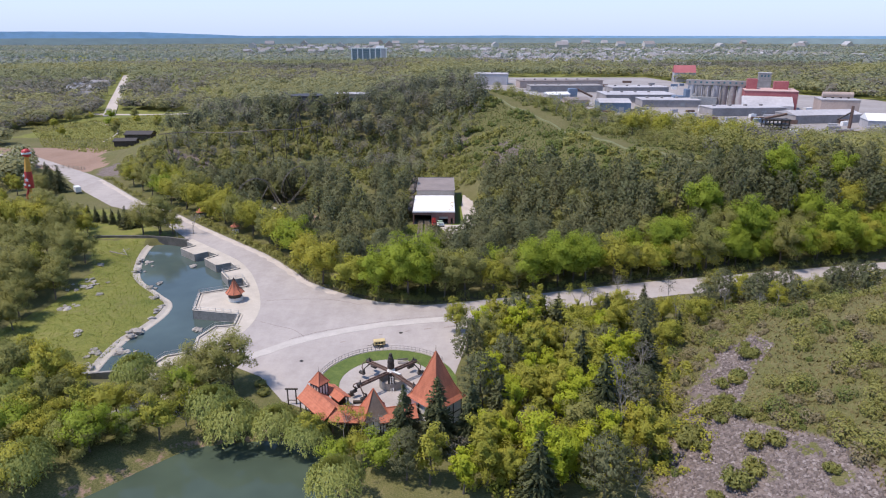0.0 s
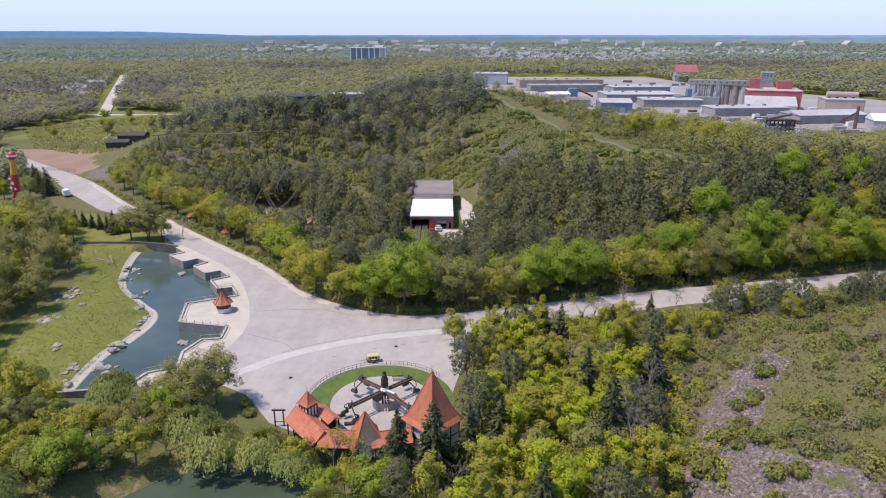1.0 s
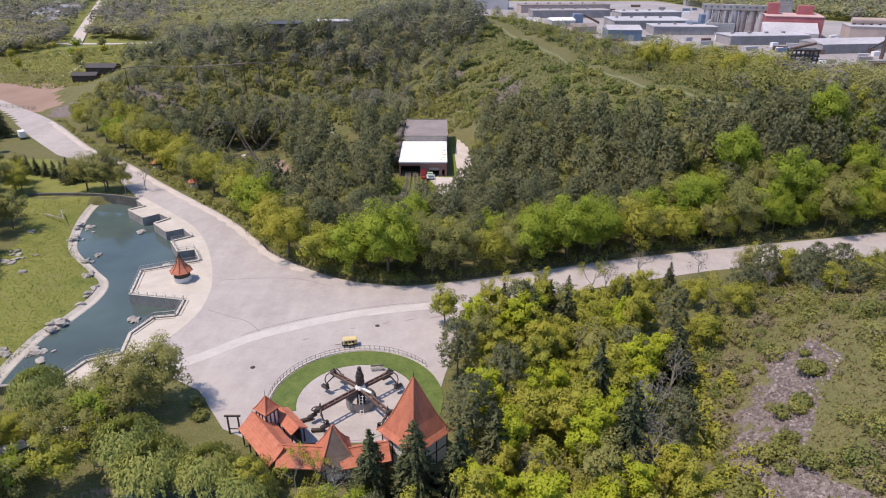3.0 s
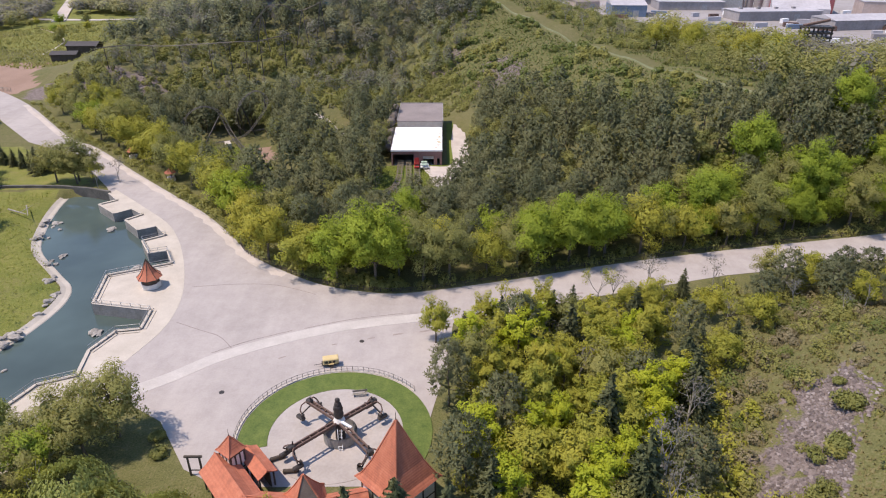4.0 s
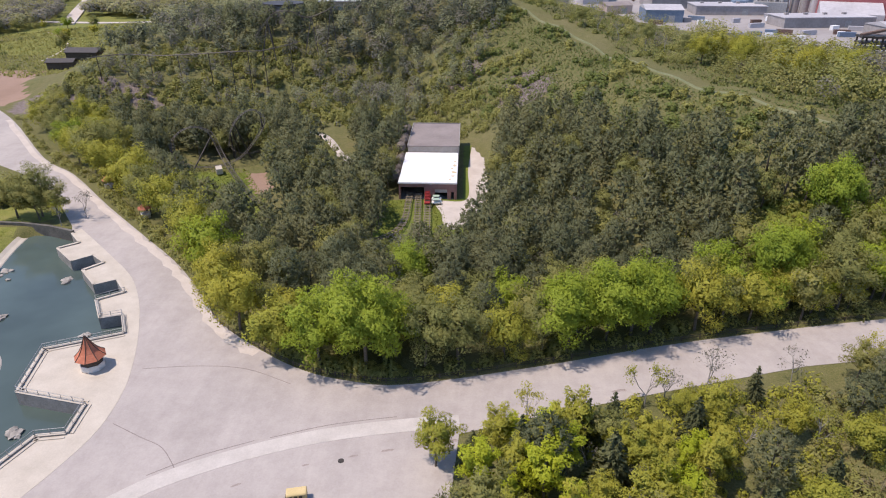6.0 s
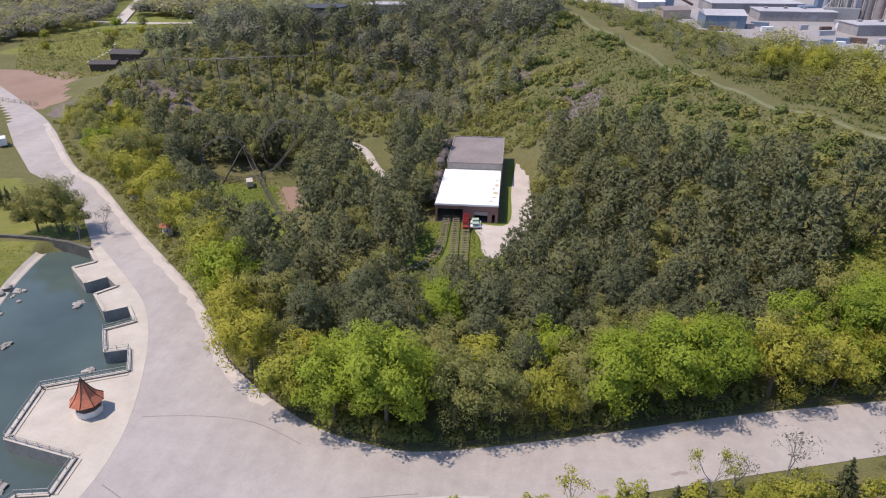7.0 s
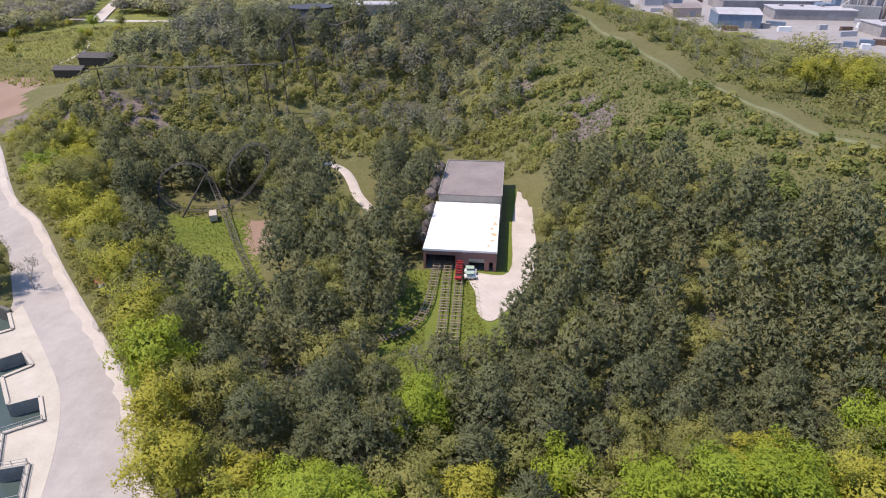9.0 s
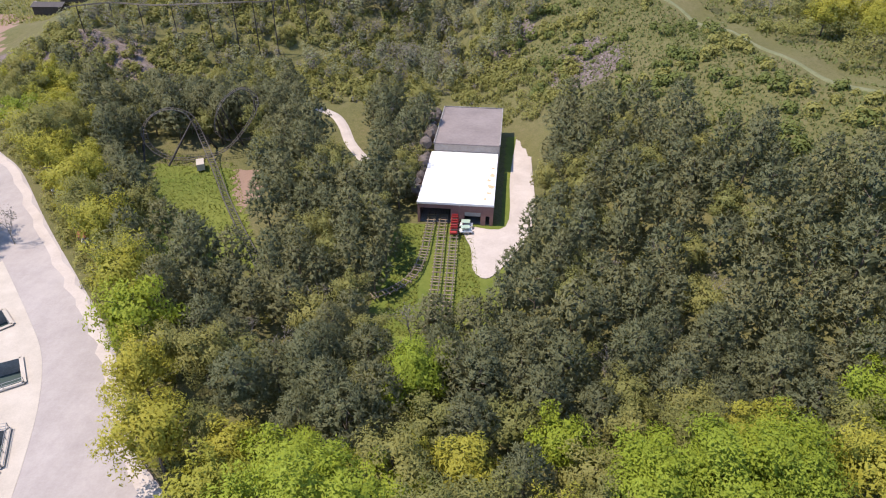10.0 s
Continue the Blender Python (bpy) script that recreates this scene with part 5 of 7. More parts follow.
# ---- sweeps ----
def sweep(points, r, sides=5):
    """One continuous bent tube."""
    pts = [Vector(p) for p in points]
    bm = bmesh.new()
    rings = []
    for i, p in enumerate(pts):
        d = (pts[min(i + 1, len(pts) - 1)] - pts[max(i - 1, 0)]).normalized()
        u = d.cross(Vector((0.13, 0.07, 1))).normalized()
        w = d.cross(u)
        rings.append([bm.verts.new(p + (u * math.cos(a) + w * math.sin(a)) * r) for a in [2 * math.pi * k / sides for k in range(sides)]])
    for a, b in zip(rings, rings[1:]):
        for k in range(sides):
            bm.faces.new((a[k], a[(k + 1) % sides], b[(k + 1) % sides], b[k]))
    bm.faces.new(rings[0][::-1])
    bm.faces.new(rings[-1])
    return bm


# ---- pool side ----
def rock(name_label, x, y, z, r, seed):
    g = np.random.default_rng(seed)
    bm = bmesh.new()
    bmesh.ops.create_icosphere(bm, subdivisions=2, radius=r)
    for v in bm.verts:
        k = noise.noise(v.co * (1.0 / r) + Vector((seed * 3.1, 0, 0))) + 0.5 * noise.noise(v.co * (2.6 / r) + Vector((0, seed * 1.7, 0)))
        v.co *= 1 + 0.6 * k
        v.co = Vector((round(v.co.x * 3.2 / r) * r / 3.2 * 0.5 + v.co.x * 0.5, v.co.y, round(v.co.z * 3 / r) * r / 3 * 0.6 + v.co.z * 0.4))
        v.co.z *= 0.5
        v.co.x *= 1.35
    ob = part("rock", bm, STONE)
    ob.matrix_world = pose(x, y, z, 0, 0, g.uniform(0, 360))
    return tagged(ob, name_label, "rock", "rocks round the pool")


def parapet():
    e = thing("parapet", 0, 0, 0, 0, "weathered concrete parapet wall along the zigzag pool edge", "wall")
    line = POOL_PIERS
    for a, b in zip(line, line[1:]):
        part("wall", band([a, b], 0.5, 0.3, -3.4), CONCRETE_OLD, e)
        part("coping", band([a, b], 0.56, 0.36, 0.3), CONCRETE, e, "pale concrete coping")
    for i, (a, b) in enumerate(zip(line[13:19], line[14:20])):
        d = (Vector(b) - Vector(a)).normalized()
        s = Vector((-d.y, d.x)) * 0.75
        part("step", band([Vector(a) + s, Vector(b) + s], 0.35, 0.2, 0.0), CONCRETE, e)
    return e


def pool_railing(first, last):
    e = thing("railing", 0, 0, 0, 0, "thin grey metal railing on the viewing pier's edge", "railing", "pier railings")
    line = POOL_PIERS[first:last]
    for a, b in zip(line, line[1:]):
        for z in (0.75, 1.25):
            part("rail", tubed((*a, z), (*b, z), 0.04, 0.04, 5), STEEL_GREY, e)
        n = max(1, int((Vector(b) - Vector(a)).length / 1.8))
        for k in range(n):
            q = Vector(a).lerp(Vector(b), k / n)
            part("post", tubed((q.x, q.y, 0.3), (q.x, q.y, 1.3), 0.05, 0.05, 5), STEEL_GREY, e)


parapet()
pool_railing(9, 20)
pool_railing(20, 23)
DECK_EDGE = smooth_line([(-82.5, 201.5), (-78.5, 197.7), (-67.7, 187.2), (-60.2, 179.3), (-54.8, 170.9), (-50.8, 162.5), (-47.5, 154), (-45, 145), (-44.5, 136), (-46.5, 128), (-49.0, 121.5)], 5)
tagged(part("pavement", slab(DECK_EDGE + POOL_PIERS[20::-1], 0.075, -0.3), CONCRETE), "sandy concrete deck of the viewing piers", "deck", kind="structure")
tagged(part("pavement", slab([(-53.2, 122.2), (-57.8, 119.8), (-59.8, 114.4), (-57, 110.5), (-51.5, 111.5), (-48.0, 116.5), (-48.8, 121.6)], 0.075, -3.2), CONCRETE), "sandy concrete deck of the near pier", "deck", kind="structure")
tagged(part("wall_dam", band([(-60.0, 114.0), (-70.0, 112.2), (-74, 111.5)], 0.6, 0.7, -3.3), CONCRETE_OLD), "low grey dam wall closing the pool", "wall", kind="structure")
tagged(part("wall_back", band([(-83.0, 199.0), (-90, 201.6), (-97, 203), (-106, 203.5), (-116, 203)], 0.7, 0.7, -3.3), WALL_DARK), "dark stone retaining wall behind the pool", "wall", kind="structure")
for k, (x, y, n, spread_x, spread_y) in enumerate(((-94.5, 160, 9, 2.6, 2.2), (-97.5, 163, 6, 1.6, 1.6), (-92.5, 146.5, 6, 1.2, 1.6), (-88.0, 177, 7, 1.4, 1.6), (-90.5, 183, 4, 1.0, 1.6), (-79.5, 164.5, 4, 0.8, 1.0), (-75, 155.5, 5, 0.7, 1.4), (-70.6, 146.5, 6, 0.6, 1.8), (-71.8, 133.5, 8, 0.6, 2.4), (-70.6, 126, 6, 1.0, 0.7), (-67.5, 126.4, 1, 0.2, 0.2), (-67.9, 123.3, 1, 0.2, 0.2), (-74.5, 124, 6, 0.9, 1.0), (-73.4, 117.5, 5, 0.6, 1.0), (-75.8, 180.8, 3, 0.8, 0.4), (-57.4, 137.5, 5, 0.9, 0.5), (-60.6, 161.3, 3, 0.5, 0.4), (-83.5, 131.5, 3, 0.8, 0.6), (-101, 177, 3, 0.8, 0.6), (-93, 185, 2, 0.8, 0.8))):
    for j in range(n):
        g = np.random.default_rng(k * 20 + j)
        x1, y1 = x + g.normal() * spread_x, y + g.normal() * spread_y
        wet = inside(np.array([x1]), np.array([y1]), POOL)[0]
        off = line_dist(np.array([x1]), np.array([y1]), POOL_BANK)[0][0]
        rock("flat grey boulder at the water's edge" if not wet else "pale boulder standing in the pool water", x1, y1, -1.9 if wet else -1.3 + min(1.3, max(0.0, off - 2) * 0.12), g.uniform(0.35, 0.85), k * 20 + j)


def driftwood():
    bm = bmesh.new()
    tube(bm, (-103, 188, 0.3), (-96.5, 184.5, 0.5), 0.22, 0.1, 7)
    tube(bm, (-100, 190.5, 0.25), (-95.5, 183.5, 0.6), 0.16, 0.08, 7)
    tube(bm, (-99, 186, 0.3), (-97, 188.5, 1.2), 0.1, 0.04, 6)
    tagged(part("driftwood", bm, BARK_GREY), "bleached dead logs lying on the lawn", "log")


driftwood()


def kiosk():
    e = thing("kiosk", -52.5, 150.2, 0.13, 10, "small octagonal kiosk with a pointed orange roof on the pier", "kiosk")
    n = 8
    bm = bmesh.new()
    rings = [(2.4, 2.15), (2.05, 2.5), (1.5, 3.05), (0.95, 3.9), (0.5, 4.9), (0.1, 5.85)]
    vs = [[bm.verts.new((r * math.cos(2 * math.pi * k / n), r * math.sin(2 * math.pi * k / n), z)) for k in range(n)] for r, z in rings]
    for a, b in zip(vs, vs[1:]):
        for k in range(n):
            bm.faces.new((a[k], a[(k + 1) % n], b[(k + 1) % n], b[k]))
    bm.faces.new(vs[-1])
    bm.faces.new(vs[0][::-1])
    part("roof", bm, ROOF_ORANGE, e)
    for k in range(n):
        a = 2 * math.pi * k / n
        part("rib", sweep([(r * math.cos(a), r * math.sin(a), z + 0.03) for r, z in rings], 0.06), WOOD_DARK, e)
    bm = bmesh.new()
    bmesh.ops.create_cone(bm, cap_ends=True, segments=8, radius1=1.85, radius2=1.85, depth=1.0, matrix=Matrix.Translation((0, 0, 0.5)))
    part("counter", bm, PLASTER, e, "white panelled lower wall")
    bm = bmesh.new()
    bmesh.ops.create_cone(bm, cap_ends=True, segments=8, radius1=1.7, radius2=1.7, depth=1.3, matrix=Matrix.Translation((0, 0, 1.6)))
    part("shutter", bm, WOOD_DARK, e, "dark closed shutters")
    part("finial", tubed((0, 0, 5.8), (0, 0, 6.3), 0.06, 0.02, 6), STEEL_DARK, e)


kiosk()

# ---- plaza ----
CONCRETE_PALE = plain("concrete_pale", (0.41, 0.37, 0.33), (0.57, 0.52, 0.47), 0.3, 0.9, fine=14)
tagged(part("pavement", band(smooth_line([(-47, 116), (-38.7, 121.6), (-32.5, 127), (-23.5, 132), (-13, 136), (-1, 138.6), (6, 139.5)], 6), 2.6, 0.075, -0.2), CONCRETE_PALE), "pale curved concrete band across the plaza", "paving band", kind="structure")


SHOULDER = [(x - 0.9, y - 1.0) for x, y in smooth_line(FOREST_EDGE[2:11], 8)]
tagged(part("pavement", band([(x + 0.35 * math.sin(k * 1.7), y + 0.3 * math.sin(k * 2.3)) for k, (x, y) in enumerate(SHOULDER)], 1.7, 0.058, -0.2), GRAVEL), "pale gritty shoulder along the wood's edge", "shoulder", kind="structure")


def crack(points, w=0.12):
    tagged(part("trim_crack", band(points, w, 0.062, 0.0), ROOF_GREY), "dark crack in the asphalt", "crack", kind="structure")


for line in ([(-43, 137.5), (-38, 135), (-34, 133), (-30.5, 129)], [(-44.5, 150), (-36, 151), (-28, 150.5), (-20, 147)], [(-34, 128.2), (-29, 131.5), (-22, 134.8)], [(-20, 135.4), (-12, 138.3), (-3, 140.2)]):
    crack(smooth_line(line, 5))


def manhole(x, y):
    bm = bmesh.new()
    bmesh.ops.create_cone(bm, cap_ends=True, segments=16, radius1=0.42, radius2=0.4, depth=0.06, matrix=Matrix.Translation((x, y, 0.07)))
    tagged(part("manhole_cover", bm, STEEL_DARK), "round dark manhole cover in the plaza", "manhole cover")


manhole(-29.2, 118.3)
manhole(-9.5, 131.5)


def arc(r, a0, a1, n, cx=RIDE[0], cy=RIDE[1]):
    return [(cx + r * math.cos(radians(a0 + (a1 - a0) * k / n)), cy + r * math.sin(radians(a0 + (a1 - a0) * k / n))) for k in range(n + 1)]


PAD = plain("pad_concrete", (0.33, 0.29, 0.255), (0.47, 0.415, 0.37), 0.25, 0.92, fine=9)
LAWN = foliage("mown_grass", (0.065, 0.105, 0.02), (0.14, 0.175, 0.04), 0.0, 0.0, 0.0, 0.6)
tagged(part("lawn", slab(arc(13.4, -28, 196, 40) + arc(9.3, 196, -28, 40), 0.12, -0.2), LAWN), "ring of mown green grass round the ride", "lawn", kind="structure")
tagged(part("pavement", slab(arc(9.26, 0, 352.5, 47), 0.10, -0.2), PAD), "round pale concrete pad of the ride", "pavement", kind="structure")


def ring_fence():
    e = thing("fence", 0, 0, 0, 0, "low grey metal railing curving round the ride's lawn", "fence")
    pts = arc(13.75, 200, 40, 44)
    for z in (0.5, 1.0):
        part("rail", sweep([(*a, z) for a in pts], 0.03), STEEL_MESH, e)
    for a in pts:
        part("post", tubed((*a, 0.0), (*a, 1.05), 0.04, 0.04, 6), STEEL_MESH, e)
    part("kerb", band(pts, 0.3, 0.16, -0.1), CONCRETE, e)


ring_fence()


def spin_ride():
    cx, cy = -9.9, 108.6
    e = thing("fairground_ride", cx, cy, 0.1, 0, "four-armed spinning fairground ride with a dark figure on the hub", "fairground ride")
    bm = bmesh.new()
    bmesh.ops.create_cone(bm, cap_ends=False, segments=28, radius1=2.3, radius2=2.3, depth=1.5, matrix=Matrix.Translation((0, 0, 0.75)))
    bmesh.ops.create_cone(bm, cap_ends=False, segments=28, radius1=2.1, radius2=2.1, depth=1.5, matrix=Matrix.Translation((0, 0, 0.75)))
    part("drum", bm, CONCRETE_OLD, e)
    part("column", tubed((0, 0, 0), (0, 0, 3.2), 0.7, 0.55, 14), STEEL_DARK, e)
    part("collar", tubed((0, 0, 3.1), (0, 0, 3.6), 0.85, 0.55, 18), PLASTER, e, "white hub collar")
    for dx, dy in ((-4.5, 3.7), (4.1, 3.7), (-5.2, -5.0), (4.6, -5.7)):
        d = Vector((dx, dy, 0))
        ln, ang = d.length, math.degrees(math.atan2(dy, dx))
        m = Matrix.Rotation(radians(ang), 4, "Z")
        bm = bmesh.new()
        for s in (-0.28, 0.28):
            box(bm, ln / 2 + 0.2, s, 3.0, ln, 0.2, 0.45, 0, 0.03, m)
        for k in range(6):
            box(bm, 0.9 + k * (ln - 1) / 5, 0, 3.0, 0.14, 0.5, 0.3, m=m)
        arm = part("arm", bm, STEEL_RUST, e, "brown girder arm")
        bm = bmesh.new()
        tube(bm, m @ Vector((ln, 0, 2.4)), m @ Vector((ln, 0, 4.0)), 0.16, 0.1, 8)
        part("pivot", bm, STEEL_DARK, arm)
        part("tip_block", boxed(ln + 0.25, 0, 3.1, 0.9, 0.75, 0.8, 0, 0.12, m), STEEL_DARK, arm)
        for sg in (-1, 1):
            part("claw", sweep([m @ Vector(v) for v in ((ln - 0.2, sg * 0.2, 3.2), (ln + 0.4, sg * 0.6, 3.3), (ln + 0.7, sg * 1.1, 2.9), (ln + 0.6, sg * 1.5, 2.3), (ln + 0.2, sg * 1.6, 1.8))], 0.1, 6), STEEL_RUST, arm, "curved brown gondola claw")
            bm = bmesh.new()
            p, q = m @ Vector((ln, 0, 2.6)), m @ Vector((ln + 0.5, sg * 1.6, 1.5))
            tube(bm, p, q, 0.12, 0.1, 6)
            w = Matrix.Translation(q) @ m
            box(bm, 0, 0, -0.35, 1.5, 0.65, 0.6, 0, 0.15, w)
            box(bm, -0.5, 0, 0.15, 0.25, 0.55, 0.6, 0, 0.08, w)
            part("gondola", bm, STEEL_DARK, arm, "small dark gondola")
    part("cross_beam", boxed(0.9, -0.9, 3.25, 2.4, 0.35, 0.2, -38), PAINT_WHITE, e)
    bm = bmesh.new()
    for k in range(2):
        tube(bm, (0.15 + k * 0.5, -2.6, 0.0), (-0.1 + k * 0.5, -1.2, 2.6), 0.05, 0.05, 5)
    for k in range(7):
        tube(bm, (0.12, -2.5 + k * 0.2, 0.2 + k * 0.36), (0.62, -2.5 + k * 0.2, 0.2 + k * 0.36), 0.035, 0.035, 4)
    part("ladder", bm, PAINT_WHITE, e)


spin_ride()


def figure_statue():
    bm = bmesh.new()
    for z, r, s in ((0.6, 0.72, 1.0), (1.45, 0.68, 1.1), (2.2, 0.5, 0.9), (2.9, 0.36, 0.9)):
        bmesh.ops.create_icosphere(bm, subdivisions=2, radius=r, matrix=Matrix.Translation((0, 0, z)) @ Matrix.Diagonal((1, 0.85, 1.25 * s, 1)))
    ob = part("statue", bm, STEEL_DARK)
    ob.matrix_world = pose(-9.9, 108.6, 3.7)
    tagged(ob, "dark weathered statue standing on the ride's hub", "statue")


figure_statue()


def bench(x, y, turn, label="pale slatted bench beside the ride's pad"):
    e = thing("bench", x, y, 0.1, turn, label, "bench", "benches of the ride")
    for k in range(3):
        part("slat", boxed(0, -0.18 + k * 0.18, 0.46, 2.2, 0.14, 0.05), WOOD_GREY, e)
    part("backrest", boxed(0, 0.32, 0.75, 2.2, 0.05, 0.35), WOOD_GREY, e)
    for s in (-0.9, 0.9):
        part("leg", boxed(s, 0.05, 0.22, 0.08, 0.5, 0.44), STEEL_GREY, e)


bench(-8.2, 117.3, 8)


def planter_log(x, y, turn):
    ob = part("hitching_log", tubed((-1, 0, 0.35), (1, 0, 0.35), 0.3, 0.28, 10), WOOD_DARK)
    ob.matrix_world = pose(x, y, 0.05, 0, 0, turn)
    tagged(ob, "short dark log lying at the pad's edge", "log", "logs by the pad")


planter_log(-17.6, 104.6, 25)
planter_log(-15.4, 102.3, 5)


def generator():
    e = thing("generator_trailer", -13.9, 124.9, 0.05, 12, "small yellow towed generator parked by the railing", "trailer")
    part("body", boxed(0.2, 0, 1.05, 2.5, 1.35, 1.0, bev=0.12), PAINT_YELLOW, e)
    part("chassis", boxed(0.1, 0, 0.5, 2.7, 1.2, 0.12), STEEL_DARK, e)
    part("drawbar", tubed((-1.2, 0, 0.5), (-2.4, 0, 0.42), 0.06, 0.05, 6), STEEL_DARK, e)
    for s in (-0.78, 0.78):
        bm = bmesh.new()
        tube(bm, (0.2, s - 0.1, 0.35), (0.2, s + 0.1, 0.35), 0.35, 0.35, 14)
        w = part("wheel", bm, STEEL_DARK, e)
        part("mudguard", boxed(0.2, s, 0.76, 0.9, 0.26, 0.06, bev=0.02), PAINT_YELLOW, e)
    for k in range(3):
        part("grille", boxed(-0.5 + k * 0.6, -0.69, 1.1, 0.4, 0.03, 0.4), STEEL_DARK, e)


generator()


# ---- pavilions with orange roofs ----
def tent_roof(n, rings, turn=0.0):
    bm = bmesh.new()
    vs = [[bm.verts.new((r * math.cos(2 * math.pi * k / n + radians(turn)), r * math.sin(2 * math.pi * k / n + radians(turn)), z)) for k in range(n)] for r, z in rings]
    for a, b in zip(vs, vs[1:]):
        for k in range(n):
            bm.faces.new((a[k], a[(k + 1) % n], b[(k + 1) % n], b[k]))
    bm.faces.new(vs[-1])
    bm.faces.new(vs[0][::-1])
    return bm


def hip_ribs(e, n, rings, turn=0.0):
    for k in range(n):
        a = 2 * math.pi * k / n + radians(turn)
        part("ridge_cap", sweep([(r * math.cos(a), r * math.sin(a), z) for r, z in rings], 0.1), ROOF_ORANGE, e)


def half_timber(e, r, h, n, turn, name="wall"):
    """White panels between dark posts, on n sides."""
    for k in range(n):
        a0, a1 = 2 * math.pi * k / n + radians(turn), 2 * math.pi * (k + 1) / n + radians(turn)
        p, q = Vector((r * math.cos(a0), r * math.sin(a0), 0)), Vector((r * math.cos(a1), r * math.sin(a1), 0))
        mid, ang = (p + q) / 2, math.degrees(math.atan2(q.y - p.y, q.x - p.x))
        w = part(name, boxed(mid.x, mid.y, h / 2, (q - p).length, 0.2, h, ang), PLASTER, e, "white plaster panel wall")
        for u in (0.0, 0.33, 0.67):
            c = p.lerp(q, u)
            part("post", boxed(c.x, c.y, h / 2, 0.24, 0.26, h, ang), WOOD_DARK, w)
        for z in (h * 0.45, h - 0.12):
            part("beam", boxed(mid.x, mid.y, z, (q - p).length, 0.26, 0.2, ang), WOOD_DARK, w)


def big_tent():
    e = thing("pavilion", -1.2, 97.4, 0.05, 0, "tall pavilion with a steep flared orange tiled roof", "pavilion")
    rings = [(5.2, 4.5), (4.3, 5.2), (3.05, 7.1), (1.65, 9.9), (0.08, 13.1)]
    part("roof", tent_roof(4, rings, 0), ROOF_ORANGE, e)
    hip_ribs(e, 4, rings, 0)
    half_timber(e, 4.3, 4.7, 4, 0)
    part("finial", tubed((0, 0, 13), (0, 0, 14.3), 0.07, 0.02, 6), STEEL_DARK, e)


big_tent()


def small_tent():
    e = thing("gatehouse", -22.2, 101.6, 0.05, 0, "small gatehouse with a pointed orange roof and finial", "gatehouse")
    rings = [(1.9, 4.9), (1.45, 5.25), (0.8, 6.0), (0.06, 6.9)]
    part("roof", tent_roof(4, rings, 8), ROOF_ORANGE, e)
    hip_ribs(e, 4, rings, 8)
    half_timber(e, 1.4, 4.7, 4, 8)
    part("finial", tubed((0, 0, 6.8), (0, 0, 8.0), 0.05, 0.015, 6), STEEL_DARK, e)


small_tent()


def gable_wing(x1, y1, x2, y2, ridge, eave, half, label):
    """A long roof between two points, open below on posts."""
    p, q = Vector((x1, y1, 0)), Vector((x2, y2, 0))
    ln, ang = (q - p).length, math.degrees(math.atan2(y2 - y1, x2 - x1))
    e = thing("covered_walk", x1, y1, 0.05, ang, label, "covered walk")
    for s in (-1, 1):
        bm = bmesh.new()
        rows = []
        for x in (-0.4, ln + 0.4):
            rows.append([bm.verts.new((x, 0, ridge)), bm.verts.new((x, s * half * 0.55, eave + (ridge - eave) * 0.36)), bm.verts.new((x, s * half, eave)), bm.verts.new((x, s * half, eave - 0.16)), bm.verts.new((x, 0, ridge - 0.2))])
        for k in range(5):
            bm.faces.new((rows[0][k], rows[0][(k + 1) % 5], rows[1][(k + 1) % 5], rows[1][k]))
        bm.faces.new(rows[0])
        bm.faces.new(rows[1][::-1])
        bmesh.ops.recalc_face_normals(bm, faces=bm.faces)
        part("roof_slope", bm, ROOF_ORANGE, e)
    part("ridge_cap", tubed((-0.4, 0, ridge), (ln + 0.4, 0, ridge), 0.1, 0.1, 6), ROOF_ORANGE, e)
    part("wall", boxed(ln / 2, half * 0.35, eave / 2 - 0.2, ln - 0.4, 0.15, eave - 0.4), WOOD_DARK, e, "dark timber inner wall")
    for k in range(int(ln // 2) + 1):
        for s in (-1, 1):
            part("post", boxed(0.2 + k * (ln - 0.4) / max(1, int(ln // 2)), s * (half - 0.35), eave / 2, 0.18, 0.18, eave), WOOD_DARK, e)


gable_wing(-24.0, 101.0, -18.4, 94.2, 4.5, 2.7, 2.3, "covered entrance walk with faded orange tiled roof")
gable_wing(-18.6, 94.6, -12.8, 94.2, 4.4, 2.7, 2.3, "covered walk with orange tiled roof joining the gable")
gable_wing(-10.6, 94.0, -5.0, 95.4, 4.2, 2.7, 2.1, "covered walk with orange tiled roof leading to the pavilion")
gable_wing(-20.8, 103.4, -17.6, 99.6, 3.4, 2.7, 1.3, "small brown-roofed canopy beside the entrance walk")


ROOF_BROWN = plain("roof_brown", (0.12, 0.085, 0.065), (0.24, 0.18, 0.14), 0.8, 0.9, fine=7)


def entry_gable():
    e = thing("entrance_gable", -11.7, 94.7, 0.05, 0, "steep entrance gable with orange sides and grey front", "gable")
    rings = [(3.5, 2.8), (2.6, 3.7), (1.4, 5.4), (0.06, 7.6)]
    for k in range(4):
        bm = bmesh.new()
        a0, a1 = radians(90 * k - 25), radians(90 * k + 65)
        edge = [(bm.verts.new((r * math.cos(a0), r * math.sin(a0), z)), bm.verts.new((r * math.cos(a1), r * math.sin(a1), z))) for r, z in rings]
        low = [bm.verts.new((*(v.co * 0.94)[:2], v.co.z - 0.12)) for v in edge[0]]
        for (a, b), (c, d) in zip([low] + edge, edge):
            bm.faces.new((a, b, d, c))
        part("roof_slope", bm, ROOF_BROWN if k == 3 else ROOF_ORANGE, e, "dark brown roof slope" if k == 3 else "")
    hip_ribs(e, 4, rings, -25)
    half_timber(e, 2.4, 3.1, 4, -25)


entry_gable()


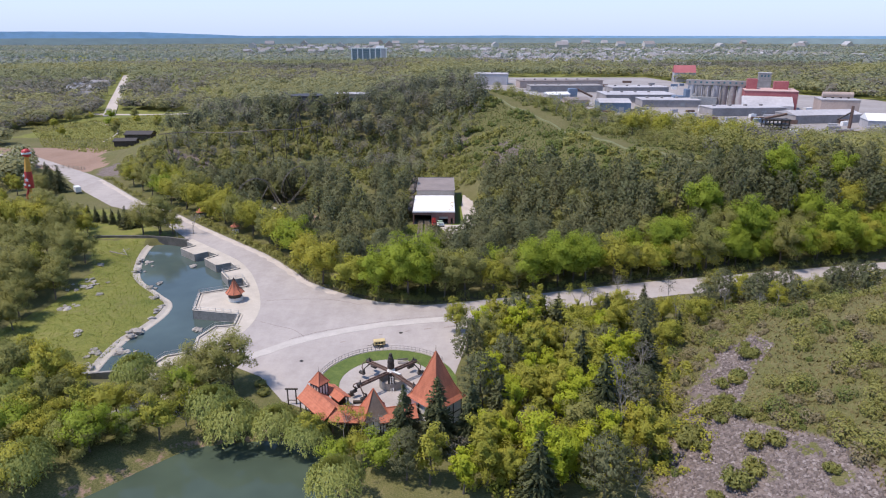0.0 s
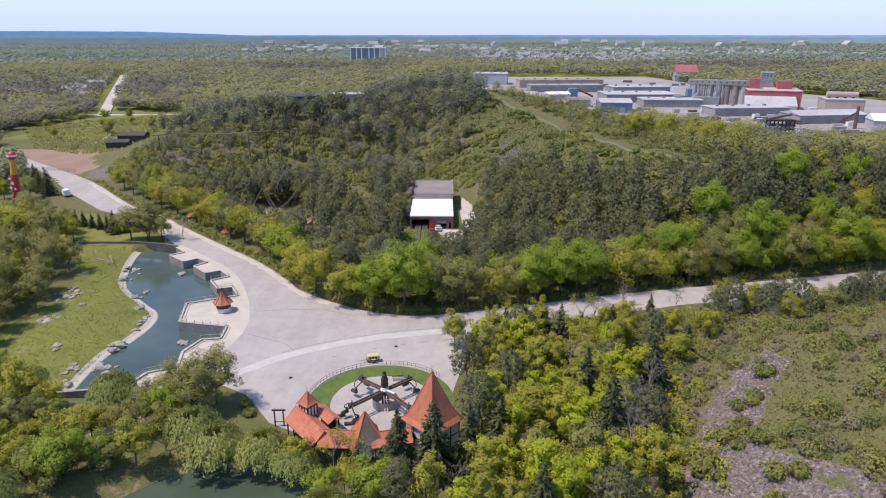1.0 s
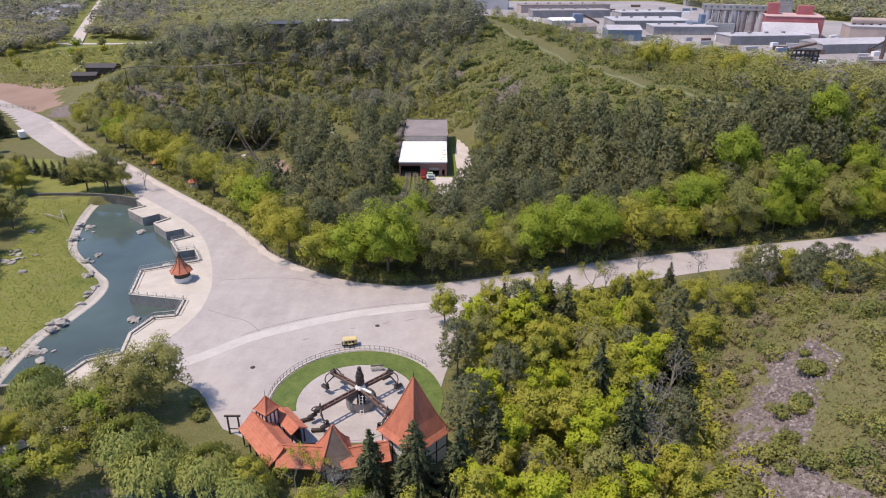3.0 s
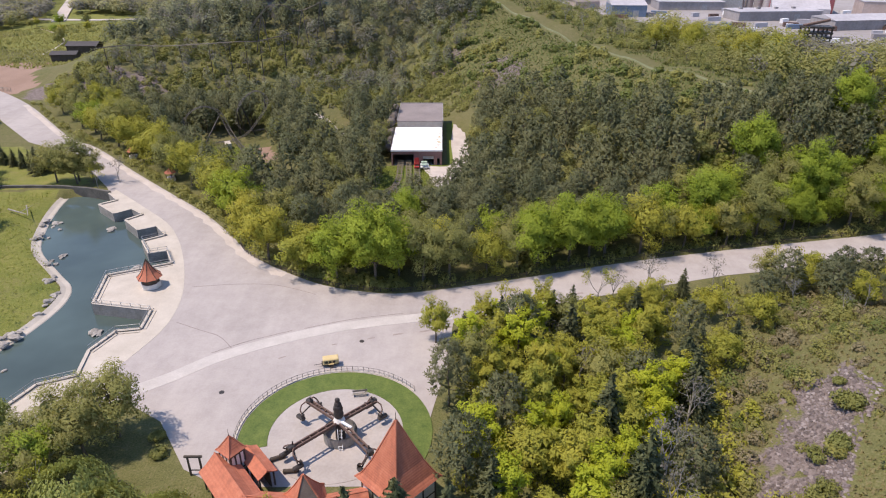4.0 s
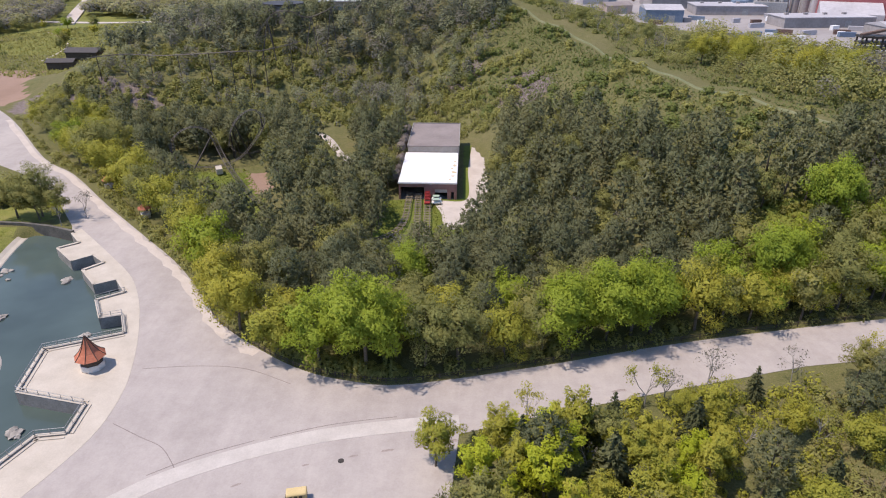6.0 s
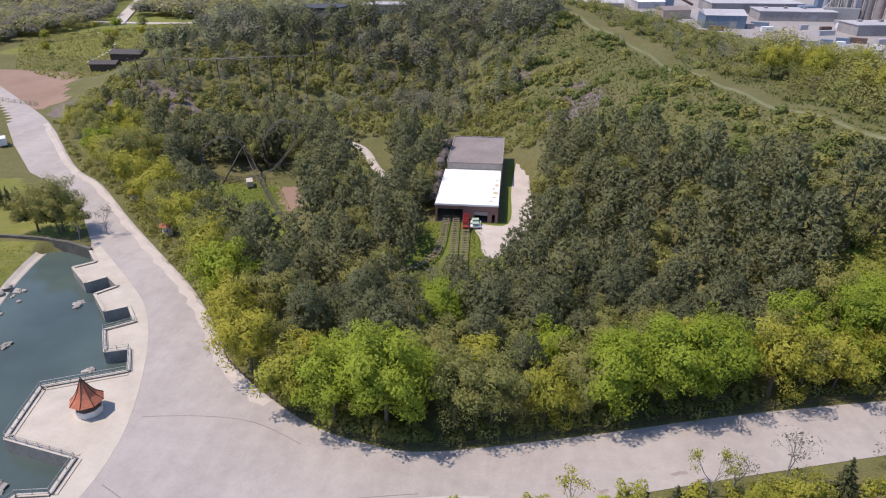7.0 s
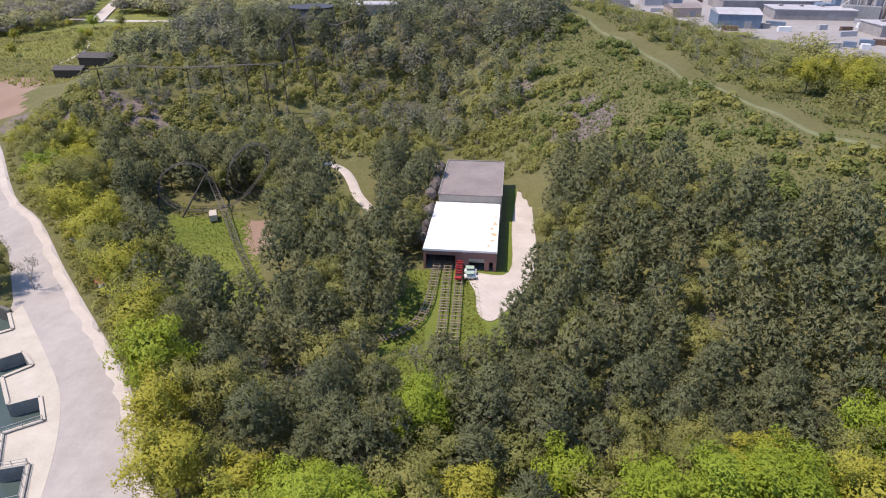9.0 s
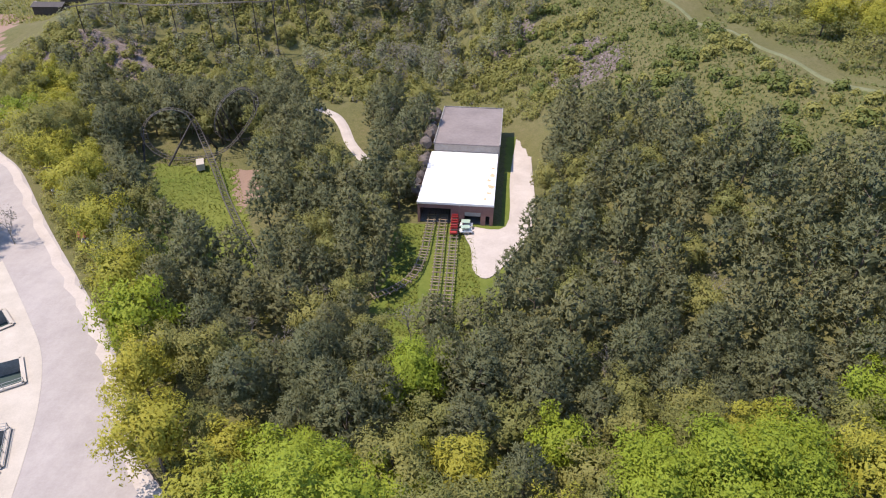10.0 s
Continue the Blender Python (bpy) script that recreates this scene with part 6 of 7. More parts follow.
def timber_gate():
    e = thing("timber_gate", -27.4, 102.0, 0, 0, "dark timber gate frame at the plaza's corner", "gate")
    for x in (-0.75, 0.75):
        part("post", boxed(x, 0, 1.6, 0.2, 0.2, 3.2), WOOD_DARK, e)
    part("lintel", boxed(0, 0, 3.2, 2.3, 0.24, 0.24), WOOD_DARK, e)
    part("rail", boxed(0, 0, 0.9, 1.5, 0.1, 0.12), WOOD_DARK, e)


timber_gate()


# ---- fence along the wood ----
def wood_fence():
    e = thing("fence", 0, 0, 0, 0, "low dark timber rail fence along the wood's edge", "fence")
    pts = [p for p in smooth_line([(-40, 168), (-36.5, 163), (-27.5, 156), (-19.5, 151), (-11, 148.6), (-2, 148.1), (18, 153.1), (40, 159.6), (65, 165.6), (99, 172.6), (131, 179.6)], 7)]
    for z in (0.45, 0.85):
        part("rail", sweep([(*a, z) for a in pts], 0.045), WOOD_DARK, e)
    for a in pts:
        part("post", tubed((*a, -0.2), (*a, 1.0), 0.08, 0.08, 6), WOOD_DARK, e)


wood_fence()


# ---- vehicles ----
def van(x, y, turn):
    e = thing("delivery_van", x, y, 0.05, turn, "white box van parked at the roadside", "van")
    part("box_body", boxed(-0.8, 0, 1.75, 4.0, 2.1, 2.3, bev=0.06), PAINT_WHITE, e)
    part("cab", boxed(2.0, 0, 1.25, 1.6, 1.95, 1.5, bev=0.25), PAINT_WHITE, e)
    part("windscreen", boxed(2.72, 0, 1.6, 0.12, 1.6, 0.6), GLASS_TEAL, e)
    for dx in (-1.8, 1.9):
        for s in (-0.95, 0.95):
            part("wheel", tubed((dx, s - 0.12, 0.38), (dx, s + 0.12, 0.38), 0.38, 0.38, 14), STEEL_DARK, e)


van(-155.5, 266.8, 130)


# ---- coaster shed and tracks ----
def coaster_shed():
    e = thing("coaster_shed", -3.4, 228, -2.6, 0, "long flat-roofed coaster shed of red brick with a white front roof", "shed")
    w = 15.4
    for x0, x1, z0, z1 in ((-7.7, -7.2, 0, 4.6), (-0.9, 1.9, 0, 4.6), (5.2, 6.2, 0, 4.6), (7.0, 7.7, 0, 4.6), (-7.2, -0.9, 3.5, 4.6), (1.9, 5.2, 2.9, 4.6), (6.2, 7.0, 2.2, 4.6)):
        part("wall_panel", boxed((x0 + x1) / 2, 0.15, (z0 + z1) / 2, x1 - x0, 0.3, z1 - z0), BRICK_RED, e, "reddish-brown brick front")
    for s in (-1, 1):
        part("side_wall", boxed(s * (w / 2 - 0.15), 12.6, 2.3, 0.3, 24.6, 4.6), BRICK_RED, e)
    part("roof", boxed(0, 12.4, 4.72, w + 0.2, 25.0, 0.26, bev=0.04), ROOF_WHITE, e, "white membrane roof with stains at the edge")
    part("fascia", boxed(0, -0.14, 4.66, w + 0.3, 0.08, 0.45), PAINT_WHITE, e)
    for k, (x, y, r) in enumerate(((6.6, 5, 0.7), (6.8, 8, 1.0), (6.2, 11, 0.6), (6.9, 13.5, 0.8), (5.9, 2.5, 0.5), (7.0, 17, 0.5))):
        bm = bmesh.new()
        vs = [bm.verts.new((x + r * 0.7 * math.cos(a) * (1 + 0.35 * math.sin(3 * a + k)), y + r * math.sin(a) * (1 + 0.3 * math.cos(2 * a + k)), 4.856)) for a in np.linspace(0, 6.1, 16)]
        bm.faces.new(vs)
        part("rust_stain", bm, STAIN, e, "ochre rust stain")
    part("hall_wall", boxed(0.4, 37.0, 3.3, w - 0.2, 23.8, 6.6), BRICK_PALE, e, "pale block wall of the higher rear hall")
    part("hall_roof", boxed(0.4, 37.0, 6.75, w + 0.2, 24.2, 0.26, bev=0.04), ROOF_GREY, e, "weathered dark grey roof")
    for x in (-7.25, 8.05):
        part("roof_edge", boxed(x, 37.0, 6.95, 0.25, 24.2, 0.3), CONCRETE_OLD, e)
    part("roof_edge", boxed(0.4, 48.95, 6.95, 15.4, 0.25, 0.3), CONCRETE_OLD, e)
    for k in range(16):
        g = np.random.default_rng(k)
        bm = bmesh.new()
        bmesh.ops.create_icosphere(bm, subdivisions=2, radius=1.1 + 0.5 * g.random())
        for v in bm.verts:
            v.co *= 1 + 0.35 * noise.noise(v.co * 0.9 + Vector((k * 3.7, 0, 0)))
        bm.transform(Matrix.Translation((-8.6 - g.random() * 0.8, 8 + k * 2.6, 3.2 + (k > 6) * 2.2 + g.random())))
        part("rock_lump", bm, STONE_DARK, e, "dark sculpted rockwork")
    part("floor_inside", boxed(0, 12.4, 0.05, w - 0.8, 24, 0.1), CONCRETE_OLD, e)
    # near-black colour stands in for the shade deep inside the shed
    part("back_wall", boxed(0, 24.5, 2.3, w - 0.7, 0.3, 4.5), SHADE_IN, e)
    part("partition", boxed(0.6, 12, 2.2, 0.25, 23.4, 4.4), CONCRETE_OLD, e)
    part("roller_door", boxed(3.55, 0.2, 2.45, 3.2, 0.08, 0.95), STEEL_GREY, e)
    part("wall_lamp", boxed(0.9, -0.25, 4.3, 0.25, 0.3, 0.2), STEEL_GREY, e)


STAIN = plain("stain_ochre", (0.42, 0.30, 0.13), (0.66, 0.55, 0.36), 1.2, 0.85)
BRICK_PALE = plain("block_pale", (0.34, 0.29, 0.24), (0.48, 0.42, 0.36), 0.6, 0.9, fine=10)
STONE_DARK = plain("stone_dark", (0.085, 0.068, 0.056), (0.21, 0.172, 0.145), 0.8, 0.95, bumpy=0.8)
coaster_shed()
tagged(part("pavement", slab(smooth_line([(-1.5, 227), (0.5, 219), (1.5, 211.5), (4.5, 209.5), (8.5, 217), (11.8, 226), (13.0, 240), (12.6, 255), (12.8, 266), (16.5, 280), (13.5, 285), (9.5, 279), (8.2, 266), (7.4, 250), (7.0, 228)], 5, True), -2.45, -3.4), GRAVEL), "pale gravel yard and lane beside the shed", "gravel lane", kind="structure")
tagged(part("path", ribbon(smooth_line([(-49, 290), (-43, 285), (-38.5, 277), (-34, 266), (-28, 256)], 5), 3.2, 0.2), GRAVEL), "pale gravel path in a forest clearing", "path", kind="structure")


def coaster_track(e, pts, gauge=1.15, mat=None, tie_gap=1.0, steps=8, timber=None):
    """Two tube rails, a spine and ties along a space curve."""
    mat = mat or STEEL_TRACK
    c = [Vector(p) for p in smooth_line(pts, steps)]
    sides = []
    for i, p in enumerate(c):
        d = (c[min(i + 1, len(c) - 1)] - c[max(i - 1, 0)]).normalized()
        s = d.cross(Vector((0, 0, 1)))
        if s.length < 0.25 and sides:
            s = sides[-1].copy()
        s.normalize()
        if sides and s.dot(sides[-1]) < 0:
            s = -s
        sides.append(s)
    for sg in (-1, 1):
        part("rail", sweep([p + q * sg * gauge / 2 for p, q in zip(c, sides)], 0.11), mat, e)
    bm = bmesh.new()
    run = 0.0
    for i in range(len(c) - 1):
        seg = (c[i + 1] - c[i]).length
        n = int((run + seg) / tie_gap) - int(run / tie_gap)
        for k in range(n):
            p = c[i].lerp(c[i + 1], (k + 0.5) / n)
            if timber:
                beam = new("tie", timber)
                beam.matrix_world = pose(p.x, p.y, p.z - 0.08, 0, 0, math.degrees(math.atan2(sides[i].y, sides[i].x)))
                beam.parent = e
                continue
            tube(bm, p + sides[i] * gauge * 0.62 - Vector((0, 0, 0.06)), p - sides[i] * gauge * 0.62 - Vector((0, 0, 0.06)), 0.08, 0.08, 4)
        run += seg
    if timber:
        bm.free()
    else:
        tagged(part("ties", bm, mat, e), kind="stuff")
    return c


STEEL_LOOP = plain("steel_loop", (0.07, 0.06, 0.05), (0.17, 0.145, 0.12), 1.2, 0.6, 0.2)
STEEL_TRACK = plain("steel_track", (0.13, 0.105, 0.078), (0.27, 0.225, 0.165), 1.2, 0.6, 0.2)
tie_bm = boxed(0, 0, 0, 1.9, 0.22, 0.14)
TIE = bpy.data.meshes.new("tie")
tie_bm.to_mesh(TIE)
tie_bm.free()
TIE.materials.append(WOOD_TAN)
yard = thing("coaster_storage_track", 0, 0, 0, 0, "three weathered storage tracks on timber running into the shed", "coaster track")
for pts in ([(-8.3, 231, -1.6), (-8.2, 222, -1.6), (-8.2, 214, -1.6), (-9.2, 207.5, -1.6), (-12, 203, -1.6), (-16, 200, -1.6)], [(-6.0, 231, -1.6), (-5.6, 222, -1.6), (-4.9, 208, -1.6), (-4.2, 188, -1.6)], [(-3.5, 231, -1.6), (-3.1, 222, -1.6), (-2.5, 208, -1.6), (-1.7, 188, -1.6)]):
    track_line = coaster_track(yard, pts, 1.2, tie_gap=1.1, timber=TIE)
    for k in range(2, len(track_line), 3):
        p = track_line[k]
        for dx in (-0.6, 0.6):
            part("prop", tubed((p.x + dx, p.y, -3.2), (p.x + dx, p.y, p.z), 0.09, 0.09, 5), STEEL_TRACK, yard)


def coaster_car(x, y, z):
    e = thing("coaster_car", x, y, z, 3, "red roller coaster car waiting on the storage track", "coaster car", "coaster train")
    part("tub", boxed(0, 0, 0.4, 1.5, 1.9, 0.7, bev=0.18), PAINT_RED, e)
    for dy in (-0.35, 0.5):
        part("seat", boxed(0, dy, 0.8, 1.25, 0.5, 0.25, bev=0.06), STEEL_DARK, e)
        part("seat_back", boxed(0, dy + 0.3, 1.1, 1.3, 0.14, 0.6, bev=0.05), PAINT_RED, e)
    for dx in (-0.6, 0.6):
        part("wheel_block", boxed(dx, 0, 0.05, 0.16, 1.5, 0.22), STEEL_DARK, e)


for k in range(4):
    coaster_car(-3.2 - 0.12 * k * 0.5, 222.8 + 2.1 * k, -1.5)


def hatchback(x, y, turn):
    e = thing("parked_cart", x, y, -2.45, turn, "small white and green cart parked by the shed door", "cart")
    part("body", boxed(0, 0, 0.6, 2.6, 1.4, 0.6, bev=0.15), PAINT_WHITE, e)
    part("canopy", boxed(-0.1, 0, 1.5, 1.8, 1.35, 0.1, bev=0.04), LEAF_CART, e)
    for dx in (-0.85, 0.85):
        for s in (-0.6, 0.6):
            part("wheel", tubed((dx, s - 0.1, 0.28), (dx, s + 0.1, 0.28), 0.28, 0.28, 12), STEEL_DARK, e)
    for s in (-0.6, 0.6):
        part("pillar", tubed((-0.7, s, 0.8), (-0.7, s, 1.5), 0.04, 0.04, 5), STEEL_GREY, e)


LEAF_CART = plain("paint_green", (0.30, 0.42, 0.32), (0.45, 0.55, 0.44), 0.8, 0.5)
hatchback(-0.9, 224.4, 10)
hatchback(-1.0, 226.6, 0)

coaster = thing("roller_coaster", 0, 0, 0, 0, "dark steel roller coaster with a twisted double loop in the clearing", "roller coaster")
loop = coaster_track(coaster, [(-34, 202, -1.6), (-41, 213, -1.8), (-47, 222, -2.0), (-54, 233, -2.3), (-60, 243, -2.4), (-65, 251, -1.6), (-68.4, 255.5, 1.1), (-70.8, 257.5, 5.2), (-73, 258, 7.2), (-76.8, 257, 8.2), (-80.6, 255.5, 6.6), (-82.4, 254, 3.6), (-80.8, 253, -0.6), (-76.3, 253, -3.0), (-69.6, 254.5, -3.2), (-63.8, 257, -1.8), (-59.8, 259.5, 2.0), (-56.8, 262, 6.5), (-56.6, 263, 10.2), (-59.4, 262.5, 12.2), (-63.2, 261, 10.2), (-65.6, 259.5, 6.6), (-66.6, 259.5, 2.0), (-64.5, 262, -1.5), (-58, 268, -2.4), (-46, 276, -1)], 1.3, STEEL_LOOP, 0.8, 8)
for a, b in (((-85.5, 256, -4), (-82.6, 254.5, 4)), ((-82, 250, -4), (-82.6, 254.5, 4)), ((-76, 250.5, -4), (-71.5, 257.5, 5)), ((-68.5, 262, -4), (-71.5, 257.5, 5)), ((-66, 266, -4), (-65.6, 260, 6.5)), ((-62, 264, -4), (-64.6, 260.5, 8)), ((-57, 266, -4), (-57, 263, 9)), ((-67.5, 264, -4), (-66.2, 260, 5))):
    part("support", tubed(a, b, 0.26, 0.2, 8), STEEL_DARK, coaster)
part("footing", boxed(-67.5, 250.0, -2.9, 1.8, 3.6, 1.6, 25), CONCRETE, coaster, "white concrete footing")
hill_track = coaster_track(coaster, [(-142, 322, 16.5), (-131, 330, 16.6), (-116, 331, 16.0), (-97, 331, 17.0), (-84.6, 332, 17.6), (-76, 336, 17.4), (-64, 348, 19)], 1.2, STEEL_LOOP, 1.2, 6)
for k in range(2, len(hill_track), 4):
    p = hill_track[k]
    part("support", tubed((p.x, p.y + 0.4, float(height(p.x, p.y)) - 0.5), (p.x, p.y, p.z), 0.18, 0.15, 6), STEEL_DARK, coaster)
top_track = coaster_track(coaster, [(-84, 352, 20), (-80.5, 357, 25), (-76.5, 360, 29), (-70, 361, 29.5), (-63, 361, 27), (-56, 362, 29), (-52, 363, 31)], 1.2, STEEL_DARK, 1.2, 6)
for a, b in (((-82, 352, 10), (-79.5, 358, 26)), ((-76, 353, 10), (-79.5, 358, 26)), ((-79, 364, 10), (-79.5, 358, 26)), ((-64, 357, 12), (-61, 361, 27.5)), ((-58, 356, 12), (-61, 361, 27.5)), ((-55, 358, 12), (-52.5, 363, 31)), ((-50, 360, 12), (-52.5, 363, 31))):
    part("support", tubed(a, b, 0.24, 0.18, 7), STEEL_DARK, coaster)


CRAG = plain("crag", (0.075, 0.068, 0.062), (0.21, 0.19, 0.17), 0.35, 0.95, fine=5, bumpy=0.8)


def hilltop_buildings():
    e = thing("artificial_mountain", -82, 396, 19.5, 0, "dark timber-clad artificial mountain structure on the hill", "structure")
    part("wall", tent_roof(14, [(11.0, -1), (10.2, 3), (10.0, 6), (9.4, 9.2)], 0), CRAG, e)
    part("parapet", tent_roof(14, [(9.8, 9.1), (9.8, 9.9)], 0), STEEL_DARK, e)
    e = thing("hilltop_hall", -58, 418, 18.0, 4, "low hall with a white roof among the pines", "hall")
    part("wall", boxed(0, 0, 5, 20, 11, 10), WOOD_GREY, e)
    part("roof", boxed(0, 0, 10.3, 21.5, 12.5, 0.6, bev=0.1), FACTORY_PALE, e)
    for k in range(5):
        part("window", boxed(-8 + k * 4, -5.55, 7.0, 2.4, 0.12, 1.6), GLASS_TEAL, e)


hilltop_buildings()


# ---- west side ----
def drop_tower():
    e = thing("drop_tower", -162.6, 246.2, 0, 0, "red and yellow painted ride tower with a ball on top", "ride tower")

    def mast(z):
        return Vector((0.1 * z, 0, z))
    for dx, dy, mat in ((-1.7, -0.6, PAINT_RED), (1.5, -0.6, PAINT_GOLD), (0.0, 1.6, PAINT_RED)):
        part("leg", tubed(Vector((dx, dy, 0)), mast(8.5), 0.5, 0.42, 10), mat, e)
    for z in (2.5, 5.0):
        part("tie_beam", boxed(0.1 * z, -0.3, z, 3.2 - 0.28 * z, 0.22, 0.22), PAINT_RED, e)
    bm = bmesh.new()
    tube(bm, mast(7.0), mast(13.5), 1.7, 1.25, 12)
    part("cladding", bm, PAINT_RED, e, "dark red cladding")
    bm = bmesh.new()
    tube(bm, mast(13.4), mast(19.2), 1.22, 0.75, 12)
    part("cladding", bm, PAINT_GOLD, e, "orange-yellow cladding")
    for k, (x, z, r) in enumerate(((0.3, 8.6, 0.75), (1.3, 10.4, 0.85), (0.5, 12.2, 0.65), (1.9, 8.2, 0.55))):
        bm = bmesh.new()
        ring = []
        for n in range(10):
            q = r if n % 2 == 0 else r * 0.45
            ring.append((x + q * math.sin(n * math.pi / 5), z + q * math.cos(n * math.pi / 5)))
        front = [bm.verts.new((u, -1.95, v)) for u, v in ring]
        rear = [bm.verts.new((u, -1.75, v)) for u, v in ring]
        bm.faces.new(front)
        bm.faces.new(rear[::-1])
        for n in range(10):
            bm.faces.new((front[n], rear[n], rear[(n + 1) % 10], front[(n + 1) % 10]))
        bmesh.ops.recalc_face_normals(bm, faces=bm.faces)
        part("star", bm, PAINT_WHITE, e, "white star")
    top = mast(20.6)
    bm = bmesh.new()
    bmesh.ops.create_uvsphere(bm, u_segments=16, v_segments=10, radius=1.7, matrix=Matrix.Translation(top))
    part("ball", bm, PAINT_RED, e)
    part("ball_band", tubed(top - Vector((0, 0, 0.35)), top + Vector((0, 0, 0.35)), 1.73, 1.73, 18), PAINT_WHITE, e, "white band")
    part("neck", tubed(mast(19.1), mast(19.6), 0.7, 0.9, 10), STEEL_DARK, e)


drop_tower()


def low_shed(x, y, w, d, h, turn, label, wall=None, roof=None):
    e = thing("shed", x, y, float(height(x, y)), turn, label, "shed")
    part("wall", boxed(0, 0, h / 2, w, d, h), wall or WOOD_DARK, e)
    bm = bmesh.new()
    for s in (-1, 1):
        vs = [bm.verts.new(p) for p in ((-w / 2 - 0.5, s * (d / 2 + 0.6), h), (w / 2 + 0.5, s * (d / 2 + 0.6), h), (w / 2 + 0.5, 0, h + d * 0.22), (-w / 2 - 0.5, 0, h + d * 0.22))]
        vs += [bm.verts.new(v.co + Vector((0, 0, 0.25))) for v in vs]
        for f in ((0, 1, 2, 3), (4, 5, 6, 7), (0, 1, 5, 4), (1, 2, 6, 5), (2, 3, 7, 6), (3, 0, 4, 7)):
            bm.faces.new([vs[k] for k in f])
    bmesh.ops.recalc_face_normals(bm, faces=bm.faces)
    part("roof", bm, roof or STEEL_DARK, e)


low_shed(-187, 399, 16, 8, 4.0, 0, "long low shelter with a dark roof")
low_shed(-182, 370, 12, 6, 3.2, 5, "dark open shelter beside the paddock")


def paddock_fence():
    e = thing("fence", 0, 0, 0, 0, "weathered paddock fence beside the road", "fence")
    pts = smooth_line([(-262, 322), (-226, 324), (-200, 321), (-178, 315)], 8)
    for z in (0.5, 1.0, 1.5):
        part("rail", sweep([(*a, z) for a in pts], 0.07), WOOD_GREY, e)
    for a in pts:
        part("post", tubed((*a, -0.2), (*a, 1.7), 0.1, 0.1, 6), WOOD_GREY, e)


paddock_fence()
tagged(part("path", ribbon(smooth_line([(-50, 120.5), (-49, 113), (-51, 106), (-57, 100), (-66, 94), (-80, 86), (-100, 80)], 6), 3.0, 0.08), CONCRETE), "pale path curving between the trees", "path", kind="structure")
tagged(part("road_lane", band(smooth_line([(-274, 534), (-330, 660), (-420, 865), (-510, 1070)], 4), 9, 0.9, -2), GRAVEL), "straight pale suburban road", "road", kind="structure")
tagged(part("road_cross", band(smooth_line([(-420, 560), (-300, 548), (-240, 545), (-190, 560), (-120, 575)], 4), 7, 0.3, -2), GRAVEL), "pale cross road in the grass", "road", kind="structure")
tagged(part("path", ribbon(smooth_line([(-268, 500), (-246, 478), (-226, 450), (-216, 420), (-211, 398)], 5), 1.3, 0.2), GRAVEL), "pale footpath through the meadow", "path", kind="structure")
ridge_pts = [(p[0] + 1.5, p[1] + 1.0) for p in smooth_line([c[:2] for c in CREST[2:9]], 10)]
PATH_GRASS = plain("worn_track", (0.12, 0.135, 0.055), (0.21, 0.21, 0.11), 0.2, 0.95)
tagged(part("path", ribbon(ridge_pts, 1.8, 0.3), PATH_GRASS), "worn grassy track along the ridge", "path", kind="structure")


# ---- loose stones of the scree ----
def scree_stones():
    g = np.random.default_rng(21)
    x, y = g.uniform(28, 68, 22000), g.uniform(48, 115, 22000)
    gaps = np.sin(x * 0.62 + 1.9 * np.sin(y * 0.31)) * np.sin(y * 0.47 + 1.3 * np.sin(x * 0.37 + 0.6))
    ok = inside(x, y, SCREE) & ((gaps < 0.35) | (x < 42) | (g.random(22000) < 0.25))
    x, y = x[ok], y[ok]
    x2, y2 = 27 + g.normal(size=1100) * 4.6, 298 + g.normal(size=1100) * 5.5
    x, y = np.concatenate([x, x2]), np.concatenate([y, y2])
    z = height(x, y)
    n = len(x)
    r = g.uniform(0.12, 0.42, n)
    corners = np.array([(1, 0, 0), (0, 1, 0), (-1, 0, 0), (0, -1, 0), (0, 0, 0.7), (0, 0, -0.7)])
    v = corners[None] * r[:, None, None] * g.uniform(0.6, 1.3, (n, 6, 1))
    a = g.uniform(0, 6.28, n)
    c, s = np.cos(a)[:, None], np.sin(a)[:, None]
    v = np.stack([v[..., 0] * c - v[..., 1] * s, v[..., 0] * s + v[..., 1] * c, v[..., 2]], -1) + np.stack([x, y, z + 0.03], -1)[:, None, :]
    f = np.array([(0, 1, 4), (1, 2, 4), (2, 3, 4), (3, 0, 4), (1, 0, 5), (2, 1, 5), (3, 2, 5), (0, 3, 5)])
    faces = (f[None] + np.arange(n)[:, None, None] * 6).reshape(-1, 3)
    me = bpy.data.meshes.new("scree_stones")
    me.from_pydata(v.reshape(-1, 3).tolist(), [], faces.tolist())
    m, t, b = node_mat("scree_stone")
    geo = t.nodes.new("ShaderNodeNewGeometry")
    col = mix(t, 0.4, ramp(t, geo.outputs["Random Per Island"], [(0.0, (0.08, 0.06, 0.053)), (0.65, (0.21, 0.163, 0.145)), (1.0, (0.44, 0.375, 0.34))]), ramp(t, mapped(t, 5), [(0.3, (0.08, 0.062, 0.054)), (0.7, (0.26, 0.21, 0.185))]))
    link(t, col, b.inputs["Base Color"])
    b.inputs["Roughness"].default_value = 0.92
    me.materials.append(m)
    tagged(new("scree_stones", me), "loose purplish-grey stones of the scree", "stones", kind="stuff")


scree_stones()


